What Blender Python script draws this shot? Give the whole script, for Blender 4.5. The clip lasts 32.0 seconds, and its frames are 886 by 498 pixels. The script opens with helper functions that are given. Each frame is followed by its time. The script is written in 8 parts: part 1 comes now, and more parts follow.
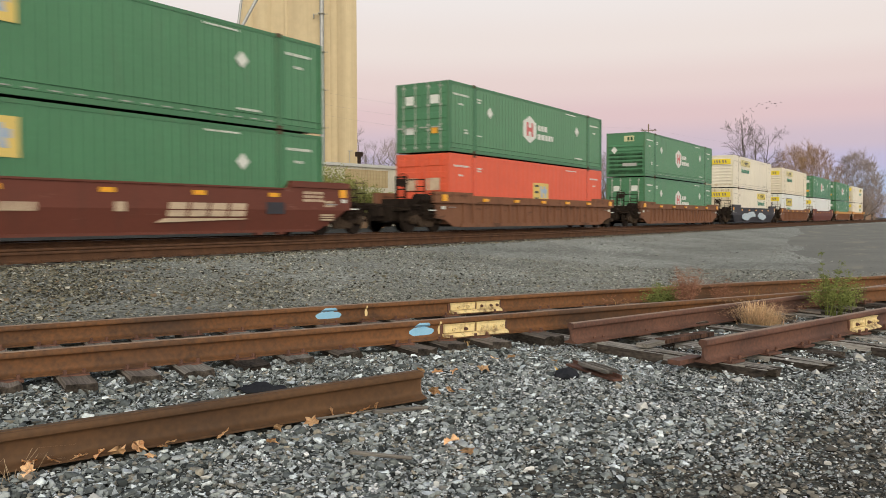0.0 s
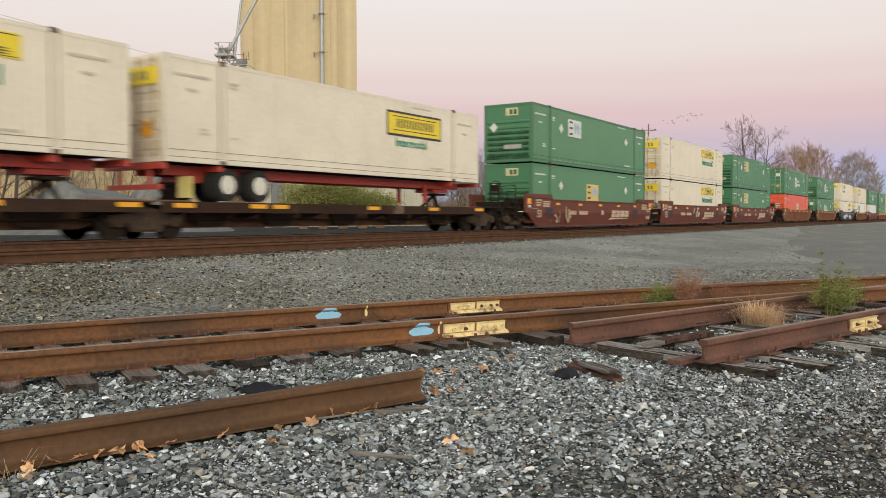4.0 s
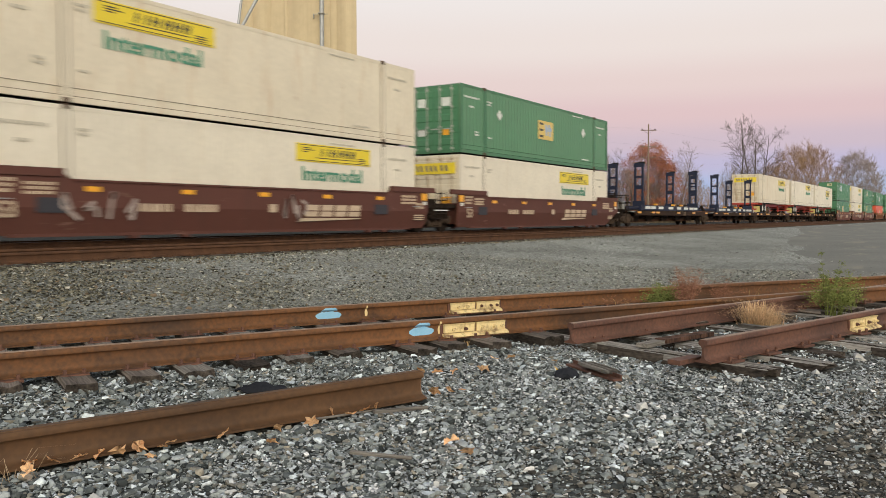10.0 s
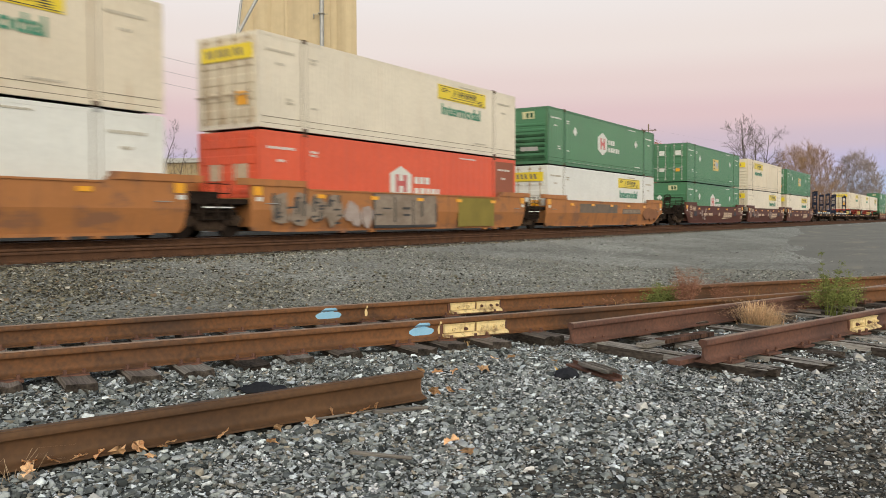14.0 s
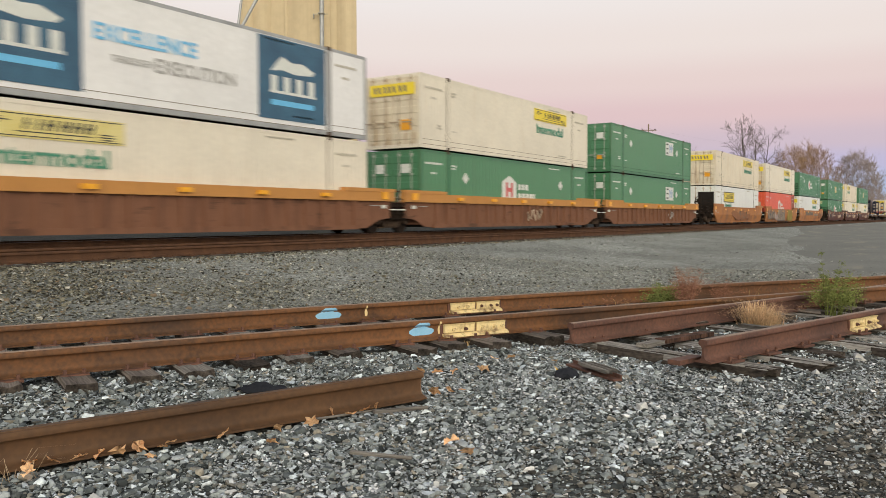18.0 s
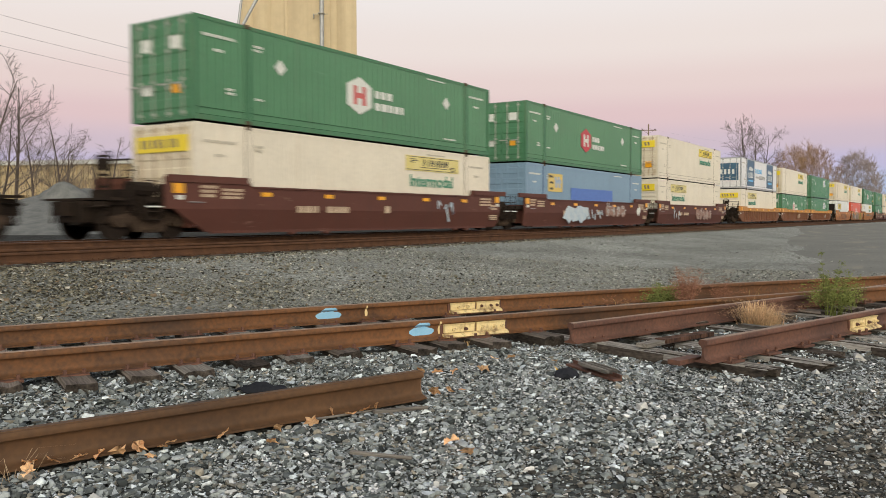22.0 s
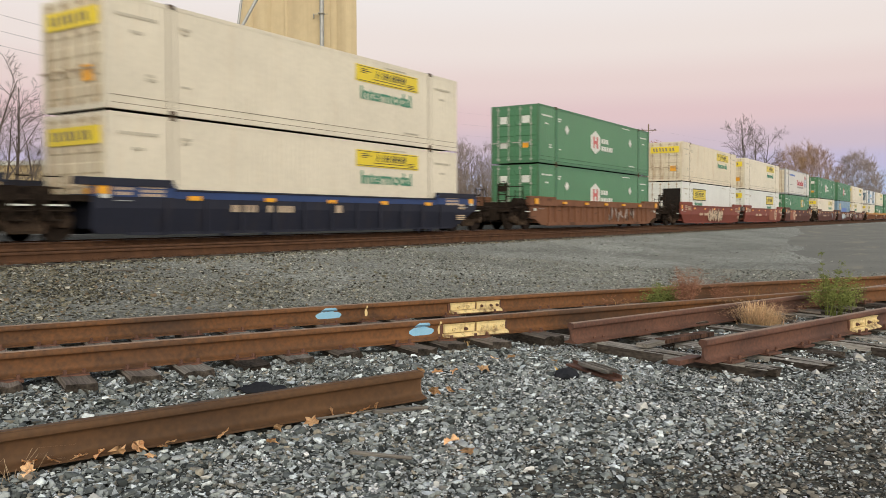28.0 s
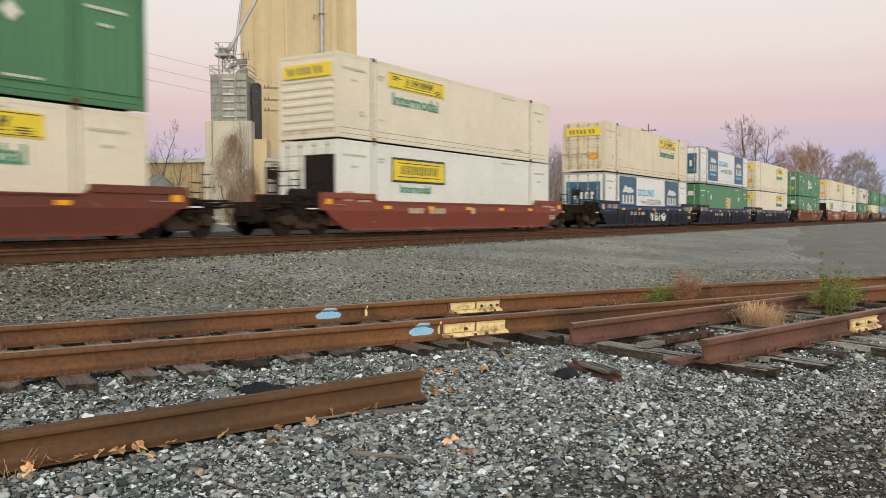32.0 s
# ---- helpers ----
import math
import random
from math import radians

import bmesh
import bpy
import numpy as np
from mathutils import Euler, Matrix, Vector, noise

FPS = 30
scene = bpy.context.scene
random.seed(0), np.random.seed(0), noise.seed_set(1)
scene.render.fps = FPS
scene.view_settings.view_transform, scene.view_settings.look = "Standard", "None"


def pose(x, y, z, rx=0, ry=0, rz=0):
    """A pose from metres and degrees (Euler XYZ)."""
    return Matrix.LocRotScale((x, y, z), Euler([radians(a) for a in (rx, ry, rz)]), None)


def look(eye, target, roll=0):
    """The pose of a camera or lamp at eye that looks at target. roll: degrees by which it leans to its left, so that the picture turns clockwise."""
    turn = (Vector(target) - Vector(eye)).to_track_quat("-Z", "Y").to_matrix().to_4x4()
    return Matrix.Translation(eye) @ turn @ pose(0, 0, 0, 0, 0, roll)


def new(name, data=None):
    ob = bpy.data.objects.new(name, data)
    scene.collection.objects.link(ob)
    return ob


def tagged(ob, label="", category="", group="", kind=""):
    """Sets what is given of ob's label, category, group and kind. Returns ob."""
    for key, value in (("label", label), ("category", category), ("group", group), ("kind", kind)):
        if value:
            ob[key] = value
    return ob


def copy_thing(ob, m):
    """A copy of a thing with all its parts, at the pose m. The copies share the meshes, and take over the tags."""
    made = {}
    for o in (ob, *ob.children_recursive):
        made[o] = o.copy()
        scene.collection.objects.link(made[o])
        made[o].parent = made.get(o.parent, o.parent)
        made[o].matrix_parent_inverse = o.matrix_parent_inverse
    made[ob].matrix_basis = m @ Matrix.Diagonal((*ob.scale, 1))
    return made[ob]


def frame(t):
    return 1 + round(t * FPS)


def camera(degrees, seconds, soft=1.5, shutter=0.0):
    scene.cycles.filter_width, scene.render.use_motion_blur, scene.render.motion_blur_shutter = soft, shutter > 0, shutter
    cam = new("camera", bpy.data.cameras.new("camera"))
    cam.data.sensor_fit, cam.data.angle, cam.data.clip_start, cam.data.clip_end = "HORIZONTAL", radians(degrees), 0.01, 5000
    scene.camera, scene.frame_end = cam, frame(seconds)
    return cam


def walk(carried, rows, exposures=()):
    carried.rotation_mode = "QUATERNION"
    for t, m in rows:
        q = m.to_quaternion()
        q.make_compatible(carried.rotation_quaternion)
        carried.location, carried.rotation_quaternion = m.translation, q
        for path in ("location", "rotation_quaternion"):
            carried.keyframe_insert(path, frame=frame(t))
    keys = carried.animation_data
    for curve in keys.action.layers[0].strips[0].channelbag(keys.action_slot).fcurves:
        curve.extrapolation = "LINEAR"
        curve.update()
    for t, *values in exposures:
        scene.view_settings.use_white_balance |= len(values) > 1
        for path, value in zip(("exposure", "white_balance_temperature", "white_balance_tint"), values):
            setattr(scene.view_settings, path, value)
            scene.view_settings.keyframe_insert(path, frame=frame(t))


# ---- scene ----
EYE = 1.10
YAW, PITCH, ROLL = 57.37, -2.118, -0.133
cam = camera(56.52, 32.0, soft=0.35, shutter=0.42)
aim = Vector((math.sin(radians(YAW)), math.cos(radians(YAW)), math.tan(radians(PITCH))))
still = look((0, 0, EYE), Vector((0, 0, EYE)) + aim, ROLL)
walk(cam, [(0, still), (32, still)], exposures=[(0, 0.0), (32, 0.0)])

# ---- light: clear sky just after sunset, the glow behind the viewer ----
world = bpy.data.worlds.new("dusk_sky")
scene.world = world
world.use_nodes = True
wt = world.node_tree
wt.nodes.clear()
w_out = wt.nodes.new("ShaderNodeOutputWorld")
w_bg = wt.nodes.new("ShaderNodeBackground")
w_tc = wt.nodes.new("ShaderNodeTexCoord")
w_sep = wt.nodes.new("ShaderNodeSeparateXYZ")
w_ramp = wt.nodes.new("ShaderNodeValToRGB")
w_ramp.color_ramp.interpolation = "EASE"
stops = [(0.0, (0.43, 0.515, 0.75)), (0.035, (0.435, 0.525, 0.745)), (0.062, (0.54, 0.50, 0.68)), (0.085, (0.63, 0.515, 0.59)), (0.12, (0.75, 0.56, 0.57)), (0.155, (0.80, 0.65, 0.625)),
         (0.20, (0.845, 0.75, 0.71)), (0.27, (0.87, 0.82, 0.80)), (0.40, (0.72, 0.70, 0.71)), (0.65, (0.36, 0.39, 0.47)), (1.0, (0.20, 0.24, 0.34))]
ramp = w_ramp.color_ramp
while len(ramp.elements) < len(stops):
    ramp.elements.new(0.5)
for el, (at, c) in zip(ramp.elements, stops):
    el.position, el.color = at, (*c, 1)
w_dot = wt.nodes.new("ShaderNodeVectorMath")
w_dot.operation = "DOT_PRODUCT"
w_dot.inputs[1].default_value = (-0.72, -0.66, 0.22)
w_pow = wt.nodes.new("ShaderNodeMapRange")
w_pow.interpolation_type = "SMOOTHSTEP"
w_pow.inputs[1].default_value, w_pow.inputs[2].default_value = 0.0, 1.0
w_pow.inputs[3].default_value, w_pow.inputs[4].default_value = 0.0, 1.0
w_glow = wt.nodes.new("ShaderNodeMix")
w_glow.data_type, w_glow.blend_type = "RGBA", "ADD"
w_glow.inputs[7].default_value = (1.28, 1.16, 0.84, 1)
wt.links.new(w_tc.outputs["Generated"], w_sep.inputs[0])
wt.links.new(w_sep.outputs[2], w_ramp.inputs[0])
wt.links.new(w_tc.outputs["Generated"], w_dot.inputs[0])
wt.links.new(w_dot.outputs["Value"], w_pow.inputs[0])
wt.links.new(w_pow.outputs[0], w_glow.inputs[0])
wt.links.new(w_ramp.outputs[0], w_glow.inputs[6])
wt.links.new(w_glow.outputs[2], w_bg.inputs[0])
w_bg.inputs[1].default_value = 1.0
wt.links.new(w_bg.outputs[0], w_out.inputs[0])

sun = new("sun", bpy.data.lights.new("sun", "SUN"))
sun.data.energy, sun.data.angle, sun.data.color = 1.15, radians(24), (0.98, 0.90, 0.72)
sun.matrix_world = look((-70, -62, 22), (0, 0, 0))


# ---- materials ----
def mat(name, c1, c2=None, rough=0.6, metal=0.0, scale=3.0, fine=40.0, bump=0.0, streak=0.0, streak_color=(0.2, 0.12, 0.07), amount=0.5, stretch=(1, 1, 1), vary=0.0, island=0.0, spec=None, bump_dist=0.01, streak_scale=2.6, streak_z=0.22, scuff=None, scuff_at=0.60, scuff_scale=1.8, scuff_stretch=(0.5, 0.5, 2.2), scuff_mix=0.6):
    """A worn surface: two colours mixed by a coarse and a fine noise, with streaks of rust or dirt and a fine relief."""
    m = bpy.data.materials.new(name)
    m.use_nodes = True
    nt = m.node_tree
    b = nt.nodes["Principled BSDF"]
    b.inputs["Roughness"].default_value, b.inputs["Metallic"].default_value = rough, metal
    b.inputs["Specular IOR Level"].default_value = spec if spec is not None else 0.5 if rough < 0.55 else 0.25 if rough < 0.72 else 0.1
    c2 = c2 or tuple(v * 0.75 for v in c1)
    tc = nt.nodes.new("ShaderNodeTexCoord")
    mp = nt.nodes.new("ShaderNodeMapping")
    mp.inputs["Scale"].default_value = stretch
    nt.links.new(tc.outputs["Object"], mp.inputs[0])
    n1, n2 = nt.nodes.new("ShaderNodeTexNoise"), nt.nodes.new("ShaderNodeTexNoise")
    n1.inputs["Scale"].default_value, n1.inputs["Detail"].default_value = scale, 5
    n2.inputs["Scale"].default_value, n2.inputs["Detail"].default_value = fine, 3
    for n in (n1, n2):
        nt.links.new(mp.outputs[0], n.inputs["Vector"])
    avg = nt.nodes.new("ShaderNodeMath")
    avg.operation = "MULTIPLY_ADD"
    avg.inputs[1].default_value = 0.45
    nt.links.new(n2.outputs[0], avg.inputs[0])
    half = nt.nodes.new("ShaderNodeMath")
    half.operation = "MULTIPLY"
    half.inputs[1].default_value = 0.55
    nt.links.new(n1.outputs[0], half.inputs[0])
    nt.links.new(half.outputs[0], avg.inputs[2])
    rng = nt.nodes.new("ShaderNodeMapRange")
    rng.inputs[1].default_value, rng.inputs[2].default_value = 0.36, 0.64
    nt.links.new(avg.outputs[0], rng.inputs[0])
    mix = nt.nodes.new("ShaderNodeMix")
    mix.data_type = "RGBA"
    mix.inputs[6].default_value, mix.inputs[7].default_value = (*c1, 1), (*c2, 1)
    nt.links.new(rng.outputs[0], mix.inputs[0])
    col = mix.outputs[2]
    if streak:
        mp2 = nt.nodes.new("ShaderNodeMapping")
        mp2.inputs["Scale"].default_value = (1.6, 1.6, streak_z)
        nt.links.new(tc.outputs["Object"], mp2.inputs[0])
        n3 = nt.nodes.new("ShaderNodeTexNoise")
        n3.inputs["Scale"].default_value, n3.inputs["Detail"].default_value = streak_scale, 6
        nt.links.new(mp2.outputs[0], n3.inputs["Vector"])
        r3 = nt.nodes.new("ShaderNodeMapRange")
        r3.inputs[1].default_value, r3.inputs[2].default_value = 0.60 - 0.12 * amount, 0.80 - 0.1 * amount
        r3.inputs[4].default_value = streak
        nt.links.new(n3.outputs[0], r3.inputs[0])
        mx = nt.nodes.new("ShaderNodeMix")
        mx.data_type = "RGBA"
        mx.inputs[7].default_value = (*streak_color, 1)
        nt.links.new(r3.outputs[0], mx.inputs[0])
        nt.links.new(col, mx.inputs[6])
        col = mx.outputs[2]
    if scuff:
        mp3 = nt.nodes.new("ShaderNodeMapping")
        mp3.inputs["Scale"].default_value = scuff_stretch
        nt.links.new(tc.outputs["Object"], mp3.inputs[0])
        n4 = nt.nodes.new("ShaderNodeTexNoise")
        n4.inputs["Scale"].default_value, n4.inputs["Detail"].default_value, n4.inputs["Roughness"].default_value = scuff_scale, 9, 0.68
        nt.links.new(mp3.outputs[0], n4.inputs["Vector"])
        r4 = nt.nodes.new("ShaderNodeMapRange")
        r4.inputs[1].default_value, r4.inputs[2].default_value, r4.inputs[4].default_value = scuff_at, scuff_at + 0.07, scuff_mix
        nt.links.new(n4.outputs[0], r4.inputs[0])
        m4 = nt.nodes.new("ShaderNodeMix")
        m4.data_type = "RGBA"
        m4.inputs[7].default_value = (*scuff, 1)
        nt.links.new(r4.outputs[0], m4.inputs[0])
        nt.links.new(col, m4.inputs[6])
        col = m4.outputs[2]
    if vary or island:
        src = nt.nodes.new("ShaderNodeObjectInfo").outputs["Random"] if vary else nt.nodes.new("ShaderNodeNewGeometry").outputs["Random Per Island"]
        k = vary or island
        vr = nt.nodes.new("ShaderNodeMapRange")
        vr.inputs[3].default_value, vr.inputs[4].default_value = 1 - k, 1 + k
        nt.links.new(src, vr.inputs[0])
        mul = nt.nodes.new("ShaderNodeVectorMath")
        mul.operation = "SCALE"
        nt.links.new(col, mul.inputs[0])
        nt.links.new(vr.outputs[0], mul.inputs["Scale"])
        col = mul.outputs[0]
    nt.links.new(col, b.inputs["Base Color"])
    if bump:
        bp = nt.nodes.new("ShaderNodeBump")
        bp.inputs["Strength"].default_value, bp.inputs["Distance"].default_value = bump, bump_dist
        nt.links.new(avg.outputs[0], bp.inputs["Height"])
        nt.links.new(bp.outputs[0], b.inputs["Normal"])
    return m


def paint(name, c, dirt=0.35, rough=0.45, amount=0.5, rust=(0.22, 0.13, 0.08), **more):
    return mat(name, c, tuple(v * 0.86 for v in c), rough=rough, scale=0.6, fine=9, bump=0.06, streak=dirt, streak_color=rust, amount=amount, **more)


M = {
    "green": paint("green_paint", (0.066, 0.21, 0.104), 0.3, 0.42, 0.35, (0.07, 0.12, 0.07), scuff=(0.13, 0.27, 0.17), scuff_at=0.655, scuff_scale=1.3, scuff_mix=0.35),
    "green_trim": paint("green_trim_paint", (0.058, 0.185, 0.09), 0.2),
    "white": paint("cream_white_paint", (0.74, 0.685, 0.575), 0.25, 0.5, 0.25, (0.52, 0.40, 0.28), scuff=(0.42, 0.30, 0.20), scuff_at=0.70, scuff_scale=2.6, scuff_stretch=(1, 1, 1.3)),
    "greywhite": paint("grey_white_paint", (0.70, 0.69, 0.655), 0.3, 0.5, 0.3, (0.50, 0.42, 0.34)),
    "bright": paint("clean_white_paint", (0.75, 0.77, 0.745), 0.2, 0.45, 0.2, (0.6, 0.58, 0.52)),
    "dirty": paint("rust_stained_white_paint", (0.72, 0.65, 0.525), 0.42, 0.55, 0.35, (0.46, 0.28, 0.14), scuff=(0.33, 0.19, 0.10), scuff_at=0.655, scuff_scale=2.2, scuff_stretch=(1, 1, 1.2)),
    "red": paint("red_orange_paint", (0.72, 0.115, 0.05), 0.3, 0.45, 0.35, (0.45, 0.10, 0.06)),
    "blue": paint("pale_blue_paint", (0.21, 0.325, 0.44), 0.3, 0.45, 0.35, (0.14, 0.2, 0.32)),
    "brown": paint("oxide_brown_paint", (0.150, 0.049, 0.034), 0.45, 0.6, 0.5, (0.085, 0.045, 0.034), scuff=(0.33, 0.20, 0.155), scuff_at=0.615, scuff_mix=0.5),
    "oxide": paint("dull_oxide_paint", (0.112, 0.044, 0.033), 0.45, 0.6, 0.5, (0.07, 0.04, 0.032), scuff=(0.30, 0.19, 0.15), scuff_at=0.62, scuff_mix=0.45),
    "redbrown": paint("red_brown_paint", (0.235, 0.066, 0.047), 0.4, 0.6, 0.5, (0.12, 0.05, 0.04), scuff=(0.36, 0.20, 0.155), scuff_at=0.62, scuff_mix=0.5),
    "orange": paint("faded_orange_paint", (0.43, 0.185, 0.068), 0.65, 0.65, 0.8, (0.19, 0.10, 0.06), scuff=(0.21, 0.115, 0.075), scuff_at=0.53, scuff_scale=0.9, scuff_stretch=(0.6, 0.6, 1.2), scuff_mix=0.75),
    "yellow_chord": paint("faded_yellow_paint", (0.52, 0.25, 0.075), 0.5, 0.6, 0.5, (0.24, 0.12, 0.05)),
    "rustweb": paint("rusty_brown_paint", (0.215, 0.105, 0.065), 0.7, 0.75, 0.9, (0.10, 0.05, 0.034), scuff=(0.07, 0.04, 0.03), scuff_at=0.56, scuff_scale=1.2, scuff_mix=0.6),
    "rack": paint("blue_black_rack_paint", (0.014, 0.019, 0.042), 0.3, 0.6, 0.5, (0.05, 0.045, 0.04)),
    "navy": paint("navy_blue_paint", (0.020, 0.050, 0.165), 0.3, 0.5, 0.4, (0.05, 0.05, 0.07)),
    "navy_black": paint("navy_black_paint", (0.022, 0.025, 0.042), 0.4, 0.6, 0.5, (0.06, 0.045, 0.04)),
    "blackish": paint("blue_black_paint", (0.045, 0.045, 0.055), 0.4, 0.6, 0.5, (0.10, 0.08, 0.07)),
    "steel": mat("grimy_truck_steel", (0.014, 0.011, 0.009), (0.036, 0.025, 0.019), rough=0.85, scale=5, fine=30, bump=0.2),
    "sideframe": mat("rusty_cast_side_frame", (0.095, 0.066, 0.048), (0.040, 0.028, 0.021), rough=0.85, scale=5, fine=30, bump=0.25),
    "wheel": mat("worn_wheel_steel", (0.032, 0.023, 0.018), (0.018, 0.014, 0.012), rough=0.75, metal=0.0, scale=6),
    "dark": mat("dark_grime", (0.014, 0.012, 0.011), (0.024, 0.02, 0.018), rough=0.8),
    "galv": mat("galvanised_steel", (0.42, 0.43, 0.43), (0.30, 0.31, 0.31), rough=0.5, metal=0.3, scale=2, fine=15, bump=0.05),
    "rod": mat("lock_rod_steel", (0.45, 0.47, 0.42), (0.3, 0.32, 0.28), rough=0.5, metal=0.3),
    "yellow": mat("sign_yellow", (0.78, 0.615, 0.028), (0.70, 0.54, 0.035), rough=0.4, scale=1.5),
    "reflector": mat("amber_reflector", (0.85, 0.42, 0.02), (0.75, 0.34, 0.02), rough=0.3, scale=4),
    "black": mat("sign_black", (0.03, 0.03, 0.03), (0.045, 0.045, 0.045), rough=0.5),
    "ink_white": mat("marking_white", (0.70, 0.72, 0.68), (0.58, 0.60, 0.57), rough=0.5, scale=6),
    "ink_cream": mat("marking_cream", (0.58, 0.46, 0.33), (0.42, 0.32, 0.24), rough=0.6, scale=6),
    "ink_grey": mat("marking_grey", (0.34, 0.34, 0.33), (0.42, 0.41, 0.4), rough=0.6, scale=6),
    "ink_green": mat("marking_green", (0.045, 0.22, 0.14), (0.07, 0.28, 0.185), rough=0.5, scale=6),
    "ink_red": mat("marking_red", (0.52, 0.05, 0.06), (0.42, 0.04, 0.06), rough=0.5, scale=6),
    "ink_blue": mat("marking_blue", (0.10, 0.20, 0.55), (0.08, 0.16, 0.45), rough=0.5, scale=6),
    "ink_sky": mat("marking_sky_blue", (0.16, 0.50, 0.78), (0.12, 0.42, 0.70), rough=0.5, scale=6),
    "panel_navy": mat("panel_navy", (0.026, 0.075, 0.135), (0.045, 0.135, 0.215), rough=0.4, scale=1.2),
    "graffiti_blue": mat("spray_pale_blue", (0.34, 0.46, 0.58), (0.55, 0.60, 0.62), rough=0.6, scale=2.5),
    "graffiti_white": mat("spray_white", (0.42, 0.36, 0.33), (0.28, 0.22, 0.2), rough=0.7, scale=3.5),
    "graffiti_olive": mat("spray_olive", (0.27, 0.22, 0.05), (0.20, 0.16, 0.04), rough=0.7, scale=1.5),
    "graffiti_grey": mat("spray_dark_grey", (0.11, 0.10, 0.09), (0.20, 0.15, 0.11), rough=0.7, scale=2.5),
    "patch": paint("repaint_salmon", (0.30, 0.105, 0.065), 0.3, 0.6),
    "tyre": mat("tyre_rubber", (0.025, 0.025, 0.025), (0.04, 0.038, 0.036), rough=0.85),
    "hub": paint("white_wheel_hub", (0.70, 0.68, 0.62), 0.4),
    "chassis_red": paint("chassis_red_paint", (0.45, 0.055, 0.035), 0.4, 0.5),
}


# ---- mesh tools ----
def box(bm, x0, x1, y0, y1, z0, z1):
    v = [bm.verts.new(p) for p in ((x0, y0, z0), (x1, y0, z0), (x1, y1, z0), (x0, y1, z0), (x0, y0, z1), (x1, y0, z1), (x1, y1, z1), (x0, y1, z1))]
    for f in ((3, 2, 1, 0), (4, 5, 6, 7), (0, 1, 5, 4), (1, 2, 6, 5), (2, 3, 7, 6), (3, 0, 4, 7)):
        bm.faces.new([v[i] for i in f])
    return v


def rod(bm, a, b, r, seg=6, r2=None):
    """A round bar from a to b, tapering to r2."""
    a, b = Vector(a), Vector(b)
    d = (b - a).normalized()
    u = d.orthogonal().normalized()
    w = d.cross(u)
    r2 = r if r2 is None else r2
    ring = []
    for p, q in ((a, r), (b, r2)):
        ring.append([bm.verts.new(p + (u * math.cos(k * math.tau / seg) + w * math.sin(k * math.tau / seg)) * q) for k in range(seg)])
    for k in range(seg):
        bm.faces.new((ring[0][k], ring[0][(k + 1) % seg], ring[1][(k + 1) % seg], ring[1][k]))
    bm.faces.new(ring[0][::-1])
    bm.faces.new(ring[1])


def prism(bm, poly, axis, a, b):
    """A closed polygon of (u, v) drawn out along an axis from a to b: 'y' takes (x, z), 'x' takes (y, z), 'z' takes (x, y)."""
    def put(u, v, k):
        return {"y": (u, k, v), "x": (k, u, v), "z": (u, v, k)}[axis]
    lo = [bm.verts.new(put(u, v, a)) for u, v in poly]
    hi = [bm.verts.new(put(u, v, b)) for u, v in poly]
    n = len(poly)
    for k in range(n):
        bm.faces.new((lo[k], lo[(k + 1) % n], hi[(k + 1) % n], hi[k]))
    bm.faces.new(lo[::-1])
    bm.faces.new(hi)


def done(bm, name="mesh", smooth=False):
    bmesh.ops.recalc_face_normals(bm, faces=bm.faces)
    me = bpy.data.meshes.new(name)
    bm.to_mesh(me)
    bm.free()
    if smooth:
        me.shade_smooth()
    return me


def part(name, data, material, parent=None, label="", at=None):
    """Links a bmesh or a shared mesh as ONE object under a thing or a part."""
    if isinstance(data, bmesh.types.BMesh):
        data = done(data, name)
    ob = new(name, data)
    if not data.materials:
        data.materials.append(material)
    elif data.materials[0] != material:
        ob.material_slots[0].link = "OBJECT"
        ob.material_slots[0].material = material
    if parent:
        ob.parent = parent
    if at is not None:
        ob.matrix_basis = at
    if label:
        tagged(ob, label)
    return ob


SHARED = {}


def shared(key, build):
    if key not in SHARED:
        bm = bmesh.new()
        build(bm)
        SHARED[key] = done(bm, str(key[0] if isinstance(key, tuple) else key))
    return SHARED[key]


def boxmesh(x0, x1, y0, y1, z0, z1):
    key = ("box", *(round(v, 4) for v in (x0, x1, y0, y1, z0, z1)))
    return shared(key, lambda bm: box(bm, x0, x1, y0, y1, z0, z1))


def lettering(text, height, depth=0.004):
    """Flat letters facing -y, lower left corner at the origin, as a mesh."""
    key = ("text", text, height)
    if key not in SHARED:
        cu = bpy.data.curves.new("lettering", "FONT")
        cu.body, cu.size, cu.resolution_u, cu.extrude, cu.offset = text, height, 3, depth, height * 0.022
        ob = new("lettering", cu)
        me = bpy.data.meshes.new_from_object(ob.evaluated_get(bpy.context.evaluated_depsgraph_get()))
        bpy.data.objects.remove(ob)
        bpy.data.curves.remove(cu)
        me.transform(Matrix.Rotation(radians(90), 4, "X"))
        SHARED[key] = me
    return SHARED[key]
# ---- ground ----
def ease(a, b, v):
    u = np.clip((v - a) / (b - a), 0, 1)
    return u * u * (3 - 2 * u)


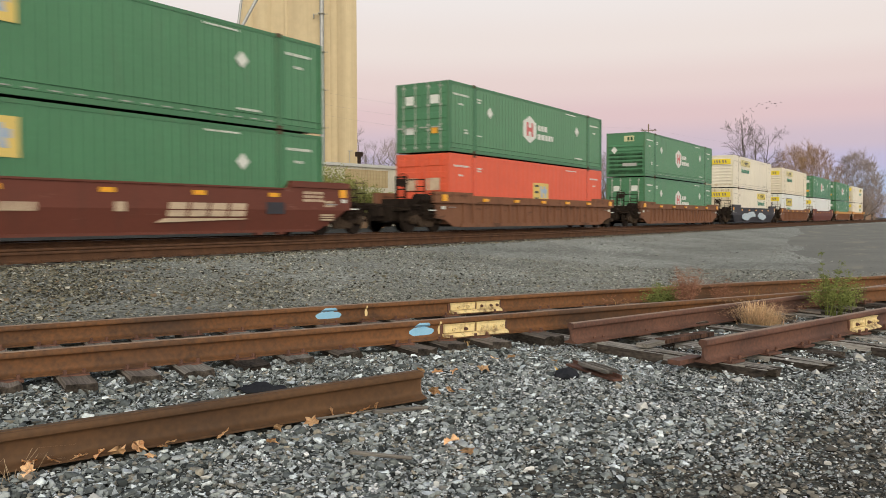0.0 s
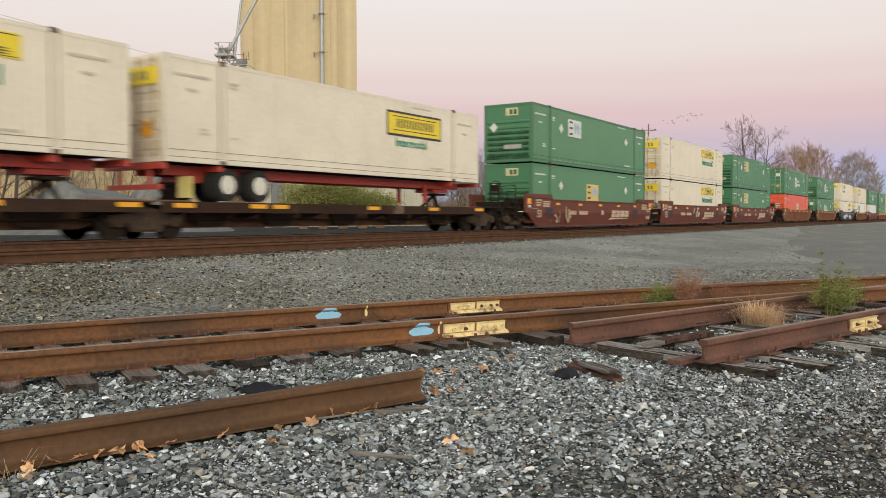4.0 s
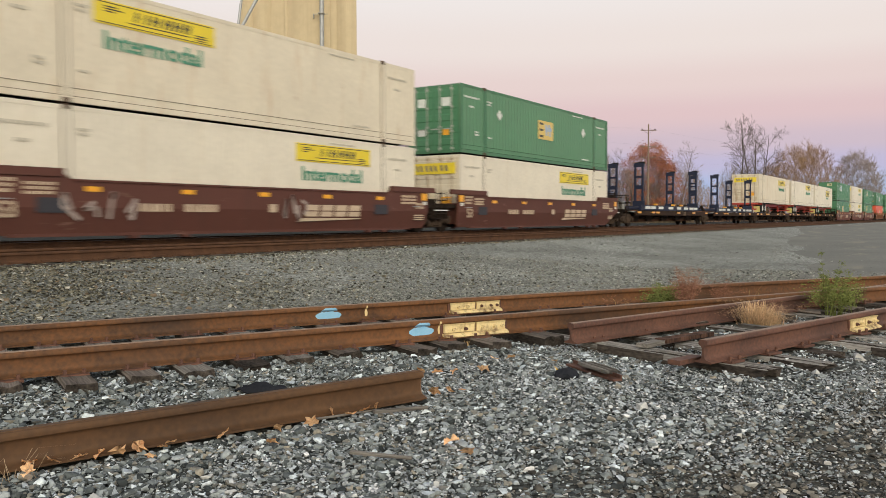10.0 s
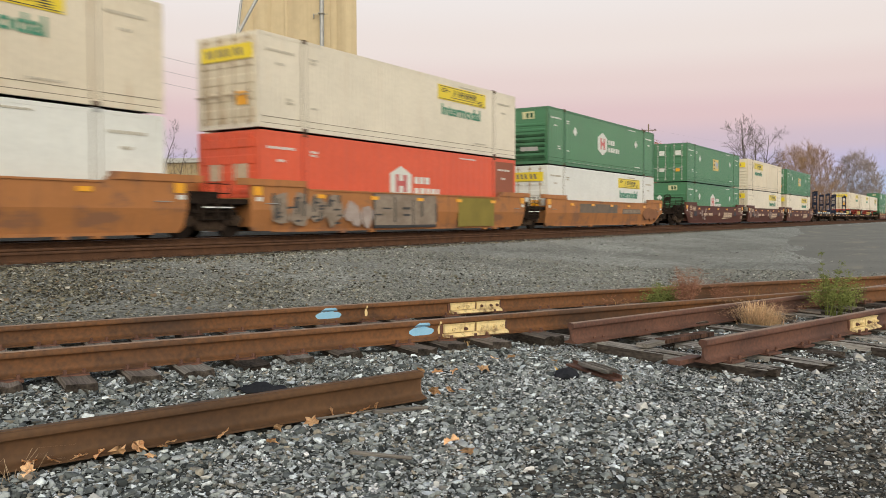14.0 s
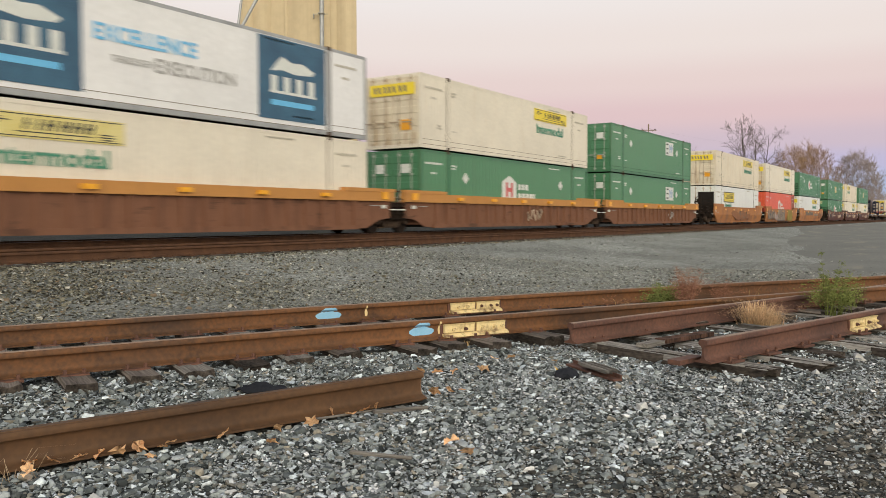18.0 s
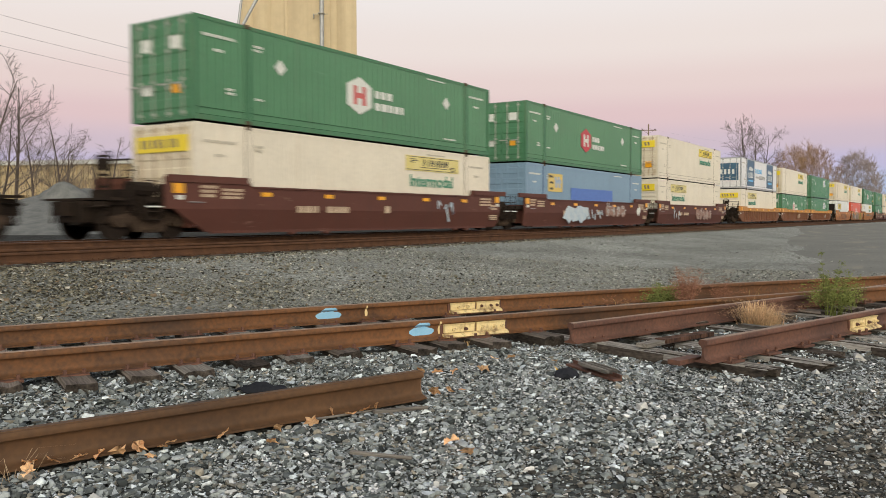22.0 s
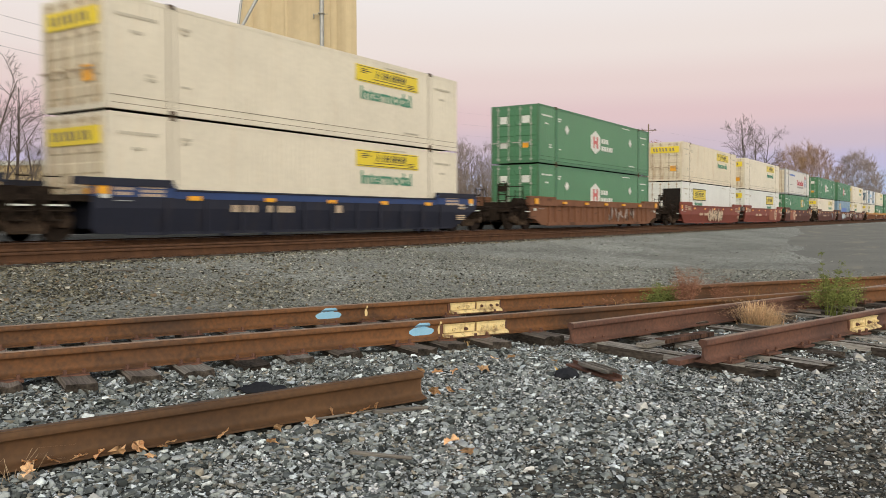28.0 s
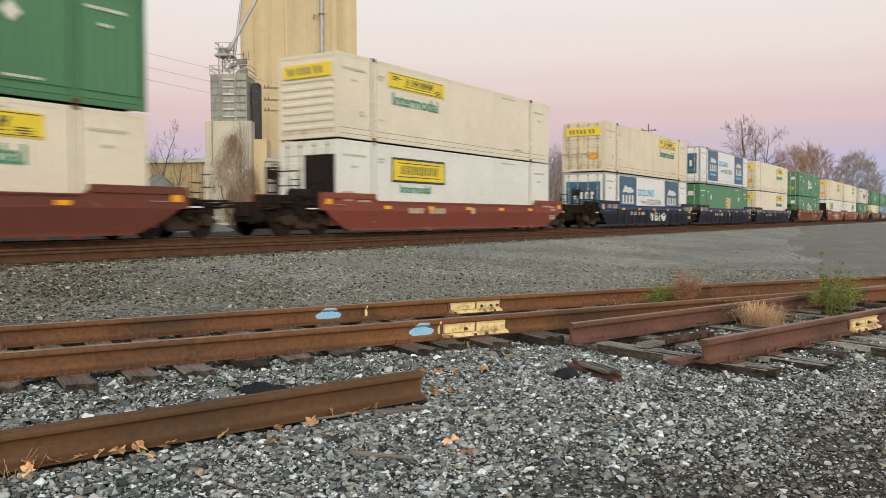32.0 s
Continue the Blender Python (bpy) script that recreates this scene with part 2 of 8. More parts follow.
def ground_height(x, y):
    """Height of the ground: yard level, a bank up to the main line's bed, and land level with it beyond."""
    x, y = np.asarray(x, float), np.asarray(y, float)
    bed = 0.415 * ease(5.5, 12.2, y) 
    # the turnout lies in a very shallow hollow that runs along it
    u = y - (4.0 - 0.31 * x)
    dip = -0.035 * np.exp(-(u / 1.3) ** 2) * ease(5.4, 6.6, x) * (1 - ease(13, 18, x))
    # ballast heaped round the siding's ties and between the turnout's timbers
    d = y - (6.6883 - 0.4524 * x - 0.0033 * x * x)
    fill = 0.052 * ease(-1.05, -0.4, d) * (1 - ease(1.9, 3.0, d)) * (1 - 0.3 * ease(4.9, 5.6, x) - 0.7 * ease(6.4, 7.0, x))
    v = x - (6.45 + 0.4 * (y - 1.15))
    fill = fill + 0.062 * ease(0.05, 0.35, v) * ease(0.9, 1.4, y + 0.3 * (x - 6.4)) * (1 - ease(3.4, 4.4, y + 0.3 * (x - 6.4))) * (1 - ease(12, 15, x))
    return bed + dip + fill - 0.045


def gravel_material(name, tones, scale, bump):
    """Crushed stone: a colour for each cell of a fine pattern, larger stains over it."""
    m = bpy.data.materials.new(name)
    m.use_nodes = True
    nt = m.node_tree
    b = nt.nodes["Principled BSDF"]
    b.inputs["Roughness"].default_value = 0.9
    b.inputs["Specular IOR Level"].default_value = 0.1
    tc = nt.nodes.new("ShaderNodeTexCoord")
    vo = nt.nodes.new("ShaderNodeTexVoronoi")
    vo.inputs["Scale"].default_value = scale
    nt.links.new(tc.outputs["Object"], vo.inputs["Vector"])
    sep = nt.nodes.new("ShaderNodeSeparateColor")
    nt.links.new(vo.outputs["Color"], sep.inputs[0])
    rp = nt.nodes.new("ShaderNodeValToRGB")
    rp.color_ramp.interpolation = "CONSTANT"
    while len(rp.color_ramp.elements) < len(tones):
        rp.color_ramp.elements.new(0.5)
    for el, (at, c) in zip(rp.color_ramp.elements, tones):
        el.position, el.color = at, (*c, 1)
    nt.links.new(sep.outputs[0], rp.inputs[0])
    big = nt.nodes.new("ShaderNodeTexNoise")
    big.inputs["Scale"].default_value, big.inputs["Detail"].default_value = 0.35, 6
    nt.links.new(tc.outputs["Object"], big.inputs["Vector"])
    br = nt.nodes.new("ShaderNodeMapRange")
    br.inputs[1].default_value, br.inputs[2].default_value, br.inputs[3].default_value, br.inputs[4].default_value = 0.3, 0.7, 0.72, 1.2
    nt.links.new(big.outputs[0], br.inputs[0])
    mul = nt.nodes.new("ShaderNodeVectorMath")
    mul.operation = "SCALE"
    nt.links.new(rp.outputs[0], mul.inputs[0])
    # ground round the siding darkened: shade of the gaps between stones, put into colour
    side = nt.nodes.new("ShaderNodeVectorMath")
    side.operation = "DOT_PRODUCT"
    side.inputs[1].default_value = (0.41, 1.0, 0.0)
    nt.links.new(tc.outputs["Object"], side.inputs[0])
    stone_gap_shade = nt.nodes.new("ShaderNodeMapRange")
    stone_gap_shade.inputs[1].default_value, stone_gap_shade.inputs[2].default_value, stone_gap_shade.inputs[3].default_value, stone_gap_shade.inputs[4].default_value = 8.0, 10.8, 0.46, 1.22
    nt.links.new(side.outputs["Value"], stone_gap_shade.inputs[0])
    both = nt.nodes.new("ShaderNodeMath")
    both.operation = "MULTIPLY"
    nt.links.new(br.outputs[0], both.inputs[0])
    nt.links.new(stone_gap_shade.outputs[0], both.inputs[1])
    # shade under and behind the train put into the colour; the x zone is tone
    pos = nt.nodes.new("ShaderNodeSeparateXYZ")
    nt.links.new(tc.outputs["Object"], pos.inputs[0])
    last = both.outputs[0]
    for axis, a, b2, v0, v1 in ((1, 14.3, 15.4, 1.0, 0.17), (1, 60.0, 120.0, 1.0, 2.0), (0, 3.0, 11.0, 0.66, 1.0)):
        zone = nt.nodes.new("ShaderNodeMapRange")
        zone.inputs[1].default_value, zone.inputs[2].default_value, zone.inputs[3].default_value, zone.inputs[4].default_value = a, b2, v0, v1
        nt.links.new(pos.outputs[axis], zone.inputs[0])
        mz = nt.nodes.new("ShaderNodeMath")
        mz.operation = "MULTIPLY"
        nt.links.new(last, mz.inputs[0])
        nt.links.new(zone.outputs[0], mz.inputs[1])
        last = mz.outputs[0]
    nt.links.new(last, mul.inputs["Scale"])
    nt.links.new(mul.outputs[0], b.inputs["Base Color"])
    bp = nt.nodes.new("ShaderNodeBump")
    bp.inputs["Strength"].default_value, bp.inputs["Distance"].default_value = bump, 0.6 / scale
    inv = nt.nodes.new("ShaderNodeMath")
    inv.operation = "MULTIPLY"
    inv.inputs[1].default_value = -1
    nt.links.new(vo.outputs["Distance"], inv.inputs[0])
    nt.links.new(inv.outputs[0], bp.inputs["Height"])
    nt.links.new(bp.outputs[0], b.inputs["Normal"])
    return m


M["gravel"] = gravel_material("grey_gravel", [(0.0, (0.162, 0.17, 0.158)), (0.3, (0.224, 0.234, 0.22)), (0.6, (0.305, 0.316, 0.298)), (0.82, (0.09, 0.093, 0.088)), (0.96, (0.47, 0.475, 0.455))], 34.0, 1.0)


def graded(lo, hi, c, fine, grow):
    """Grid lines that are close together round c and spread outwards."""
    out, step, v = [c], fine, c
    while v < hi:
        v = min(v + step, hi)
        out.append(v)
        step = fine + grow * abs(v - c)
    step, v = fine, c
    while v > lo:
        v = max(v - step, lo)
        out.insert(0, v)
        step = fine + grow * abs(v - c)
    return np.array(out)


def build_ground():
    xs, ys = graded(-2500, 4000, 6, 0.25, 0.04), graded(-2500, 4000, 6, 0.25, 0.04)
    gx, gy = np.meshgrid(xs, ys, indexing="ij")
    z = ground_height(gx, gy)
    near = np.exp(-((np.hypot(gx - 8, gy - 6)) / 14) ** 2)
    for i in range(gx.shape[0]):
        for j in range(gx.shape[1]):
            if near[i, j] > 0.01:
                z[i, j] += near[i, j] * 0.02 * noise.noise((gx[i, j] * 1.3, gy[i, j] * 1.3, 0.5))
    nx, ny = gx.shape
    verts = np.stack([gx, gy, z], -1).reshape(-1, 3)
    idx = np.arange(nx * ny).reshape(nx, ny)
    faces = np.stack([idx[:-1, :-1], idx[1:, :-1], idx[1:, 1:], idx[:-1, 1:]], -1).reshape(-1, 4)
    me = bpy.data.meshes.new("ground")
    me.from_pydata(verts.tolist(), [], faces.tolist())
    me.shade_smooth()
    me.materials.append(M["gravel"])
    tagged(new("ground", me), "grey crushed stone and gravel yard ground", "ground", kind="structure")


build_ground()

# smooth dark drive at the edge of the yard
M["asphalt"] = mat("worn_grey_asphalt", (0.212, 0.214, 0.198), (0.160, 0.163, 0.152), rough=0.9, scale=0.35, fine=14, bump=0.2, scuff=(0.27, 0.255, 0.21), scuff_at=0.56, scuff_scale=0.5, scuff_stretch=(0.4, 1.5, 1))


def drive_edge(x):
    return 3.0 + 0.18 * (x - 16)


def build_drive():
    V, F, n, m = [], [], 90, 9
    for i in range(n + 1):
        x = 15.5 + 150 * (i / n) ** 1.7
        lead = min(1.0, (x - 15.5) / 5)
        top = drive_edge(x) + 0.9 * noise.noise((x * 0.16, 2.2, 0.0)) + 0.3 * noise.noise((x * 0.9, 8.2, 0.0))
        low = drive_edge(x) - 1.0 - 13.0 * lead
        for j in range(m + 1):
            y = low + (top - low) * j / m
            V.append((x, y, float(ground_height(x, y)) + 0.012 - (0.03 if j in (0, m) else 0)))
    for i in range(n):
        for j in range(m):
            a = i * (m + 1) + j
            F.append((a, a + m + 1, a + m + 2, a + 1))
    me = bpy.data.meshes.new("drive")
    me.from_pydata(V, [], F)
    me.shade_smooth()
    me.materials.append(M["asphalt"])
    tagged(new("drive", me), "worn dark grey asphalt drive beside the yard", "road", kind="structure")


build_drive()


# ---- rails ----
M["rail"] = mat("rusted_rail_steel", (0.118, 0.060, 0.034), (0.062, 0.034, 0.022), rough=0.8, scale=4, fine=60, bump=0.12, streak=0.4, streak_color=(0.07, 0.04, 0.03))
M["rail_top"] = mat("polished_rail_head", (0.42, 0.36, 0.33), (0.30, 0.24, 0.21), rough=0.35, metal=0.8, scale=8)
M["tie"] = mat("weathered_tie_wood", (0.28, 0.262, 0.24), (0.05, 0.044, 0.04), rough=0.95, scale=3, fine=26, bump=1.0, stretch=(0.16, 4, 4), vary=0.25, bump_dist=0.02)
M["tie_dark"] = mat("creosoted_tie_wood", (0.125, 0.105, 0.092), (0.014, 0.012, 0.011), rough=0.9, scale=2, fine=20, bump=0.7, stretch=(0.25, 3, 3), vary=0.25, bump_dist=0.02)
M["tie_brown"] = mat("weathered_brown_tie_wood", (0.25, 0.215, 0.19), (0.055, 0.046, 0.041), rough=0.95, scale=3, fine=26, bump=0.9, stretch=(0.16, 4, 4), vary=0.25, bump_dist=0.02)
M["tie_red"] = mat("split_red_tie_wood", (0.17, 0.095, 0.07), (0.03, 0.02, 0.017), rough=0.9, scale=3, fine=24, bump=0.8, stretch=(3, 3, 0.4), bump_dist=0.02)
M["timber"] = mat("bleached_split_timber", (0.50, 0.475, 0.445), (0.035, 0.031, 0.028), rough=0.95, scale=3.5, fine=30, bump=1.0, stretch=(0.12, 5, 5), vary=0.15, bump_dist=0.03)
RAIL_H = 0.172
HALF = [(0.07, 0.0), (0.07, 0.011), (0.05, 0.017), (0.025, 0.025), (0.014, 0.036), (0.010, 0.054), (0.0085, 0.085), (0.010, 0.112), (0.015, 0.123), (0.026, 0.129), (0.035, 0.134), (0.0365, 0.142), (0.036, 0.158), (0.032, 0.167), (0.022, 0.171), (0.010, RAIL_H)]
PROFILE = HALF + [(-u, v) for u, v in HALF[::-1]]


def sweep_rail(points, profile=None):
    """A rail along a line of points (x, y, z of its foot)."""
    profile = profile or PROFILE
    bm = bmesh.new()
    pts = [Vector(p) for p in points]
    rings = []
    for i, p in enumerate(pts):
        d = (pts[min(i + 1, len(pts) - 1)] - pts[max(i - 1, 0)])
        d.z = 0
        d.normalize()
        side = Vector((-d.y, d.x, 0))
        rings.append([bm.verts.new(p + side * u + Vector((0, 0, v))) for u, v in profile])
    n = len(profile)
    for a, b in zip(rings, rings[1:]):
        for k in range(n):
            bm.faces.new((a[k], a[(k + 1) % n], b[(k + 1) % n], b[k]))
    bm.faces.new(rings[0][::-1])
    bm.faces.new(rings[-1])
    me = done(bm, "rail", True)
    me.set_sharp_from_angle(angle=radians(42))
    return me


# creosoted sides and ends: dark wood, with their shade put into the colour
M["creosote_shade"] = mat("creosote_wood_with_shade", (0.105, 0.088, 0.076), (0.016, 0.014, 0.013), rough=0.9, scale=4, fine=30, bump=0.6, stretch=(0.6, 2, 2), vary=0.3, bump_dist=0.015)


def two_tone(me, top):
    """Weathered top in one material, the sides and sawn ends in another, darkened for their shade too."""
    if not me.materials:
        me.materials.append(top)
        me.materials.append(M["creosote_shade"])
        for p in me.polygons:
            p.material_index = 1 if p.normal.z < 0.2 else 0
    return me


def tie_mesh(length, width=0.23, high=0.18, seed=0, split=0.0):
    """A worn wooden tie along x, its top at z = 0."""
    def build(bm):
        rnd = random.Random(seed)
        n = 5
        rings = []
        for i in range(n + 1):
            x = -length / 2 + length * i / n
            j = lambda a: rnd.uniform(-a, a)
            e = split if i in (0, n) else 0
            rings.append([bm.verts.new((x + j(e) + j(0.01), s * (width / 2 + j(0.008)), z + j(0.006))) for s, z in ((-1, -high), (1, -high), (1.0, -0.02), (0.9, 0.0), (0.3, -0.004), (-0.3, 0.0), (-0.9, 0.0), (-1.0, -0.02))])
        for a, b in zip(rings, rings[1:]):
            for k in range(8):
                bm.faces.new((a[k], a[(k + 1) % 8], b[(k + 1) % 8], b[k]))
        bm.faces.new(rings[0][::-1])
        bm.faces.new(rings[-1])
    return shared(("tie", length, width, high, seed, split), build)


def timber_mesh(length, width, high, seed):
    """An old split timber along x, its top at z = 0: long cracks wander along its top and its ends are ragged."""
    def build(bm):
        rnd = random.Random(seed)
        n = 16
        cracks = [rnd.uniform(-0.55, -0.2), rnd.uniform(-0.1, 0.25), rnd.uniform(0.4, 0.7)]
        depth = [rnd.uniform(0.008, 0.03) for _ in cracks]
        rag = [rnd.uniform(0.0, 0.12) for _ in range(14)], [rnd.uniform(0.0, 0.12) for _ in range(14)]
        rings = []
        for i in range(n + 1):
            x = -length / 2 + length * i / n
            cracks = [c + rnd.gauss(0, 0.025) for c in cracks]
            depth = [min(0.04, max(0.003, d + rnd.gauss(0, 0.006))) for d in depth]
            prof = [(-1, -high), (1, -high), (1.0, -0.035 - rnd.random() * 0.015), (0.93, -0.004)]
            for c, d in zip(cracks[::-1], depth[::-1]):
                prof += [(c + 0.055, rnd.gauss(0, 0.004)), (c, -d), (c - 0.055, rnd.gauss(0, 0.004))]
            prof += [(-0.93, -0.004), (-1.0, -0.035 - rnd.random() * 0.015)]
            ring = []
            for k, (s, z) in enumerate(prof):
                e = rag[0][k % 14] if i == 0 else -rag[1][k % 14] if i == n else 0
                ring.append(bm.verts.new((x + e, s * width / 2 + rnd.gauss(0, 0.003), z)))
            rings.append(ring)
        m = len(rings[0])
        for a, b in zip(rings, rings[1:]):
            for k in range(m):
                bm.faces.new((a[k], a[(k + 1) % m], b[(k + 1) % m], b[k]))
        bm.faces.new(rings[0][::-1])
        bm.faces.new(rings[-1])
    return shared(("timber", length, width, seed), build)


def plate_mesh():
    return shared("tie_plate", lambda bm: (box(bm, -0.13, 0.13, -0.09, 0.09, 0.0, 0.018), [rod(bm, (u, v, 0.01), (u, v, 0.05), 0.014, 5) for u in (-0.1, 0.1) for v in (-0.06, 0.06)]))


def main_track(name, y, worn, x_near):
    top = EYE - 0.527
    t = tagged(new(name), "main line track with rusty rails on dark ties", "track", kind="structure")
    for s in (-0.752, 0.752):
        r = part("rail", sweep_rail([(x, y + s, top - RAIL_H) for x in (-300, 0, 40, 120, 400, 1500)]), M["rail"], t)
        part("rail_head", sweep_rail([(x, y + s, top - 0.006) for x in (-300, 0, 40, 120, 400, 1500)], [(-0.02, 0.0), (0.02, 0.0), (0.02, 0.008), (-0.02, 0.008)]), M["rail_top"] if worn else M["rail"], r)
    k = 0
    x = x_near
    while x < x_near + 75:
        part("tie", tie_mesh(2.6, seed=k % 6), M["tie_dark"], t, at=pose(x, y, top - RAIL_H - 0.006, 0, 0, 90))
        if y < 15:
            part("tie_plate", plate_mesh(), M["rail"], t, at=pose(x, y - 0.752, top - RAIL_H - 0.012, 0, 0, 90))
        x += 0.52
        k += 1
    bm = bmesh.new()
    for a, b in ((x_near - 60, x_near - 0.3), (x, x + 330)):
        while a < b:
            box(bm, a - 0.115, a + 0.115, y - 1.3, y + 1.3, top - RAIL_H - 0.18, top - RAIL_H - 0.006)
            a += 0.52
    tagged(part("ties", bm, M["tie_dark"], t), kind="stuff")


main_track("track_main_far", 18.95, True, 6)
main_track("track_main_near", 13.48, False, 4)

# ---- the siding, with a broken turnout beside it ----
SIDE_TOP = EYE - 0.87
TURN_TOP = EYE - 0.90
CUT_TOP = EYE - 0.95


def curve_line(coef, x0, x1, z, n=24):
    return [(x, coef[0] + coef[1] * x + coef[2] * x * x, z) for x in np.linspace(x0, x1, n)]
S1 = (8.1994, -0.3902, -0.0087)
S2 = (6.6883, -0.4524, -0.0033)
G1 = (4.985, -0.3244, 0.0)
G2 = (3.497, -0.3013, 0.0)
C1 = (4.3224, -0.3374, 0.0)
M["rail_side"] = mat("orange_rusted_rail", (0.188, 0.083, 0.033), (0.068, 0.037, 0.022), rough=0.62, scale=1.6, fine=28, bump=0.12, streak=0.65, streak_color=(0.055, 0.036, 0.028), amount=0.8, streak_scale=0.7, streak_z=3.0)
M["rail_brown"] = mat("brown_rusted_rail", (0.122, 0.064, 0.031), (0.070, 0.039, 0.022), rough=0.62, scale=1.2, fine=28, bump=0.12, streak=0.5, streak_color=(0.055, 0.036, 0.028), amount=0.7, streak_scale=1.2, streak_z=2.0)
M["rail_red"] = mat("red_rusted_rail", (0.158, 0.077, 0.054), (0.072, 0.040, 0.034), rough=0.68, scale=2.2, fine=34, bump=0.15, streak=0.5, streak_color=(0.05, 0.032, 0.027), amount=0.7, streak_scale=1.0, streak_z=2.0)
M["bar_paint"] = mat("chipped_cream_paint", (0.80, 0.64, 0.33), (0.62, 0.50, 0.28), rough=0.65, scale=7, fine=60, bump=0.5, streak=1.0, streak_color=(0.12, 0.055, 0.03), amount=0.75, streak_scale=9, streak_z=1.3)
M["blue_spray"] = mat("blue_spray_paint", (0.22, 0.48, 0.72), (0.30, 0.54, 0.75), rough=0.7, scale=12, fine=60)


def along(coef, x):
    """Place and heading (degrees) on a rail's line."""
    return coef[0] + coef[1] * x + coef[2] * x * x, math.degrees(math.atan(coef[1] + 2 * coef[2] * x))


siding = tagged(new("siding_track"), "rusty yard siding on weathered ties", "track", kind="structure")
part("rail", sweep_rail(curve_line(S1, -4.0, 24.0, SIDE_TOP - RAIL_H, 40)), M["rail_side"], siding, "orange-brown rusted rail")
part("rail", sweep_rail(curve_line(S2, -4.0, 24.0, SIDE_TOP - RAIL_H, 40)), M["rail_side"], siding, "orange-brown rusted rail")
turnout = tagged(new("turnout_track"), "removed turnout panel with cut rails on grey timbers", "track", kind="structure")
part("rail", sweep_rail(curve_line(G1, 6.51, 13.0, TURN_TOP - RAIL_H, 8)), M["rail_red"], turnout, "cut red-brown rusted rail")
part("rail", sweep_rail(curve_line(G2, 6.13, 15.0, TURN_TOP - RAIL_H, 8)), M["rail_red"], turnout, "cut red-brown rusted rail")
loose = tagged(part("loose_rail", sweep_rail(curve_line(C1, -3.5, 4.24, CUT_TOP - RAIL_H, 8)), M["rail_brown"]), "brown rusted rail with a saw-cut end lying in ballast", "rail")

M["rail_cut"] = mat("saw_cut_rail_face", (0.24, 0.15, 0.10), (0.15, 0.09, 0.06), rough=0.6, scale=20, fine=90)
M["rail_worn"] = mat("worn_rail_top", (0.30, 0.22, 0.17), (0.20, 0.13, 0.095), rough=0.55, metal=0.2, scale=6, fine=40)
STRIP = [(-0.024, -0.004), (0.024, -0.004), (0.022, 0.0025), (-0.022, 0.0025)]
for owner, coef, x0, x1, top in ((siding, S1, -4.0, 24.0, SIDE_TOP), (siding, S2, -4.0, 24.0, SIDE_TOP), (turnout, G1, 6.515, 12.99, TURN_TOP), (turnout, G2, 6.135, 14.99, TURN_TOP)):
    part("rail_head", sweep_rail(curve_line(coef, x0, x1, top, 40), STRIP), M["rail_worn"], owner, "worn running surface")

part("rail_head", sweep_rail(curve_line(C1, -3.49, 4.235, CUT_TOP, 8), STRIP), M["rail_brown"], loose, "worn running surface")
cut_y, cut_a = along(C1, 4.243)
bm = bmesh.new()
prism(bm, [(u * 0.96, 0.003 + v * 0.96) for u, v in PROFILE], "x", -0.002, 0.003)
part("cut_face", bm, M["rail_cut"], loose, "saw-cut end of the rail", at=pose(4.243, cut_y, CUT_TOP - RAIL_H, 0, 0, cut_a))

# ties of the siding: place along the near rail, reach of the near end beyond it
TIES = [(-0.9, 0.5), (-0.3, 0.4), (0.3, 0.5), (0.8, 0.45), (1.35, 0.5), (1.75, 0.45), (2.15, 0.55), (2.55, 0.5), (2.98, 0.30), (3.34, 0.46), (3.70, 0.38), (4.03, 0.40), (4.40, 0.38), (4.76, 0.30), (5.15, 0.28), (5.61, 0.40), (5.98, 0.33), (6.31, 0.42)]
for k, (x, reach) in enumerate(TIES + [(6.85 + 0.56 * i, 0.42) for i in range(15)]):
    y, a = along(S2, x)
    length = 2.5
    n = Vector((math.sin(radians(a)), -math.cos(radians(a))))
    mid = Vector((x, y)) + n * (reach - length / 2)
    kind = "tie" if k in (11, 13) else "tie_brown"
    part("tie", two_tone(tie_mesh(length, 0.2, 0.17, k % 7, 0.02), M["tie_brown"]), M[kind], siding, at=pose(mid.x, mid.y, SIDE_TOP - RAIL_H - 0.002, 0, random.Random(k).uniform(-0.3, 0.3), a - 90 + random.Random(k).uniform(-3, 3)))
    for off in (0.0, 1.5):
        q = Vector((x, y)) - n * off
        part("tie_plate", plate_mesh(), M["rail_red"], siding, at=pose(q.x, q.y, SIDE_TOP - RAIL_H - 0.014, 0, 0, a - 90))

# long grey timbers of the turnout, laid across both of its rails and under the siding
TIMBERS = []
for k in range(10):
    x = 6.40 + k * 0.54
    y1, _ = along(G2, x)
    a = 69 + random.Random(k).uniform(-2, 2)
    d = Vector((math.cos(radians(a)), math.sin(radians(a))))
    reach = (0.46, 0.62, 0.45, 0.7, 0.5, 0.6, 0.45, 0.6, 0.5, 0.6)[k]
    length = 3.7 if k < 5 else 3.0
    mid = Vector((x, y1)) + d * (length / 2 - reach)
    TIMBERS.append((mid, d, length))
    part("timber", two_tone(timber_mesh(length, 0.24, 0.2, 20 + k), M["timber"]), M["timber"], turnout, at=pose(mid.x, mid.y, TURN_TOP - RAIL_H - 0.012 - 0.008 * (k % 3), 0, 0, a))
    for off in (0.0, 1.34):
        q = Vector((x, y1)) + d * off
        part("tie_plate", plate_mesh(), M["rail_red"], turnout, at=pose(q.x, q.y, TURN_TOP - RAIL_H - 0.013, 0, 0, a))


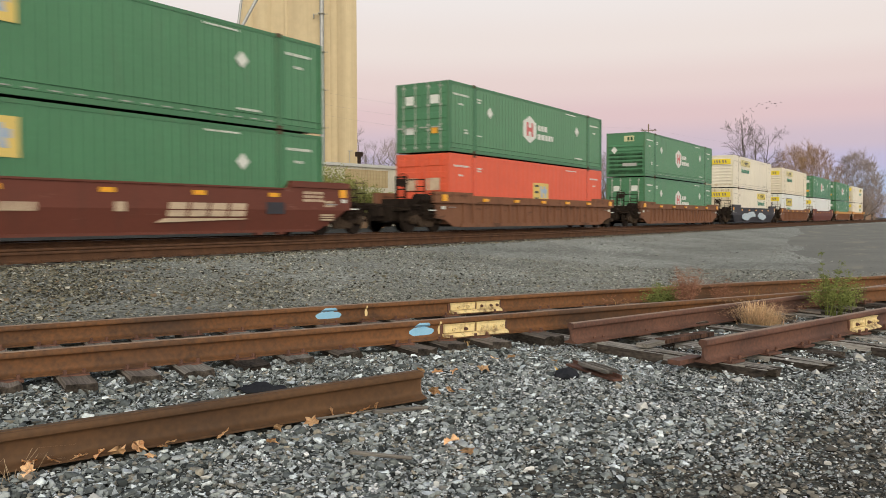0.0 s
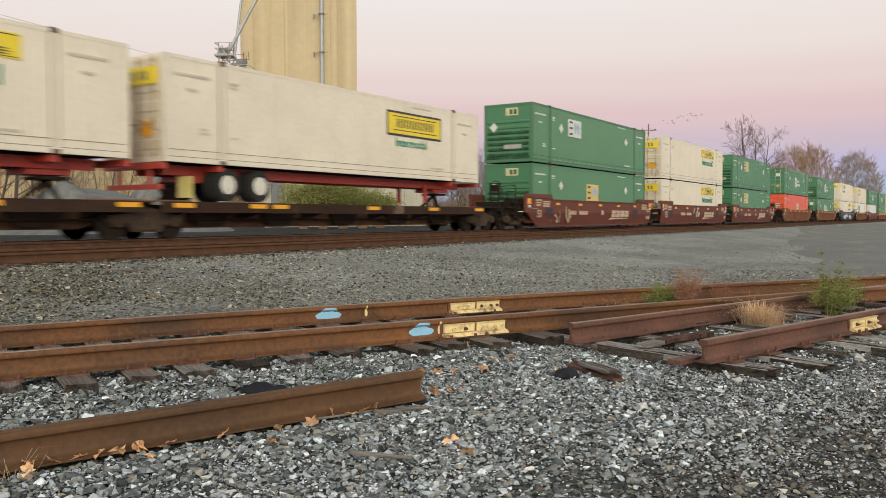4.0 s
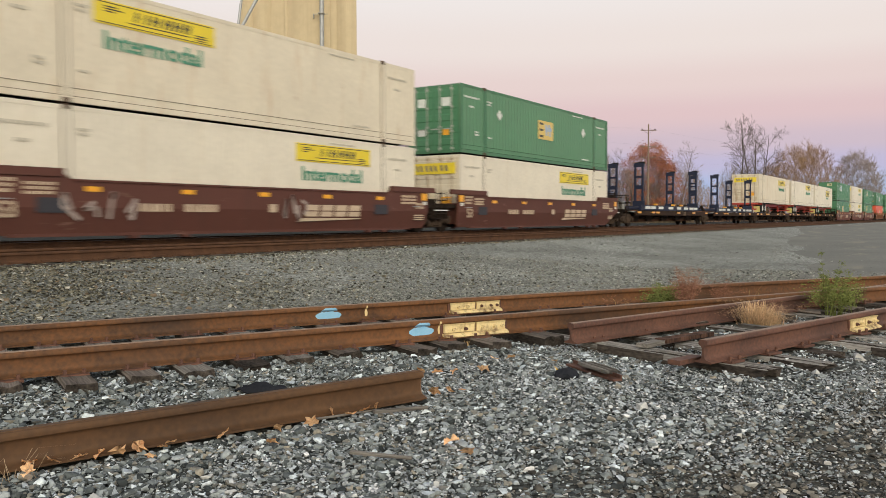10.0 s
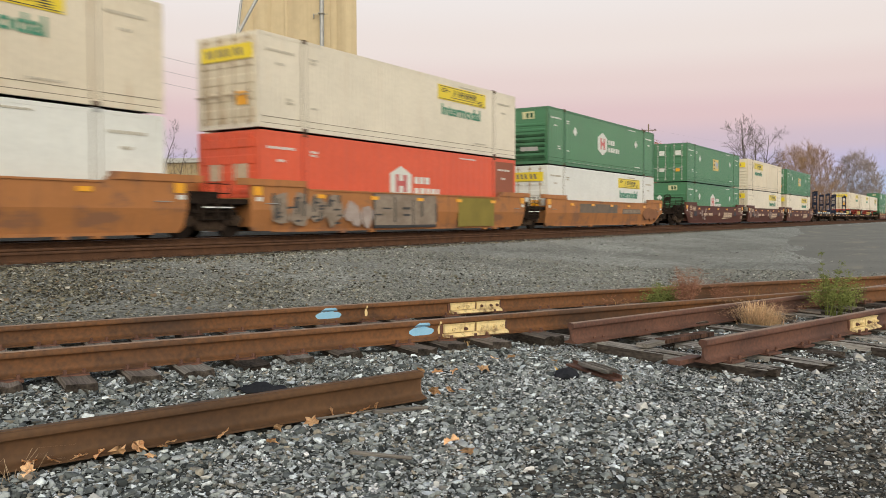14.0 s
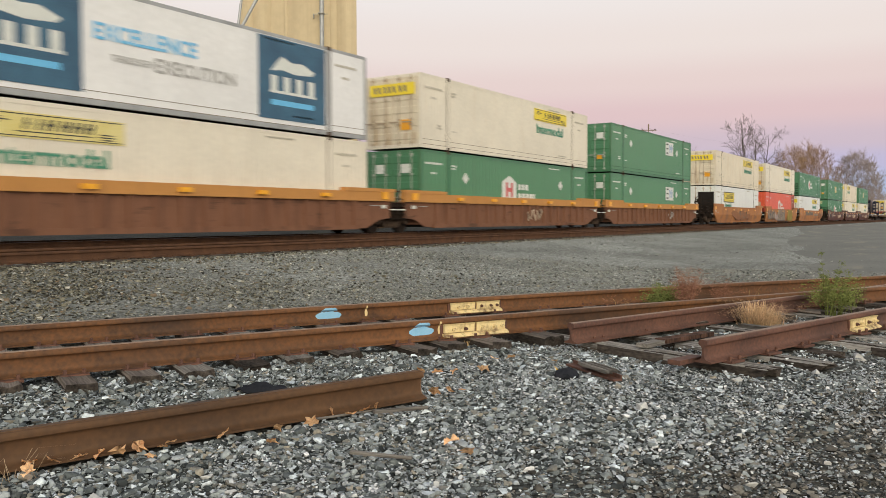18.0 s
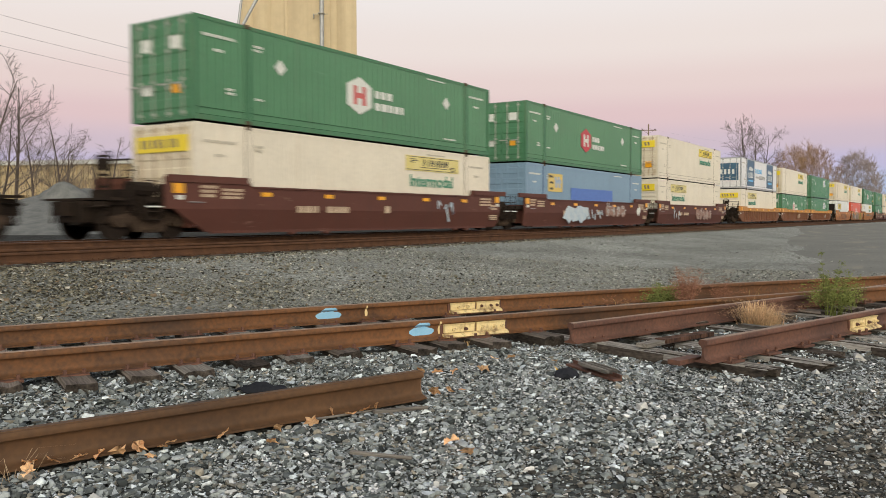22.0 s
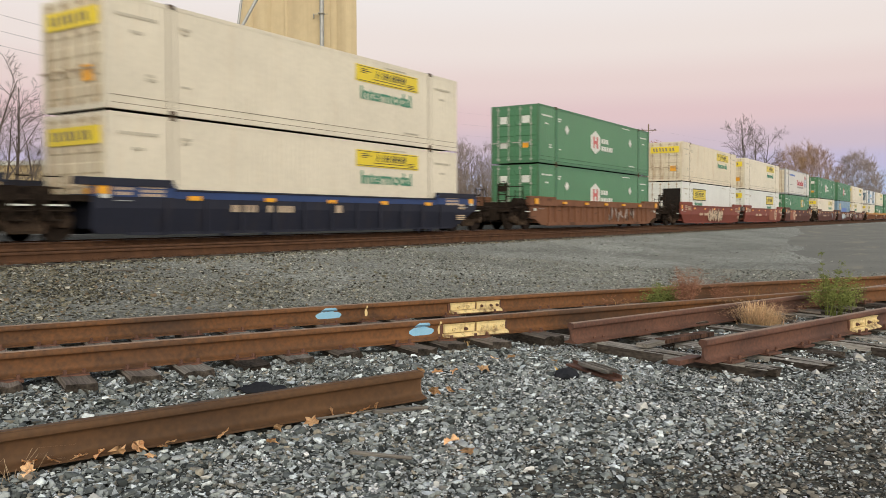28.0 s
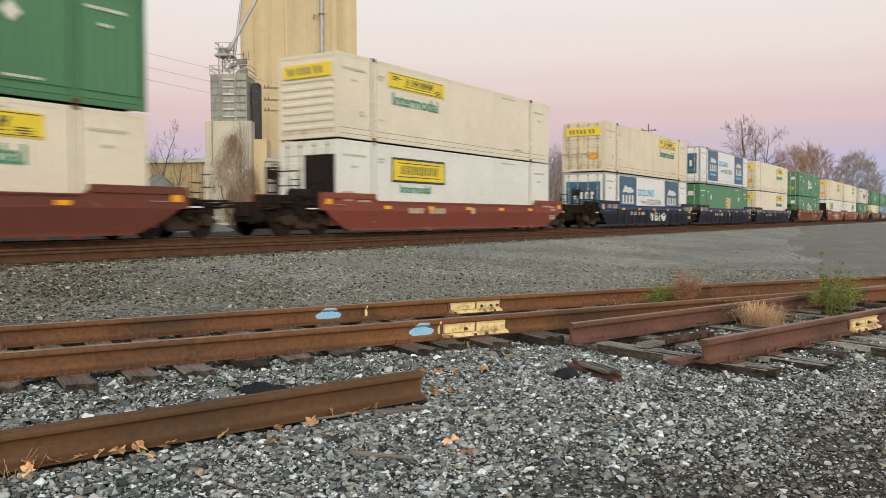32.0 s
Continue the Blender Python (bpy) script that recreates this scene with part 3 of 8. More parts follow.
def joint_bar(parent, coef, x0, x1, top, material):
    """A bolted joint bar against the web of a rail, on the side towards the viewer."""
    xm = (x0 + x1) / 2
    y, a = along(coef, xm)
    ln = math.hypot(x1 - x0, along(coef, x1)[0] - along(coef, x0)[0])
    n = Vector((math.sin(radians(a)), -math.cos(radians(a))))
    at = pose(xm + n.x * 0.012, y + n.y * 0.012, top - RAIL_H, 0, 0, a)
    g = random.Random(int(x0 * 100))
    b = part("joint_bar", shared(("joint_web", ln), lambda bm: prism(bm, [(-0.034, 0.05), (-0.034, 0.108), (-0.044, 0.126), (0.0, 0.124), (0.0, 0.05)], "x", -ln / 2, -0.014)), material, parent, "cream-painted bolted joint bar", at=at)
    part("joint_half", shared(("joint_web2", ln), lambda bm: prism(bm, [(-0.036, 0.046), (-0.036, 0.108), (-0.046, 0.127), (0.0, 0.124), (0.0, 0.046)], "x", 0.012, ln / 2 - 0.01)), material, b)
    part("gap_rust", boxmesh(-ln / 2 - 0.03, ln / 2 + 0.03, -0.012, 0.0, 0.02, 0.12), M["rail_red"], b)
    part("bar_toe", shared(("joint_toe", ln), lambda bm: prism(bm, [(-0.075, 0.013), (-0.074, 0.024), (-0.04, 0.043), (0.0, 0.045), (0.0, 0.02)], "x", -ln / 2 - 0.012, ln / 2 + 0.008)), material, b)
    for u in (-0.36, -0.17, 0.11, 0.3, 0.43):
        part("bolt", shared("bolt", lambda bm: (rod(bm, (0, -0.05, 0), (0, -0.028, 0), 0.017, 6), rod(bm, (0, -0.066, 0), (0, -0.05, 0), 0.010, 6))), M["rail_red"] if g.random() < 0.4 else M["bar_paint"], b, at=pose(u * ln, 0, 0.078))


joint_bar(siding, S1, 7.55, 8.11, SIDE_TOP, M["bar_paint"])
joint_bar(siding, S2, 6.0, 6.58, SIDE_TOP, M["bar_paint"])
joint_bar(turnout, G2, 8.46, 8.98, TURN_TOP, M["bar_paint"])


def web_paint(parent, coef, x0, x1, top, material, seed, label, name="spray_mark"):
    """A patch of spray paint that follows the web and head of a rail."""
    y, a = along(coef, (x0 + x1) / 2)
    rnd = random.Random(seed)
    def build(bm):
        n = 12
        lo, hi, ys = [], [], []
        for i in range(n + 1):
            u = -0.5 + i / n
            h = math.sqrt(max(0.02, 1 - (2 * u) ** 2))
            z0, z1 = 0.075 - 0.045 * h * rnd.uniform(0.8, 1.1), 0.08 + 0.04 * h * rnd.uniform(0.8, 1.1)
            lo.append(bm.verts.new((u * (x1 - x0) * 1.1, -0.0135, max(0.045, z0))))
            hi.append(bm.verts.new((u * (x1 - x0) * 1.1, -0.0135, min(0.12, z1))))
        for i in range(n):
            bm.faces.new((lo[i], lo[i + 1], hi[i + 1], hi[i]))
        w = x1 - x0
        over = [(-0.34 * w, -0.0135, 0.118), (0.38 * w, -0.0135, 0.118), (0.34 * w, -0.0395, 0.136), (-0.30 * w, -0.0395, 0.136), (0.26 * w, -0.0395, 0.152), (-0.16 * w, -0.0395, 0.155)]
        v = [bm.verts.new(p) for p in over]
        bm.faces.new((v[0], v[1], v[2], v[3]))
        bm.faces.new((v[3], v[2], v[4], v[5]))
    bm = bmesh.new()
    build(bm)
    part(name, bm, material, parent, label, at=pose((x0 + x1) / 2, y, top - RAIL_H, 0, 0, a))


web_paint(siding, S1, 6.17, 6.42, SIDE_TOP, M["blue_spray"], 1, "light blue spray mark")
web_paint(siding, S2, 5.70, 5.92, SIDE_TOP, M["blue_spray"], 2, "light blue spray mark")
web_paint(siding, S1, 6.65, 6.68, SIDE_TOP, M["bar_paint"], 3, "cream paint ring")
web_paint(siding, S2, 5.955, 5.985, SIDE_TOP, M["bar_paint"], 4, "cream paint ring")
# ---- buildings behind the line ----
M["concrete"] = mat("tan_silo_concrete", (0.585, 0.48, 0.315), (0.52, 0.425, 0.28), rough=0.85, scale=0.2, fine=1.2, bump=0.15, streak=0.3, streak_color=(0.37, 0.29, 0.19), amount=0.8, streak_scale=0.5, streak_z=0.06)
M["wall_grey"] = mat("pale_block_wall", (0.54, 0.51, 0.43), (0.45, 0.425, 0.36), rough=0.85, scale=0.4, fine=4, bump=0.1, streak=0.4, streak_color=(0.24, 0.22, 0.18))
M["clad_tan"] = mat("rust_streaked_cladding", (0.46, 0.38, 0.24), (0.38, 0.30, 0.18), rough=0.75, scale=0.8, fine=6, bump=0.1, streak=0.8, streak_color=(0.27, 0.17, 0.08), amount=0.9)
M["roof_white"] = mat("pale_roof_metal", (0.50, 0.50, 0.48), (0.42, 0.42, 0.40), rough=0.6, scale=1)
M["door_grey"] = mat("grey_roller_door", (0.24, 0.25, 0.26), (0.2, 0.21, 0.22), rough=0.6, scale=2)
M["bin_metal"] = mat("dull_galvanised_cladding", (0.36, 0.37, 0.35), (0.25, 0.25, 0.225), rough=0.55, metal=0.2, scale=1, fine=8, streak=0.7, streak_color=(0.17, 0.13, 0.09), amount=0.8)
M["pole_wood"] = mat("grey_pole_wood", (0.27, 0.205, 0.155), (0.19, 0.145, 0.11), rough=0.9, scale=3, fine=20, bump=0.2)
M["spine_rust"] = mat("dark_rusty_frame", (0.042, 0.026, 0.019), (0.024, 0.017, 0.014), rough=0.85, scale=2, fine=20, bump=0.1)
M["wire"] = mat("dark_wire", (0.24, 0.225, 0.24), rough=0.6)


def facing(depth_left, x_left, x_right):
    """Frame of a building front: its left foot and heading."""
    return Vector(x_left), math.degrees(math.atan2(x_right[1] - x_left[1], x_right[0] - x_left[0]))


# grain silo: rounded bays side by side, in its own frame (x to the right along the front, -y to the viewer)
SILO = pose(79.9, 83.6, 0, 0, 0, math.degrees(math.atan2(70.4 - 83.6, 88.3 - 79.9)))
silo = tagged(new("grain_silo"), "tall tan concrete grain silo with rounded bays", "silo")
silo.matrix_basis = SILO @ Matrix.Diagonal((0.925, 1, 1, 1))


def bay(x0, x1, bulge, high=44.0, y_back=14.0, tuck=0.0):
    bm = bmesh.new()
    n = 10
    poly = [(x0 + (x1 - x0) * i / n, -bulge * math.sin(math.pi * i / n)) for i in range(n + 1)] + [(x1 - tuck, y_back), (x0, y_back)]
    prism(bm, poly, "z", -0.3, high)
    return bm


for x0, x1, b, k in ((0.0, 1.9, 0.45, 0), (1.91, 4.5, 0.5, 0), (4.51, 6.35, 0.08, 0), (6.36, 6.95, 0.1, 0), (6.96, 13.1, 0.75, 0), (13.11, 14.1, 0.1, 0), (14.11, 17.0, 0.55, 2.5)):
    part("bay", bay(x0, x1, b, tuck=k), M["concrete"], silo)
bm = bmesh.new()
rod(bm, (12.1, -1.1, 8.6), (12.1, -1.1, 44.5), 0.32, 12)
pipe = part("down_pipe", bm, M["galv"], silo, "pale galvanised down pipe")
for k in range(8):
    z = 13.3 + k * 5.05
    bm = bmesh.new()
    box(bm, -1.3, 0.9, -0.05, 0.05, -0.035, 0.035)
    box(bm, -0.45, 0.45, -0.6, 0.1, -0.06, 0.06)
    box(bm, -1.25, -1.15, -0.08, 0.5, -0.5, 0.0)
    part("bracket", bm, M["bin_metal"], pipe, at=pose(12.1, -1.1, z))
bm = bmesh.new()
rod(bm, (15.9, -0.6, 8.4), (15.9, -0.6, 10.2), 0.04)
box(bm, 15.7, 16.4, -0.65, -0.55, 10.2, 10.3)
part("vent_pipe", bm, M["galv"], silo)

# loading leg: concrete block, metal bin and machinery above it
LEG = pose(65.8, 74.0, 0, 0, 0, -57.0)
leg = tagged(new("elevator_leg"), "concrete elevator leg with a louvred metal bin and machinery", "silo tower")
leg.matrix_basis = LEG
bm = bmesh.new()
prism(bm, [(-0.55, 0), (4.85, 0), (4.85, 5), (-0.55, 5)], "z", -0.3, 12.4)
part("base_block", bm, M["wall_grey"], leg, "pale concrete block")
bm = bmesh.new()
prism(bm, [(-1.1, 1.0), (-0.5, 1.0), (-0.5, 4.5), (-1.1, 4.5)], "z", -0.3, 7.4)
part("lean_to", bm, M["wall_grey"], leg)
bm = bmesh.new()
prism(bm, [(0.0, 0.6), (1.5, -0.05), (4.3, -0.05), (4.3, 4.4), (0.0, 4.4)], "z", 12.4, 17.7)
bin_body = part("bin", bm, M["bin_metal"], leg, "galvanised metal bin")
for k in range(6):
    z = 12.75 + k * 0.85
    for u0, u1 in ((1.6, 2.9), (3.1, 4.2)):
        bm = bmesh.new()
        prism(bm, [(0.0, 0.0), (-0.16, 0.02), (-0.16, 0.1), (0.0, 0.22)], "x", u0, u1)
        lv = part("louvre", bm, M["roof_white"] if u0 < 3 else M["bin_metal"], bin_body, at=pose(0, -0.05, z))
        part("louvre_gap", boxmesh(u0, u1, -0.02, 0.0, -0.14, -0.01), M["door_grey"], lv)
    bm = bmesh.new()
    box(bm, 0.02, 1.48, -0.06, 0.0, 0, 0.12)
    part("louvre", bm, M["door_grey"], bin_body, at=pose(0.0, 0.62, z, 0, 0, -23))
bm = bmesh.new()
for u in (3.0, 3.05):
    box(bm, u, u + 0.12, -0.22, -0.1, 12.4, 17.7)
part("corner_strip", bm, M["galv"], bin_body)
bm = bmesh.new()
for z in (17.75, 18.3, 18.8):
    for a, b in (((0, 0.4, z), (4.6, 0.0, z)), ((0, 0.4, z), (0, 4.2, z)), ((4.6, 0, z), (4.6, 4.2, z))):
        rod(bm, a, b, 0.05, 4)
for u in (0, 1.15, 2.3, 3.45, 4.6):
    rod(bm, (u, 0.3 - u * 0.06, 17.7), (u, 0.3 - u * 0.06, 18.85), 0.05, 4)
part("guard_rail", bm, M["galv"], leg)
rm = random.Random(17)
bm = bmesh.new()
for _ in range(46):
    u, v, z = rm.uniform(0.4, 4.2), rm.uniform(0.6, 2.6), rm.uniform(17.8, 20.6)
    d = Vector(rm.choice(((1, 0, 0), (0, 0, 1), (0, 0, 1), (0.7, 0, 0.7), (-0.7, 0, 0.7)))) * rm.uniform(0.5, 1.6)
    if z + d.z < 21.4 and 0.2 < u + d.x < 4.5:
        rod(bm, (u, v, z), Vector((u, v, z)) + d, rm.choice((0.03, 0.05, 0.08)), 6)
tagged(part("pipe_work", bm, M["pole_wood"], leg, "rusty brackets and pipes"), kind="stuff")
rb2 = random.Random(4)
for k in range(3):
    bm = bmesh.new()
    u = (4.75, 3.4, 0.25)[k]
    box(bm, u, u + 0.14, -0.16, -0.02, (3.0, 5.5, 7.0)[k], 12.35)
    part("conduit", bm, M["bin_metal"], leg)
bm = bmesh.new()
for u, v in ((0.9, 1.0), (2.2, 1.0), (0.9, 2.6), (2.2, 2.6)):
    rod(bm, (u, v, 17.7), (u, v, 21.6), 0.07, 5)
for z0, z1 in ((17.9, 19.6), (19.6, 21.3)):
    rod(bm, (0.9, 1.0, z0), (2.2, 1.0, z1), 0.06, 4)
    rod(bm, (2.2, 1.0, z0), (0.9, 1.0, z1), 0.06, 4)
for z in (20.2, 20.9, 21.5):
    rod(bm, (0.5, 0.8, z), (2.6, 0.8, z), 0.05, 4)
    rod(bm, (0.5, 0.8, z), (0.5, 2.8, z), 0.05, 4)
box(bm, 0.4, 2.6, 0.7, 2.8, 20.0, 20.12)
part("machine_frame", bm, M["galv"], leg)
bm = bmesh.new()
box(bm, 0.9, 1.8, 1.1, 2.2, 20.15, 20.9)
rod(bm, (3.1, 1.6, 19.3), (4.0, 1.6, 19.3), 0.4, 10)
rod(bm, (1.6, 1.5, 18.4), (3.2, 1.5, 19.4), 0.2, 8)
rod(bm, (3.9, 1.5, 18.0), (2.6, 1.5, 20.0), 0.14, 8)
box(bm, 3.3, 4.0, 1.2, 2.0, 17.8, 18.7)
part("machinery", bm, M["door_grey"], leg, "grey conveyor machinery")
for a, b, r in (((1.75, 1.4, 20.2), (6.85, 3.0, 30.6), 0.19), ((2.5, 1.6, 19.6), (3.8, 2.5, 31.0), 0.15)):
    bm = bmesh.new()
    rod(bm, a, b, r, 10)
    part("spout_pipe", bm, M["galv"], leg, "pale grain spout")
bm = bmesh.new()
box(bm, 3.9, 4.0, -0.3, -0.2, 4.0, 12.3)
box(bm, 4.4, 4.5, -0.3, -0.2, 4.0, 12.3)
for k in range(20):
    box(bm, 3.9, 4.5, -0.28, -0.22, 4.2 + k * 0.4, 4.25 + k * 0.4)
part("ladder", bm, M["galv"], leg)
# dark block added for the shadow gap between leg and silo
bm = bmesh.new()
box(bm, 4.6, 5.3, 1.6, 3.4, 10.4, 17.0)
part("shaft", bm, M["blackish"], leg, "dark block standing for the shaded gap beside the silo")
bm = bmesh.new()
box(bm, 4.87, 6.4, 0.7, 3.0, -0.3, 10.35)
part("shaft_base", bm, M["concrete"], leg)

# low block building in front of the silo
SHOP = pose(51.0, 50.5, 0, 0, 0, math.degrees(math.atan2(47.4 - 50.5, 70.9 - 51.0)))
shop = tagged(new("block_building"), "low pale block building with a grey roller door", "building")
shop.matrix_basis = SHOP
bm = bmesh.new()
for a, b, z0, z1 in ((0.0, 0.5, -0.3, 6.0), (0.5, 2.0, 5.2, 6.0), (2.0, 20.0, -0.3, 6.0)):
    box(bm, a, b, 0.0, 0.3, z0, z1)
prism(bm, [(0.0, 0.3), (0.4, 0.3), (9.4, 10.0), (9.0, 10.0)], "z", -0.3, 6.0)
box(bm, 19.7, 20.0, 0.3, 10.0, -0.3, 6.0)
box(bm, 9.4, 19.7, 9.7, 10.0, -0.3, 6.0)
part("wall", bm, M["wall_grey"], shop)
bm = bmesh.new()
prism(bm, [(-0.2, -0.2), (20.3, -0.2), (20.3, 10.2), (8.9, 10.2)], "z", 6.0, 6.28)
part("roof", bm, M["roof_white"], shop, "pale metal roof edge")
dr = part("roller_door", boxmesh(0.5, 2.0, 0.12, 0.2, -0.3, 5.2), M["door_grey"], shop)
for k in range(12):
    part("door_slat", boxmesh(0.52, 1.98, 0.09, 0.12, 0.1 + k * 0.42, 0.3 + k * 0.42), M["door_grey"], dr)
cl = part("cladding_panel", boxmesh(8.9, 14.5, -0.06, 0.0, 4.1, 5.75), M["clad_tan"], shop, "rust-streaked tan corrugated panel")
for k in range(28):
    part("cladding_rib", boxmesh(-0.05, 0.05, -0.1, -0.05, 4.12, 5.73), M["clad_tan"], cl, at=pose(9.0 + k * 0.2, 0, 0))
for x in (4.2, 16.8):
    part("pilaster", boxmesh(x, x + 0.3, -0.06, 0.0, -0.3, 5.95), M["wall_grey"], shop)
bm = bmesh.new()
box(bm, 13.5, 13.75, 3.0, 3.25, 6.28, 7.3)
box(bm, 13.35, 13.9, 2.85, 3.4, 7.3, 7.75)
part("chimney", bm, M["spine_rust"], shop, "small rusty flue with a cap")

# long clad warehouse
WARE = pose(60.0, 126.0, 0, 0, 0, math.degrees(math.atan2(84.0 - 126.0, 77.5 - 60.0)))
ware = tagged(new("warehouse"), "long rust-streaked tan corrugated warehouse with a pale roof edge", "building")
ware.matrix_basis = WARE
WL = 46.0
part("wall", boxmesh(0, WL, 0, 20, -0.3, 8.7), M["clad_tan"], ware)
part("roof", boxmesh(-0.4, WL + 0.4, -0.5, 20.5, 8.7, 9.3), M["roof_white"], ware, "pale metal roof edge")
for k in range(58):
    part("cladding_rib", boxmesh(-0.07, 0.07, -0.12, 0.0, -0.2, 8.65), M["clad_tan"], ware, at=pose(0.4 + k * 0.8, 0, 0))

# ---- poles and wires ----
POLES = [(14.0, 49.0, 14.6), (48.9, 46.5, 12.1), (82.0, 43.0, 13.5), (107.7, 36.4, 13.6), (140.0, 30.5, 13.6)]


def arm_height(k, j):
    return POLES[k][2] - ((0.55, 1.5, 2.35), (0.55, 1.5, 2.35), (1.45, 2.7, 3.9), (0.8, 3.0, 4.4), (0.8, 3.0, 4.4))[k][j]


def utility_pole(k):
    x, y, h = POLES[k]
    p = tagged(new("utility_pole"), "tall wooden utility pole with three crossarms", "utility pole", "poles along the line")
    p.matrix_basis = pose(x, y, 0)
    bm = bmesh.new()
    rod(bm, (0, 0, -0.2), (0, 0, h), 0.14, 10, 0.085)
    part("post", bm, M["pole_wood"], p)
    for j in range(3):
        z = arm_height(k, j)
        bm = bmesh.new()
        w = 1.5 if k < 3 else 1.05
        box(bm, -0.05, 0.05, -w, w, z - 0.055, z + 0.055)
        rod(bm, (0.06, -0.75, z), (0.06, 0, z - 0.5), 0.02, 4)
        rod(bm, (0.06, 0.75, z), (0.06, 0, z - 0.5), 0.02, 4)
        a = part("crossarm", bm, M["pole_wood"], p, at=pose(0, 0, 0, 0, 0, 34))
        for y2 in (-0.93 * w, -0.75 * w, 0.75 * w, 0.93 * w):
            part("insulator", shared("insulator", lambda bm: rod(bm, (0, 0, 0.05), (0, 0, 0.2), 0.045, 6, 0.03)), M["steel"], a, at=pose(0, y2, z))


for k in range(1, 4):
    utility_pole(k)


def wire(a, b, sag, r):
    a, b = Vector(a), Vector(b)
    n = 14
    return sweep_rail([a.lerp(b, i / n) - Vector((0, 0, sag * 4 * (i / n) * (1 - i / n))) for i in range(n + 1)], [(-r, -r), (r, -r), (r, r), (-r, r)])


for k in range(len(POLES) - 1):
    for j in range(3):
        (x0, y0, _), (x1, y1, _) = POLES[k], POLES[k + 1]
        tagged(part("power_line", wire((x0, y0, arm_height(k, j) + 0.25), (x1, y1, arm_height(k + 1, j) + 0.25), 0.3, 0.008 if k == 0 else 0.003), M["wire"]), "thin dark overhead power line between the poles", "cable", "power lines")

# ---- heaps of crushed stone ----
M["heap_stone"] = mat("pale_blue_grey_crushed_stone", (0.215, 0.222, 0.215), (0.12, 0.125, 0.125), rough=0.95, scale=2.0, fine=22, bump=0.8, bump_dist=0.05)


def heap(x, y, r, h, seed):
    bm = bmesh.new()
    bmesh.ops.create_grid(bm, x_segments=30, y_segments=30, size=r)
    for v in bm.verts:
        d = v.co.xy.length / r
        a = math.atan2(v.co.y, v.co.x)
        v.co.z = max(0, h * (1.12 - math.sqrt(0.03 + (d * (1.3 + 0.2 * math.sin(2 * a + seed) + 0.1 * math.sin(5 * a + seed))) ** 2))) - 0.15 + 0.3 * noise.noise((v.co.x * 0.9, v.co.y * 0.9, seed)) * max(0, 0.75 - d)
    me = done(bm, "rubble_mound", True)
    tagged(part("rubble_mound", me, M["heap_stone"], at=pose(x, y, 0)), "cone-shaped heap of grey crushed stone", "stone heap", "stone heaps")


heap(30.5, 45.0, 13.0, 3.3, 4)
heap(28.0, 43.5, 4.6, 3.6, 1)
heap(33.9, 42.9, 4.8, 4.3, 2)
heap(21.0, 43.0, 4.0, 2.4, 3)

# ---- trees ----
M["bark"] = mat("grey_brown_bark", (0.15, 0.122, 0.108), (0.09, 0.075, 0.068), rough=0.95, scale=3, fine=18, bump=0.4)
M["twig"] = mat("bare_twigs", (0.30, 0.25, 0.225), (0.21, 0.175, 0.16), rough=0.95, scale=1.5, vary=0.2)
M["twig_dark"] = mat("dark_bare_twigs", (0.175, 0.143, 0.128), (0.12, 0.10, 0.09), rough=0.95, scale=1.5, vary=0.2)
M["twig_warm"] = mat("warm_brown_twigs", (0.40, 0.27, 0.18), (0.29, 0.19, 0.13), rough=0.95, scale=1.0)
M["leaf_rust"] = mat("rust_red_leaves", (0.40, 0.155, 0.085), (0.28, 0.10, 0.06), rough=0.9, scale=1.5, island=0.4)
M["leaf_green"] = mat("yellow_green_leaves", (0.24, 0.25, 0.075), (0.15, 0.165, 0.05), rough=0.8, scale=3, island=0.5)
M["straw"] = mat("dry_grass_straw", (0.52, 0.36, 0.17), (0.40, 0.27, 0.13), rough=0.9, scale=3, island=0.4)
M["brush"] = mat("dull_tan_brush", (0.20, 0.16, 0.10), (0.15, 0.12, 0.075), rough=0.95, scale=0.5, island=0.45)


def tube(V, F, a, b, r0, r1, n=3):
    d = (b - a)
    if d.length < 1e-5:
        return
    d = d.normalized()
    u = d.orthogonal().normalized()
    w = d.cross(u)
    i = len(V)
    for p, r in ((a, r0), (b, r1)):
        for k in range(n):
            c, s = math.cos(k * math.tau / n), math.sin(k * math.tau / n)
            V.append(tuple(p + u * (c * r) + w * (s * r)))
    for k in range(n):
        F.append((i + k, i + (k + 1) % n, i + n + (k + 1) % n, i + n + k))


def spike(V, F, a, b, r):
    """A thin twig that runs out to a point."""
    d = (b - a).normalized()
    u = d.orthogonal().normalized() * r
    w = d.cross(u)
    i = len(V)
    V += [tuple(a + u), tuple(a - u * 0.5 + w * 0.87), tuple(a - u * 0.5 - w * 0.87), tuple(b)]
    F += [(i, i + 1, i + 3), (i + 1, i + 2, i + 3), (i + 2, i, i + 3)]


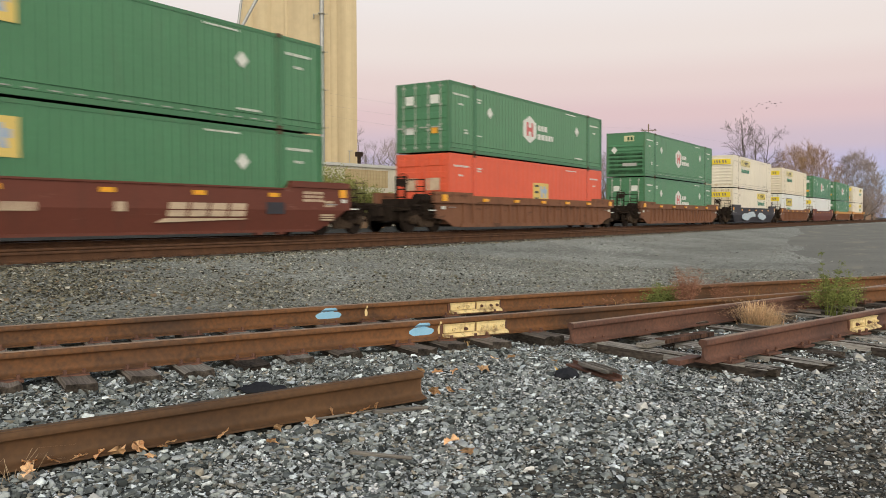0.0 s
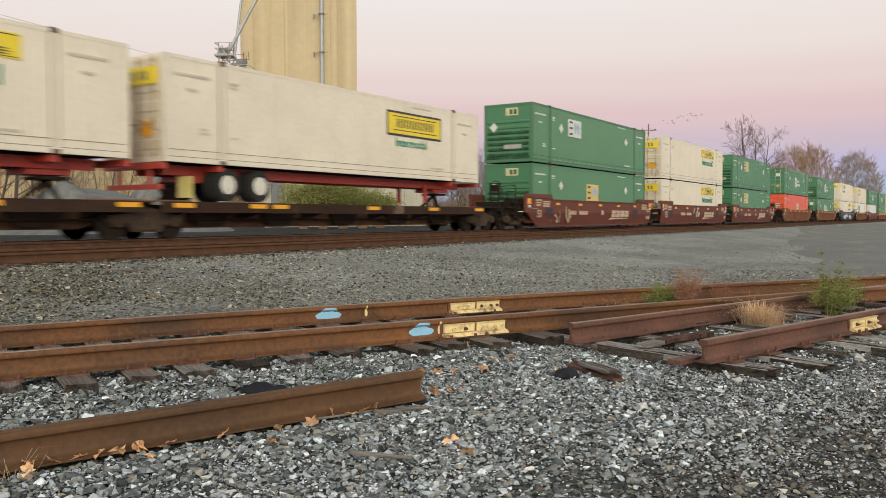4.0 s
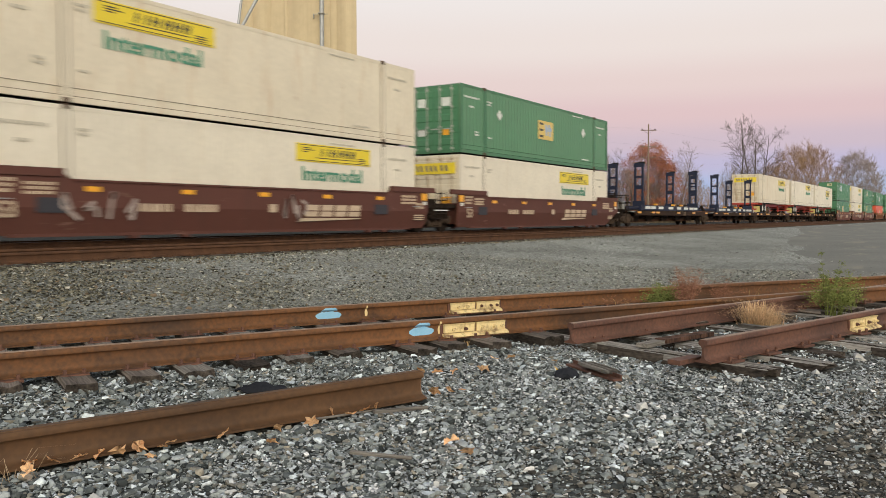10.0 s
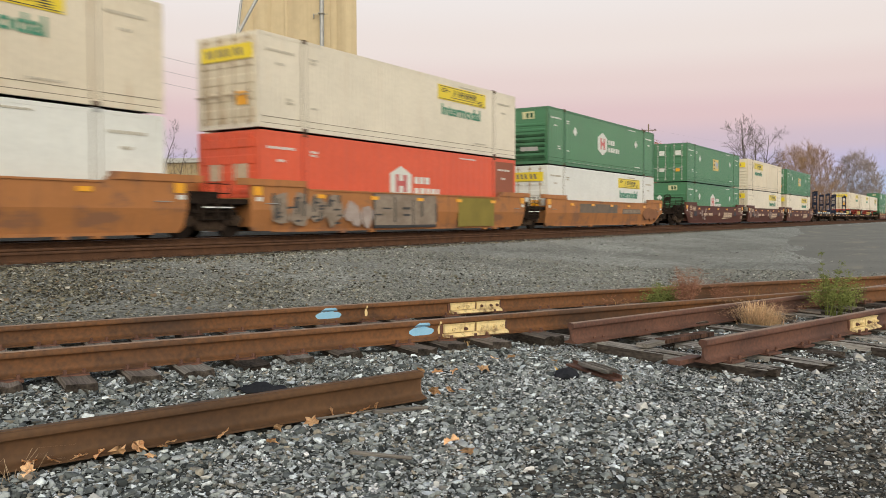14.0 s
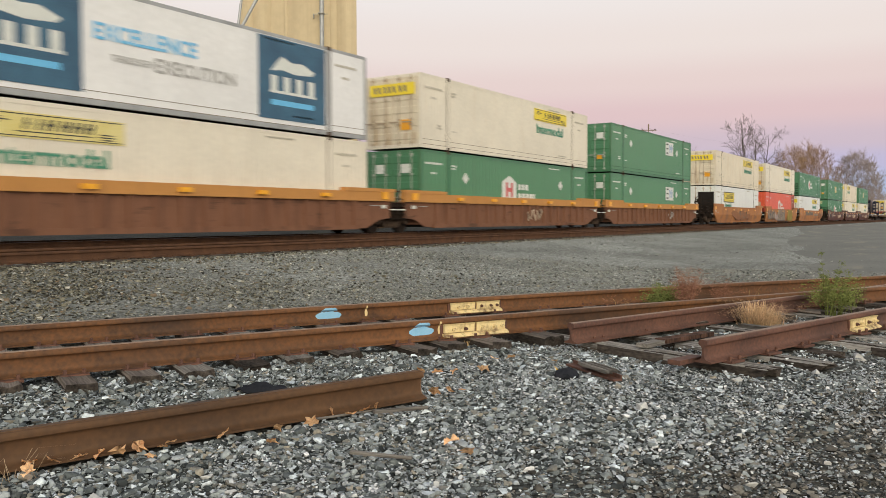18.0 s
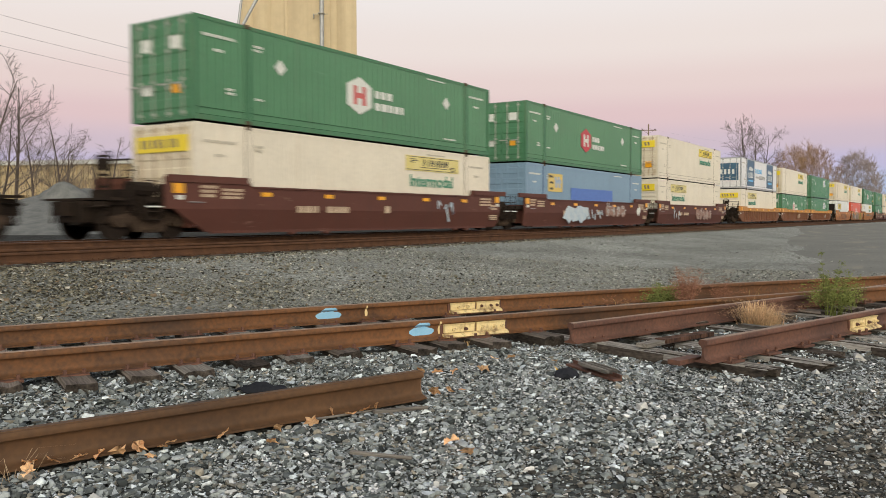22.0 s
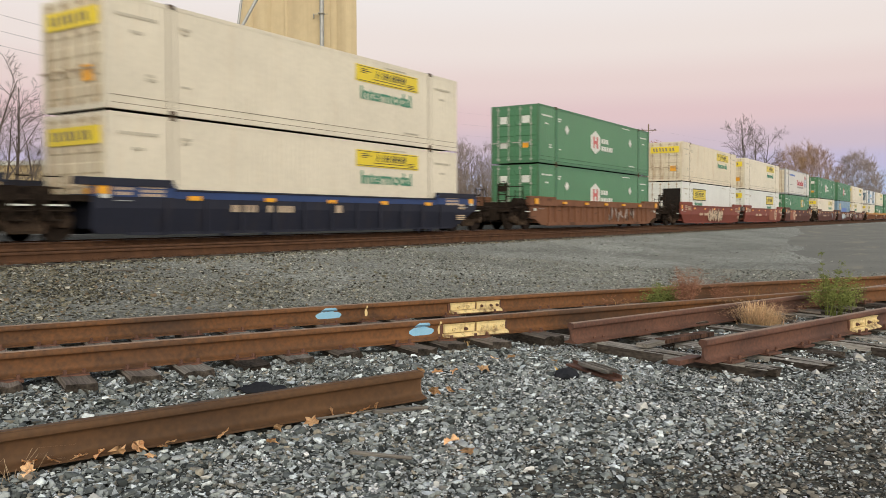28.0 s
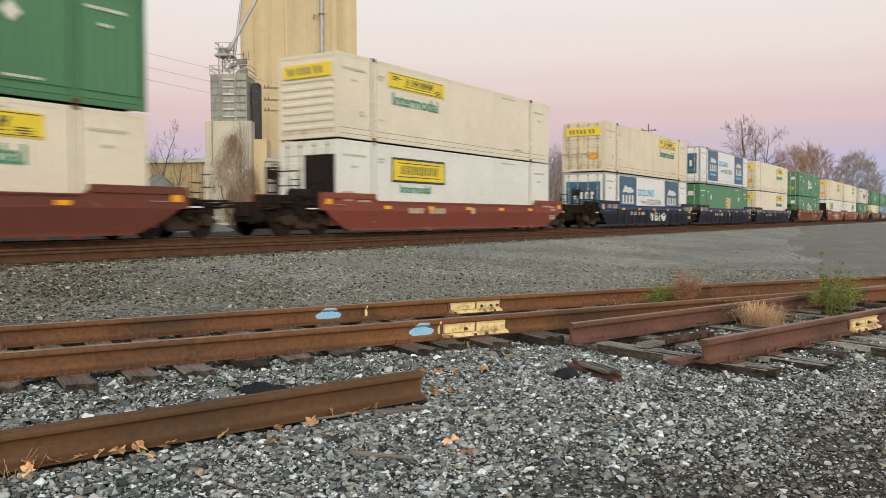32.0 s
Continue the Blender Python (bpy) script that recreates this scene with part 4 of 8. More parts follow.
def bare_tree(seed, h, wide, base=0.3, limbs=120, twigs=4, twig=0.012, lean=0.0, leaders=3, egg=0.55, rise=0.6):
    """A leafless tree of height h that grows towards many points of its crown: trunk and limbs, fine twigs, and the ends of the limbs.
    wide: width of the crown as a share of h; base: where the crown starts; egg: height of its widest part."""
    rnd = random.Random(seed)
    P, parent, kids = [Vector((0, 0, -0.2))], [-1], [0]

    def add(p, k):
        P.append(p)
        parent.append(k)
        kids.append(0)
        return len(P) - 1

    k = 0
    for i in range(1, 5):
        z = h * base * i / 4
        k = add(Vector((lean * z + rnd.gauss(0, 0.008) * h, rnd.gauss(0, 0.008) * h, z)), k)
    top = k
    for m in range(leaders):
        a, out, k, tall = rnd.uniform(0, math.tau), 0.0 if m == 0 else wide * 0.25, top, 0.88 if m == 0 else rnd.uniform(0.6, 0.8)
        for i in range(1, 6):
            u = i / 5 * tall
            z = h * (base + (1 - base) * u)
            k = add(Vector((lean * z + math.cos(a) * out * h * u + rnd.gauss(0, 0.005) * h, math.sin(a) * out * h * u + rnd.gauss(0, 0.005) * h, z)), k)
    goals = []
    for _ in range(limbs):
        u = rnd.random()
        z = base + (1 - base) * u
        bulge = math.sin(math.pi * min(1, max(0.04, u ** (math.log(0.5) / math.log(egg)))))
        r = wide / 2 * (0.25 + 0.75 * bulge) * rnd.uniform(0.25, 1.0) ** 0.5 * rnd.uniform(0.75, 1.15)
        a = rnd.uniform(0, math.tau)
        goals.append(Vector((lean * z * h + math.cos(a) * r * h, math.sin(a) * r * h, z * h * rnd.uniform(0.94, 1.03))))
    root = Vector((0, 0, h * base))
    goals.sort(key=lambda g: (g - root).length)
    ends = []
    for g in goals:
        A = np.array([p[:] for p in P])
        d = A - np.array(g[:])
        dist = np.sqrt((d * d).sum(1))
        cost = dist * (1 + 2.5 * np.maximum(0, d[:, 2] / np.maximum(dist, 1e-6) + rise)) + (A[:, 2] < h * base * 0.7) * h
        k = int(cost.argmin())
        a = P[k]
        span = (g - a).length
        for i in (1, 2, 3):
            q = a.lerp(g, i / 3) + Vector((rnd.gauss(0, 0.018), rnd.gauss(0, 0.018), rnd.gauss(-0.03 if i < 3 else 0, 0.012))) * span
            k = add(q, k)
        ends.append(k)
    for e in ends:
        k = e
        while k >= 0:
            kids[k] += 1
            k = parent[k]
    tv, tf, cv, cf, tips = [], [], [], [], []
    base_r = h * 0.0105 + 0.03
    rad = [max(twig * 0.9, base_r * (c / len(ends)) ** 0.62) for c in kids]
    for k in range(1, len(P)):
        if not kids[k]:
            continue
        a, r0, r1 = parent[k], rad[parent[k]], rad[k]
        if parent[k] and r0 > r1 * 1.6:
            r0 = r1 * 1.3
        if r1 > base_r * 0.32:
            tube(tv, tf, P[a], P[k], r0, r1, 6)
        else:
            tube(cv, cf, P[a], P[k], r0, r1, 3)
    for e in ends:
        d = (P[e] - P[parent[e]]).normalized()
        for m in range(twigs):
            q = P[e] if m % 2 else P[parent[e]].lerp(P[e], rnd.random())
            td = (d + Vector((rnd.gauss(0, 0.38), rnd.gauss(0, 0.38), rnd.gauss(0.3, 0.3)))).normalized()
            ln = h * rnd.uniform(0.045, 0.11)
            tip = q + td * ln
            spike(cv, cf, q, tip, twig * 0.85)
            for w in range(2):
                sd = (td + Vector((rnd.gauss(0, 0.6), rnd.gauss(0, 0.6), rnd.gauss(0.2, 0.4)))).normalized()
                q2 = q.lerp(tip, rnd.uniform(0.3, 0.8))
                spike(cv, cf, q2, q2 + sd * ln * rnd.uniform(0.4, 0.8), twig * 0.6)
            tips.append(tip)
    out = []
    for nm, V, F in (("trunk", tv, tf), ("crown", cv, cf)):
        me = bpy.data.meshes.new(nm)
        me.from_pydata(V, [], F)
        out.append(me)
    return out[0], out[1], tips


def forked_tree(seed, h, spread, base=0.3, stems=1, boughs=11, twig=0.02, lean=0.0, open_angle=38):
    """A leafless tree that forks: straight tapering stems, boughs that rise from them, branches and twigs on the boughs."""
    rnd = random.Random(seed)
    tv, tf, cv, cf = [], [], [], []

    def away(d, deg):
        side = d.cross(Vector((rnd.gauss(0, 1), rnd.gauss(0, 1), rnd.gauss(0, 1)))).normalized()
        return (d * math.cos(radians(deg)) + side * math.sin(radians(deg))).normalized()

    def grow(p, d, ln, r, level, first):
        n = 7 if level == 0 else 5 if level == 1 else 3
        pts = [p.copy()]
        for i in range(n):
            d = (d + Vector((rnd.gauss(0, 0.05), rnd.gauss(0, 0.05), rnd.gauss(0.02, 0.04)))).normalized()
            pts.append(pts[-1] + d * ln / n)
        for i in range(n):
            V, F, k = (tv, tf, 6) if level == 0 else (cv, cf, 4 if level == 1 else 3)
            tube(V, F, pts[i], pts[i + 1], max(twig * 0.5, r * (1 - 0.85 * i / n)), max(twig * 0.45, r * (1 - 0.85 * (i + 1) / n)), k)
        count = (boughs, 8, 7)[level]
        for c in range(count):
            u = first + (0.98 - first) * (c + rnd.random()) / count
            f = min(n - 1e-3, u * n)
            q = pts[int(f)].lerp(pts[int(f) + 1], f - int(f))
            dd = (pts[int(f) + 1] - pts[int(f)]).normalized()
            cd = away(dd, open_angle * rnd.uniform(0.65, 1.25))
            cd = (cd + Vector((0, 0, 0.12))).normalized()
            cl = ln * (spread if level == 0 else 0.5) * rnd.uniform(0.6, 1.15) * (1.15 - 0.6 * u)
            if level < 2:
                grow(q, cd, cl, r * (1 - 0.85 * u) * rnd.uniform(0.4, 0.6), level + 1, 0.25)
            else:
                spike(cv, cf, q, q + cd * cl, twig * 0.55)

    for k in range(stems):
        a = rnd.uniform(0, math.tau)
        d = Vector((lean + (0.16 * math.cos(a) if stems > 1 else 0), 0.16 * math.sin(a) if stems > 1 else 0, 1)).normalized()
        grow(Vector((0.12 * k, 0, -0.3)), d, h * (1.0 if k == 0 else rnd.uniform(0.75, 0.95)), h * 0.0125 + 0.02, 0, base)
    out = []
    for nm, V, F in (("trunk", tv, tf), ("crown", cv, cf)):
        me = bpy.data.meshes.new(nm)
        me.from_pydata(V, [], F)
        out.append(me)
    return out


def leaf_cloud(tips, size, per, seed, spread=0.5, flat=False):
    """Small folded leaves in clumps round the ends of twigs."""
    rnd = random.Random(seed)
    V, F = [], []
    for t in tips:
        for _ in range(per):
            c = t + Vector((rnd.gauss(0, spread), rnd.gauss(0, spread), rnd.gauss(0, spread * 0.7)))
            a, b = rnd.uniform(0, math.tau), rnd.uniform(-0.8, 0.8)
            u = Vector((math.cos(a), math.sin(a), b)).normalized() * size * rnd.uniform(0.6, 1.3)
            w = u.orthogonal().normalized() * size * 0.45
            k = Vector((0, 0, size * 0.15))
            i = len(V)
            V += [tuple(c - u), tuple(c + w + k), tuple(c + u), tuple(c - w + k)]
            F += [(i, i + 1, i + 2), (i, i + 2, i + 3)]
    me = bpy.data.meshes.new("leaves")
    me.from_pydata(V, [], F)
    return me


def tree(name, label, trunk, crown, m, bark="twig", leaves=None, leaf=None, twig="twig", group="bare trees"):
    t = tagged(new(name), label, "tree", group)
    t.matrix_basis = m
    part("trunk", trunk, M["bark"], t)
    part("crown", crown, M[twig], t, "fine bare twigs")
    if leaves:
        part("leaves", leaves, M[leaf], t)
    return t


FORMS = [bare_tree(11, 12, 0.34, 0.38, 64, 4, 0.015, 0.03), bare_tree(12, 12, 0.28, 0.45, 70, 4, 0.015, -0.04, 2), bare_tree(13, 12, 0.42, 0.3, 70, 4, 0.015, 0.05, 4), bare_tree(14, 12, 0.32, 0.4, 75, 4, 0.015, 0.0, 3), bare_tree(15, 12, 0.24, 0.5, 60, 4, 0.015, 0.02, 2)]
BARE = "bare grey-brown winter tree with fine twigs"
rnd_woods = random.Random(5)
protos = [tree("bare_tree", BARE, f[0], f[1], pose(96 + 6 * i, 70 - 3 * i, 0, 0, 0, 40 * i), group="trees of the wood") for i, f in enumerate(FORMS)]


def far_row(n, ax, ay, bx, by, h0, h1, jitter):
    for i in range(n):
        u = (i + rnd_woods.uniform(0.1, 0.9)) / n
        x, y = ax + (bx - ax) * u + rnd_woods.uniform(-jitter, jitter), ay + (by - ay) * u + rnd_woods.uniform(-jitter, jitter)
        s = rnd_woods.uniform(h0, h1) / 12
        copy_thing(rnd_woods.choice(protos), pose(x, y, 0, 0, 0, rnd_woods.uniform(0, 360)) @ Matrix.Scale(s, 4))


far_row(48, 86, 66, 130, 43.5, 8.0, 10.8, 2.5)
far_row(44, 94, 76, 142, 50, 10.5, 13.5, 4)
far_row(30, 130, 46, 210, 34, 8, 12, 3)
far_row(16, 230, 50, 420, 44, 12, 17, 6)


def thicket(name, label, stems, h0, h1, r, twigs, material, seed):
    """A mass of thin upright saplings that nobody could count."""
    rnd = random.Random(seed)
    V, F = [], []
    for x, y in stems:
        h = rnd.uniform(h0, h1)
        a, b = Vector((x, y, -0.1)), Vector((x + rnd.gauss(0, 0.07) * h, y + rnd.gauss(0, 0.07) * h, h))
        spike(V, F, a, b, r * rnd.uniform(0.7, 1.6))
        for _ in range(twigs):
            q = a.lerp(b, rnd.uniform(0.25, 0.95))
            t = rnd.uniform(0, math.tau)
            spike(V, F, q, q + Vector((math.cos(t), math.sin(t), rnd.uniform(0.5, 1.8))).normalized() * h * rnd.uniform(0.08, 0.22), r * 0.5)
    me = bpy.data.meshes.new(name)
    me.from_pydata(V, [], F)
    me.materials.append(material)
    tagged(new(name, me), label, "thicket", kind="stuff")


rt = random.Random(55)
thicket("thicket", "dense grey-brown sapling thicket of the far wood", [(84 + 46 * u + rt.gauss(0, 2.5), 68 - 23 * u + rt.gauss(0, 3.5) + 2) for u in (rt.random() for _ in range(1900))], 3.5, 8.0, 0.022, 8, M["twig"], 3)
thicket("thicket", "warm brown undergrowth before the wood", [(86 + 44 * u + rt.gauss(0, 2), 62 - 21 * u + rt.gauss(0, 2)) for u in (rt.random() for _ in range(900))], 1.5, 4.2, 0.016, 10, M["twig_warm"], 4)
thicket("thicket", "dense brown thicket along the line", [(128 + 190 * u + rt.gauss(0, 3), 44 - 17 * min(1, u * 1.6) + abs(rt.gauss(0, 4))) for u in (rt.random() ** 1.4 for _ in range(1500))], 3.0, 8.0, 0.028, 9, M["twig_warm"], 5)

# taller single trees
TALL = [forked_tree(21, 19, 0.38, 0.42, 1, 16, 0.034, 0.03, 52), forked_tree(24, 19, 0.36, 0.38, 2, 13, 0.034, -0.02, 50)]
DENSE = [bare_tree(22, 15, 0.80, 0.12, 300, 8, 0.020, 0.0, 5, 0.5), bare_tree(25, 15, 0.75, 0.2, 280, 8, 0.020, 0.02, 4, 0.55)]
LOW = bare_tree(26, 9, 0.8, 0.1, 100, 6, 0.018, 0.0, 4, 0.5)
SLIM = [forked_tree(23, 10, 0.46, 0.22, 1, 13, 0.017, 0.06, 50), forked_tree(27, 10, 0.5, 0.18, 2, 11, 0.017, -0.03, 50)]
tree("bare_tree", "tall bare dark-limbed tree beyond the train", *TALL[0][:2], pose(164, 37.6, 0) @ Matrix.Scale(0.98, 4), twig="twig_dark")
tree("bare_tree", "tall bare dark-limbed tree beyond the train", *TALL[1][:2], pose(166.5, 35.8, 0, 0, 0, 140) @ Matrix.Scale(1.02, 4), twig="twig_dark")
tree("bare_tree", "tall bare dark-limbed tree beyond the train", *TALL[0][:2], pose(171, 33.6, 0, 0, 0, 250) @ Matrix.Scale(0.9, 4), twig="twig_dark")
tree("bare_tree", "bare thin tree beyond the train", *TALL[1][:2], pose(134.5, 40.5, 0, 0, 0, 60) @ Matrix.Scale(0.66, 4))
for x, y, s, a in ((176, 30.6, 0.95, 0), (178, 28.4, 1.02, 80), (181, 26.6, 0.98, 170), (185, 29.0, 0.9, 240), (172, 33.0, 0.75, 300)):
    tree("bare_tree", "dense bare warm-brown tree beyond the train", *DENSE[a % 2][:2], pose(x, y, 0, 0, 0, a) @ Matrix.Scale(s, 4), twig="twig_warm")
for x, y, s, a in ((226, 24.8, 1.08, 10), (229, 23.6, 1.12, 105), (234, 22.9, 1.0, 200), (262, 23.6, 0.8, 31)):
    tree("bare_tree", "broad bare pale-twigged tree beyond the train", *DENSE[a % 2][:2], pose(x, y, 0, 0, 0, a) @ Matrix.Scale(s, 4))
for i in range(30):
    rr = random.Random(900 + i)
    x = 134 + i * 7.5 + rr.uniform(-3, 3)
    tree("bare_tree", "low dense brown-twigged tree beyond the train", *LOW[:2], pose(x, 42 - 15 * min(1, (x - 130) / 60) + rr.uniform(0, 4), 0, 0, 0, rr.uniform(0, 360)) @ Matrix.Scale(rr.uniform(0.8, 1.15), 4), twig="twig_warm" if i % 3 else "twig", group="low trees beyond the train")
rust = bare_tree(31, 12.0, 0.8, 0.12, 150, 3, 0.02, 0.0, 4, 0.5)
tree("rust_tree", "tree with dense rust-red autumn leaves", rust[0], rust[1], pose(127.6, 43.2, 0), leaves=leaf_cloud(rust[2], 0.15, 26, 3, 0.45), leaf="leaf_rust", twig="twig_warm")
tree("rust_tree", "small tree with rust-red autumn leaves", rust[0], rust[1], pose(131, 42.2, 0, 0, 0, 120) @ Matrix.Scale(0.86, 4), leaves=leaf_cloud(rust[2], 0.14, 14, 4, 0.45), leaf="leaf_rust", twig="twig_warm")
for x, y, s, a in ((32.6, 61.5, 1.22, 0), (34.9, 60.7, 1.2, 60), (33.5, 61.0, 0.95, 131), (36.4, 60.4, 0.85, 90), (38.9, 60.6, 0.93, 201), (37.6, 58.5, 0.62, 21), (35.6, 50.8, 0.66, 45), (36.6, 50.2, 0.55, 10), (62.0, 79.0, 1.1, 300), (63.5, 78.0, 0.9, 41), (31.0, 60.0, 0.9, 15), (30.2, 61.0, 1.1, 33), (34.2, 57.0, 0.6, 80), (32.0, 58.5, 0.55, 120), (37.0, 56.0, 0.5, 151), (35.9, 54.0, 0.45, 210)):
    tree("bare_tree", "slender bare tree before the warehouse", *SLIM[a % 2][:2], pose(x, y, 0.2, 0, 0, a) @ Matrix.Scale(s, 4), twig="twig_dark")

# vine-hung trunk, bushes and brush
def strands(tips, seed, low=0.05):
    """Dry vines that hang from the ends of the twigs."""
    rnd = random.Random(seed)
    V, F = [], []
    for t in tips:
        for _ in range(11):
            a = t + Vector((rnd.gauss(0, 0.36), rnd.gauss(0, 0.36), rnd.gauss(0, 0.36)))
            b = a + Vector((rnd.gauss(0, 0.22), rnd.gauss(0, 0.22), -rnd.uniform(0.1, 0.7)))
            if b.z > low:
                spike(V, F, a, b, 0.012)
    me = bpy.data.meshes.new("vines")
    me.from_pydata(V, [], F)
    return me


M["vine_strand"] = mat("dry_vine_strands", (0.30, 0.205, 0.15), (0.20, 0.135, 0.10), rough=0.95, scale=1.5, island=0.35)
vine = bare_tree(41, 9.4, 0.34, 0.1, 110, 4, 0.014, 0.0, 3, 0.45)
for x, y, s, a in ((60.2, 64.4, 1.0, 0), (59.0, 60.6, 0.62, 70), (60.6, 59.0, 0.5, 140), (57.0, 61.0, 0.42, 200)):
    tree("vine_tree", "dead tree hung with dry brown vines", vine[0], vine[1], pose(x, y, 0, 0, 0, a) @ Matrix.Scale(s, 4), leaves=strands(vine[2], 8), leaf="vine_strand", twig="twig_warm", group="vine-hung trees")


def bush(name, label, x, y, r, h, count, size, leaf, seed, group="", per=6, stem="twig_warm", thin=1.0):
    """A low bush: many stems from the ground, leaves round their ends."""
    rnd = random.Random(seed)
    V, F, tips = [], [], []
    z = float(ground_height(x, y))
    for _ in range(count):
        a, k = rnd.uniform(0, math.tau), rnd.uniform(0.2, 1.0)
        p = Vector((math.cos(a) * r * 0.2 * rnd.random(), math.sin(a) * r * 0.2 * rnd.random(), -0.03))
        d = Vector((math.cos(a) * r * k, math.sin(a) * r * k, h * rnd.uniform(0.45, 1.0)))
        mid = p + d * 0.55 + Vector((0, 0, 0.12 * h))
        end = p + d
        for q0, q1, ra, rb in ((p, mid, 0.012 * thin * h ** 0.5, 0.008 * thin * h ** 0.5), (mid, end, 0.008 * thin * h ** 0.5, 0.003 * thin)):
            tube(V, F, q0, q1, ra, rb, 3)
        tips += [end, mid.lerp(end, 0.5), mid]
    b = tagged(new(name), label, "bush", group)
    b.matrix_basis = pose(x, y, z)
    me = bpy.data.meshes.new("stems")
    me.from_pydata(V, [], F)
    part("stalk", me, M[stem], b)
    part("leaves", leaf_cloud(tips, size, per, seed, r * 0.13), M[leaf], b)
    return b


for i, (x, y, r, h) in enumerate(((46.6, 40.4, 1.9, 4.5), (48.2, 39.8, 1.9, 3.7), (45.2, 41.0, 1.7, 3.5), (49.6, 39.0, 1.8, 3.1), (51.2, 38.6, 1.5, 2.6))):
    bush("bush", "yellow-green leafy bush beyond the train", x, y, r, h, 130, 0.10, "leaf_green", 50 + i, "bushes beyond the train", per=14)


def blades(name, label, places, h, spread, per, width, material, seed, bend=0.5, category="grass"):
    """Thin dry blades in tufts, as one mass."""
    rnd = random.Random(seed)
    V, F = [], []
    for x, y, k in places:
        z = float(ground_height(x, y))
        for _ in range(per):
            a = rnd.uniform(0, math.tau)
            p = Vector((x + rnd.gauss(0, spread), y + rnd.gauss(0, spread), z - 0.03))
            up = h * k * rnd.uniform(0.5, 1.15)
            out = Vector((math.cos(a), math.sin(a), 0)) * up * bend * rnd.uniform(0.1, 1.0)
            side = Vector((-math.sin(a), math.cos(a), 0)) * width
            q = p + out * 0.4 + Vector((0, 0, up * 0.65))
            e = p + out + Vector((rnd.gauss(0, 0.12), rnd.gauss(0, 0.12), rnd.uniform(0.7, 1.0) - 0.3 * max(0, bend - 0.8))) * up
            i = len(V)
            V += [tuple(p - side), tuple(p + side), tuple(q + side * 0.8), tuple(q - side * 0.8), tuple(e)]
            F += [(i, i + 1, i + 2, i + 3), (i + 3, i + 2, i + 4)]
    me = bpy.data.meshes.new(name)
    me.from_pydata(V, [], F)
    me.materials.append(material)
    return tagged(new(name, me), label, category, kind="stuff")


rb = random.Random(77)
belt = [(85 + u * 48 + rb.uniform(-3, 3), 63 - 22 * u + rb.uniform(-4, 4), rb.uniform(0.5, 1.2)) for u in (rb.random() for _ in range(620))]
blades("brush_belt", "tall dull tan brush and dry weeds before the wood", belt, 3.6, 1.8, 34, 0.018, M["brush"], 9, 0.5, "brush")
belt = [(60 + rb.uniform(0, 24), rb.uniform(46, 54), rb.uniform(0.4, 1.0)) for _ in range(120)]
blades("brush_belt", "low dry weeds before the buildings", belt, 0.8, 0.9, 16, 0.014, M["brush"], 10, 0.6, "brush")

# ---- birds ----
def bird(k):
    b = tagged(new("bird"), "small dark bird in flight", "bird", "flock of birds")
    bm = bmesh.new()
    for a, c, r0, r1 in (((-0.45, 0, 0), (0, 0, 0.02), 0.03, 0.12), ((0, 0, 0.02), (0.4, 0, 0.05), 0.12, 0.05)):
        rod(bm, a, c, r0, 6, r1)
    bmesh.ops.scale(bm, vec=(0.36, 0.36, 0.36), verts=bm.verts)
    part("body", bm, M["black"], b)
    for s in (-1, 1):
        bm = bmesh.new()
        prism(bm, [(-0.15, 0.0), (0.18, 0.0), (0.12, s * 0.45), (-0.1, s * 0.8), (-0.16, s * 0.42)], "z", -0.01, 0.012)
        bmesh.ops.scale(bm, vec=(0.36, 0.36, 0.36), verts=bm.verts)
        part("wing", bm, M["black"], b, at=pose(0, 0, 0.03, s * random.Random(k).uniform(5, 30)))
    return b


FLOCK = []
rf = random.Random(3)
for k in range(20):
    FLOCK.append((bird(k), rf.uniform(-48, 48), rf.uniform(-5, 5)))
# ---- the train ----
RAIL_Z = EYE - 0.527          # top of the main line's rails
TRAIN_Y = 18.95
L2, W2, H = 8.075, 1.295, 2.845
OUT = -W2 - 0.012             # plane of the markings on the side towards the viewer


def corrugated(x0, x1, z0, z1, y, depth, period, thick=0.03):
    """A pressed side wall: flat ribs and hollows; y is the outer face, sign of y tells the side."""
    def build(bm):
        s = 1 if y > 0 else -1
        prof, x = [], x0
        n = max(1, round((x1 - x0) / period))
        p = (x1 - x0) / n
        for i in range(n):
            a = x0 + i * p
            prof += [(a, 0), (a + 0.5 * p, 0), (a + 0.6 * p, depth), (a + 0.9 * p, depth)]
        prof.append((x1, 0))
        lo = [bm.verts.new((px, y - s * d, z0)) for px, d in prof]
        hi = [bm.verts.new((px, y - s * d, z1)) for px, d in prof]
        for k in range(len(prof) - 1):
            bm.faces.new((lo[k], lo[k + 1], hi[k + 1], hi[k]))
        yi = y - s * (depth + thick)
        b = [bm.verts.new(q) for q in ((x0, yi, z0), (x1, yi, z0), (x1, yi, z1), (x0, yi, z1))]
        bm.faces.new(b)
        bm.faces.new(lo + [b[1], b[0]])
        bm.faces.new(hi + [b[2], b[3]])
        bm.faces.new((lo[0], hi[0], b[3], b[0]))
        bm.faces.new((lo[-1], hi[-1], b[2], b[1]))
    return shared(("side_wall", x0, x1, z0, z1, y, depth, period), build)


def louvre(bm):
    prism(bm, [(0.04, 0), (-0.015, 0.05), (-0.015, 0.13), (0.04, 0.18)], "y", -1.12, 1.12)


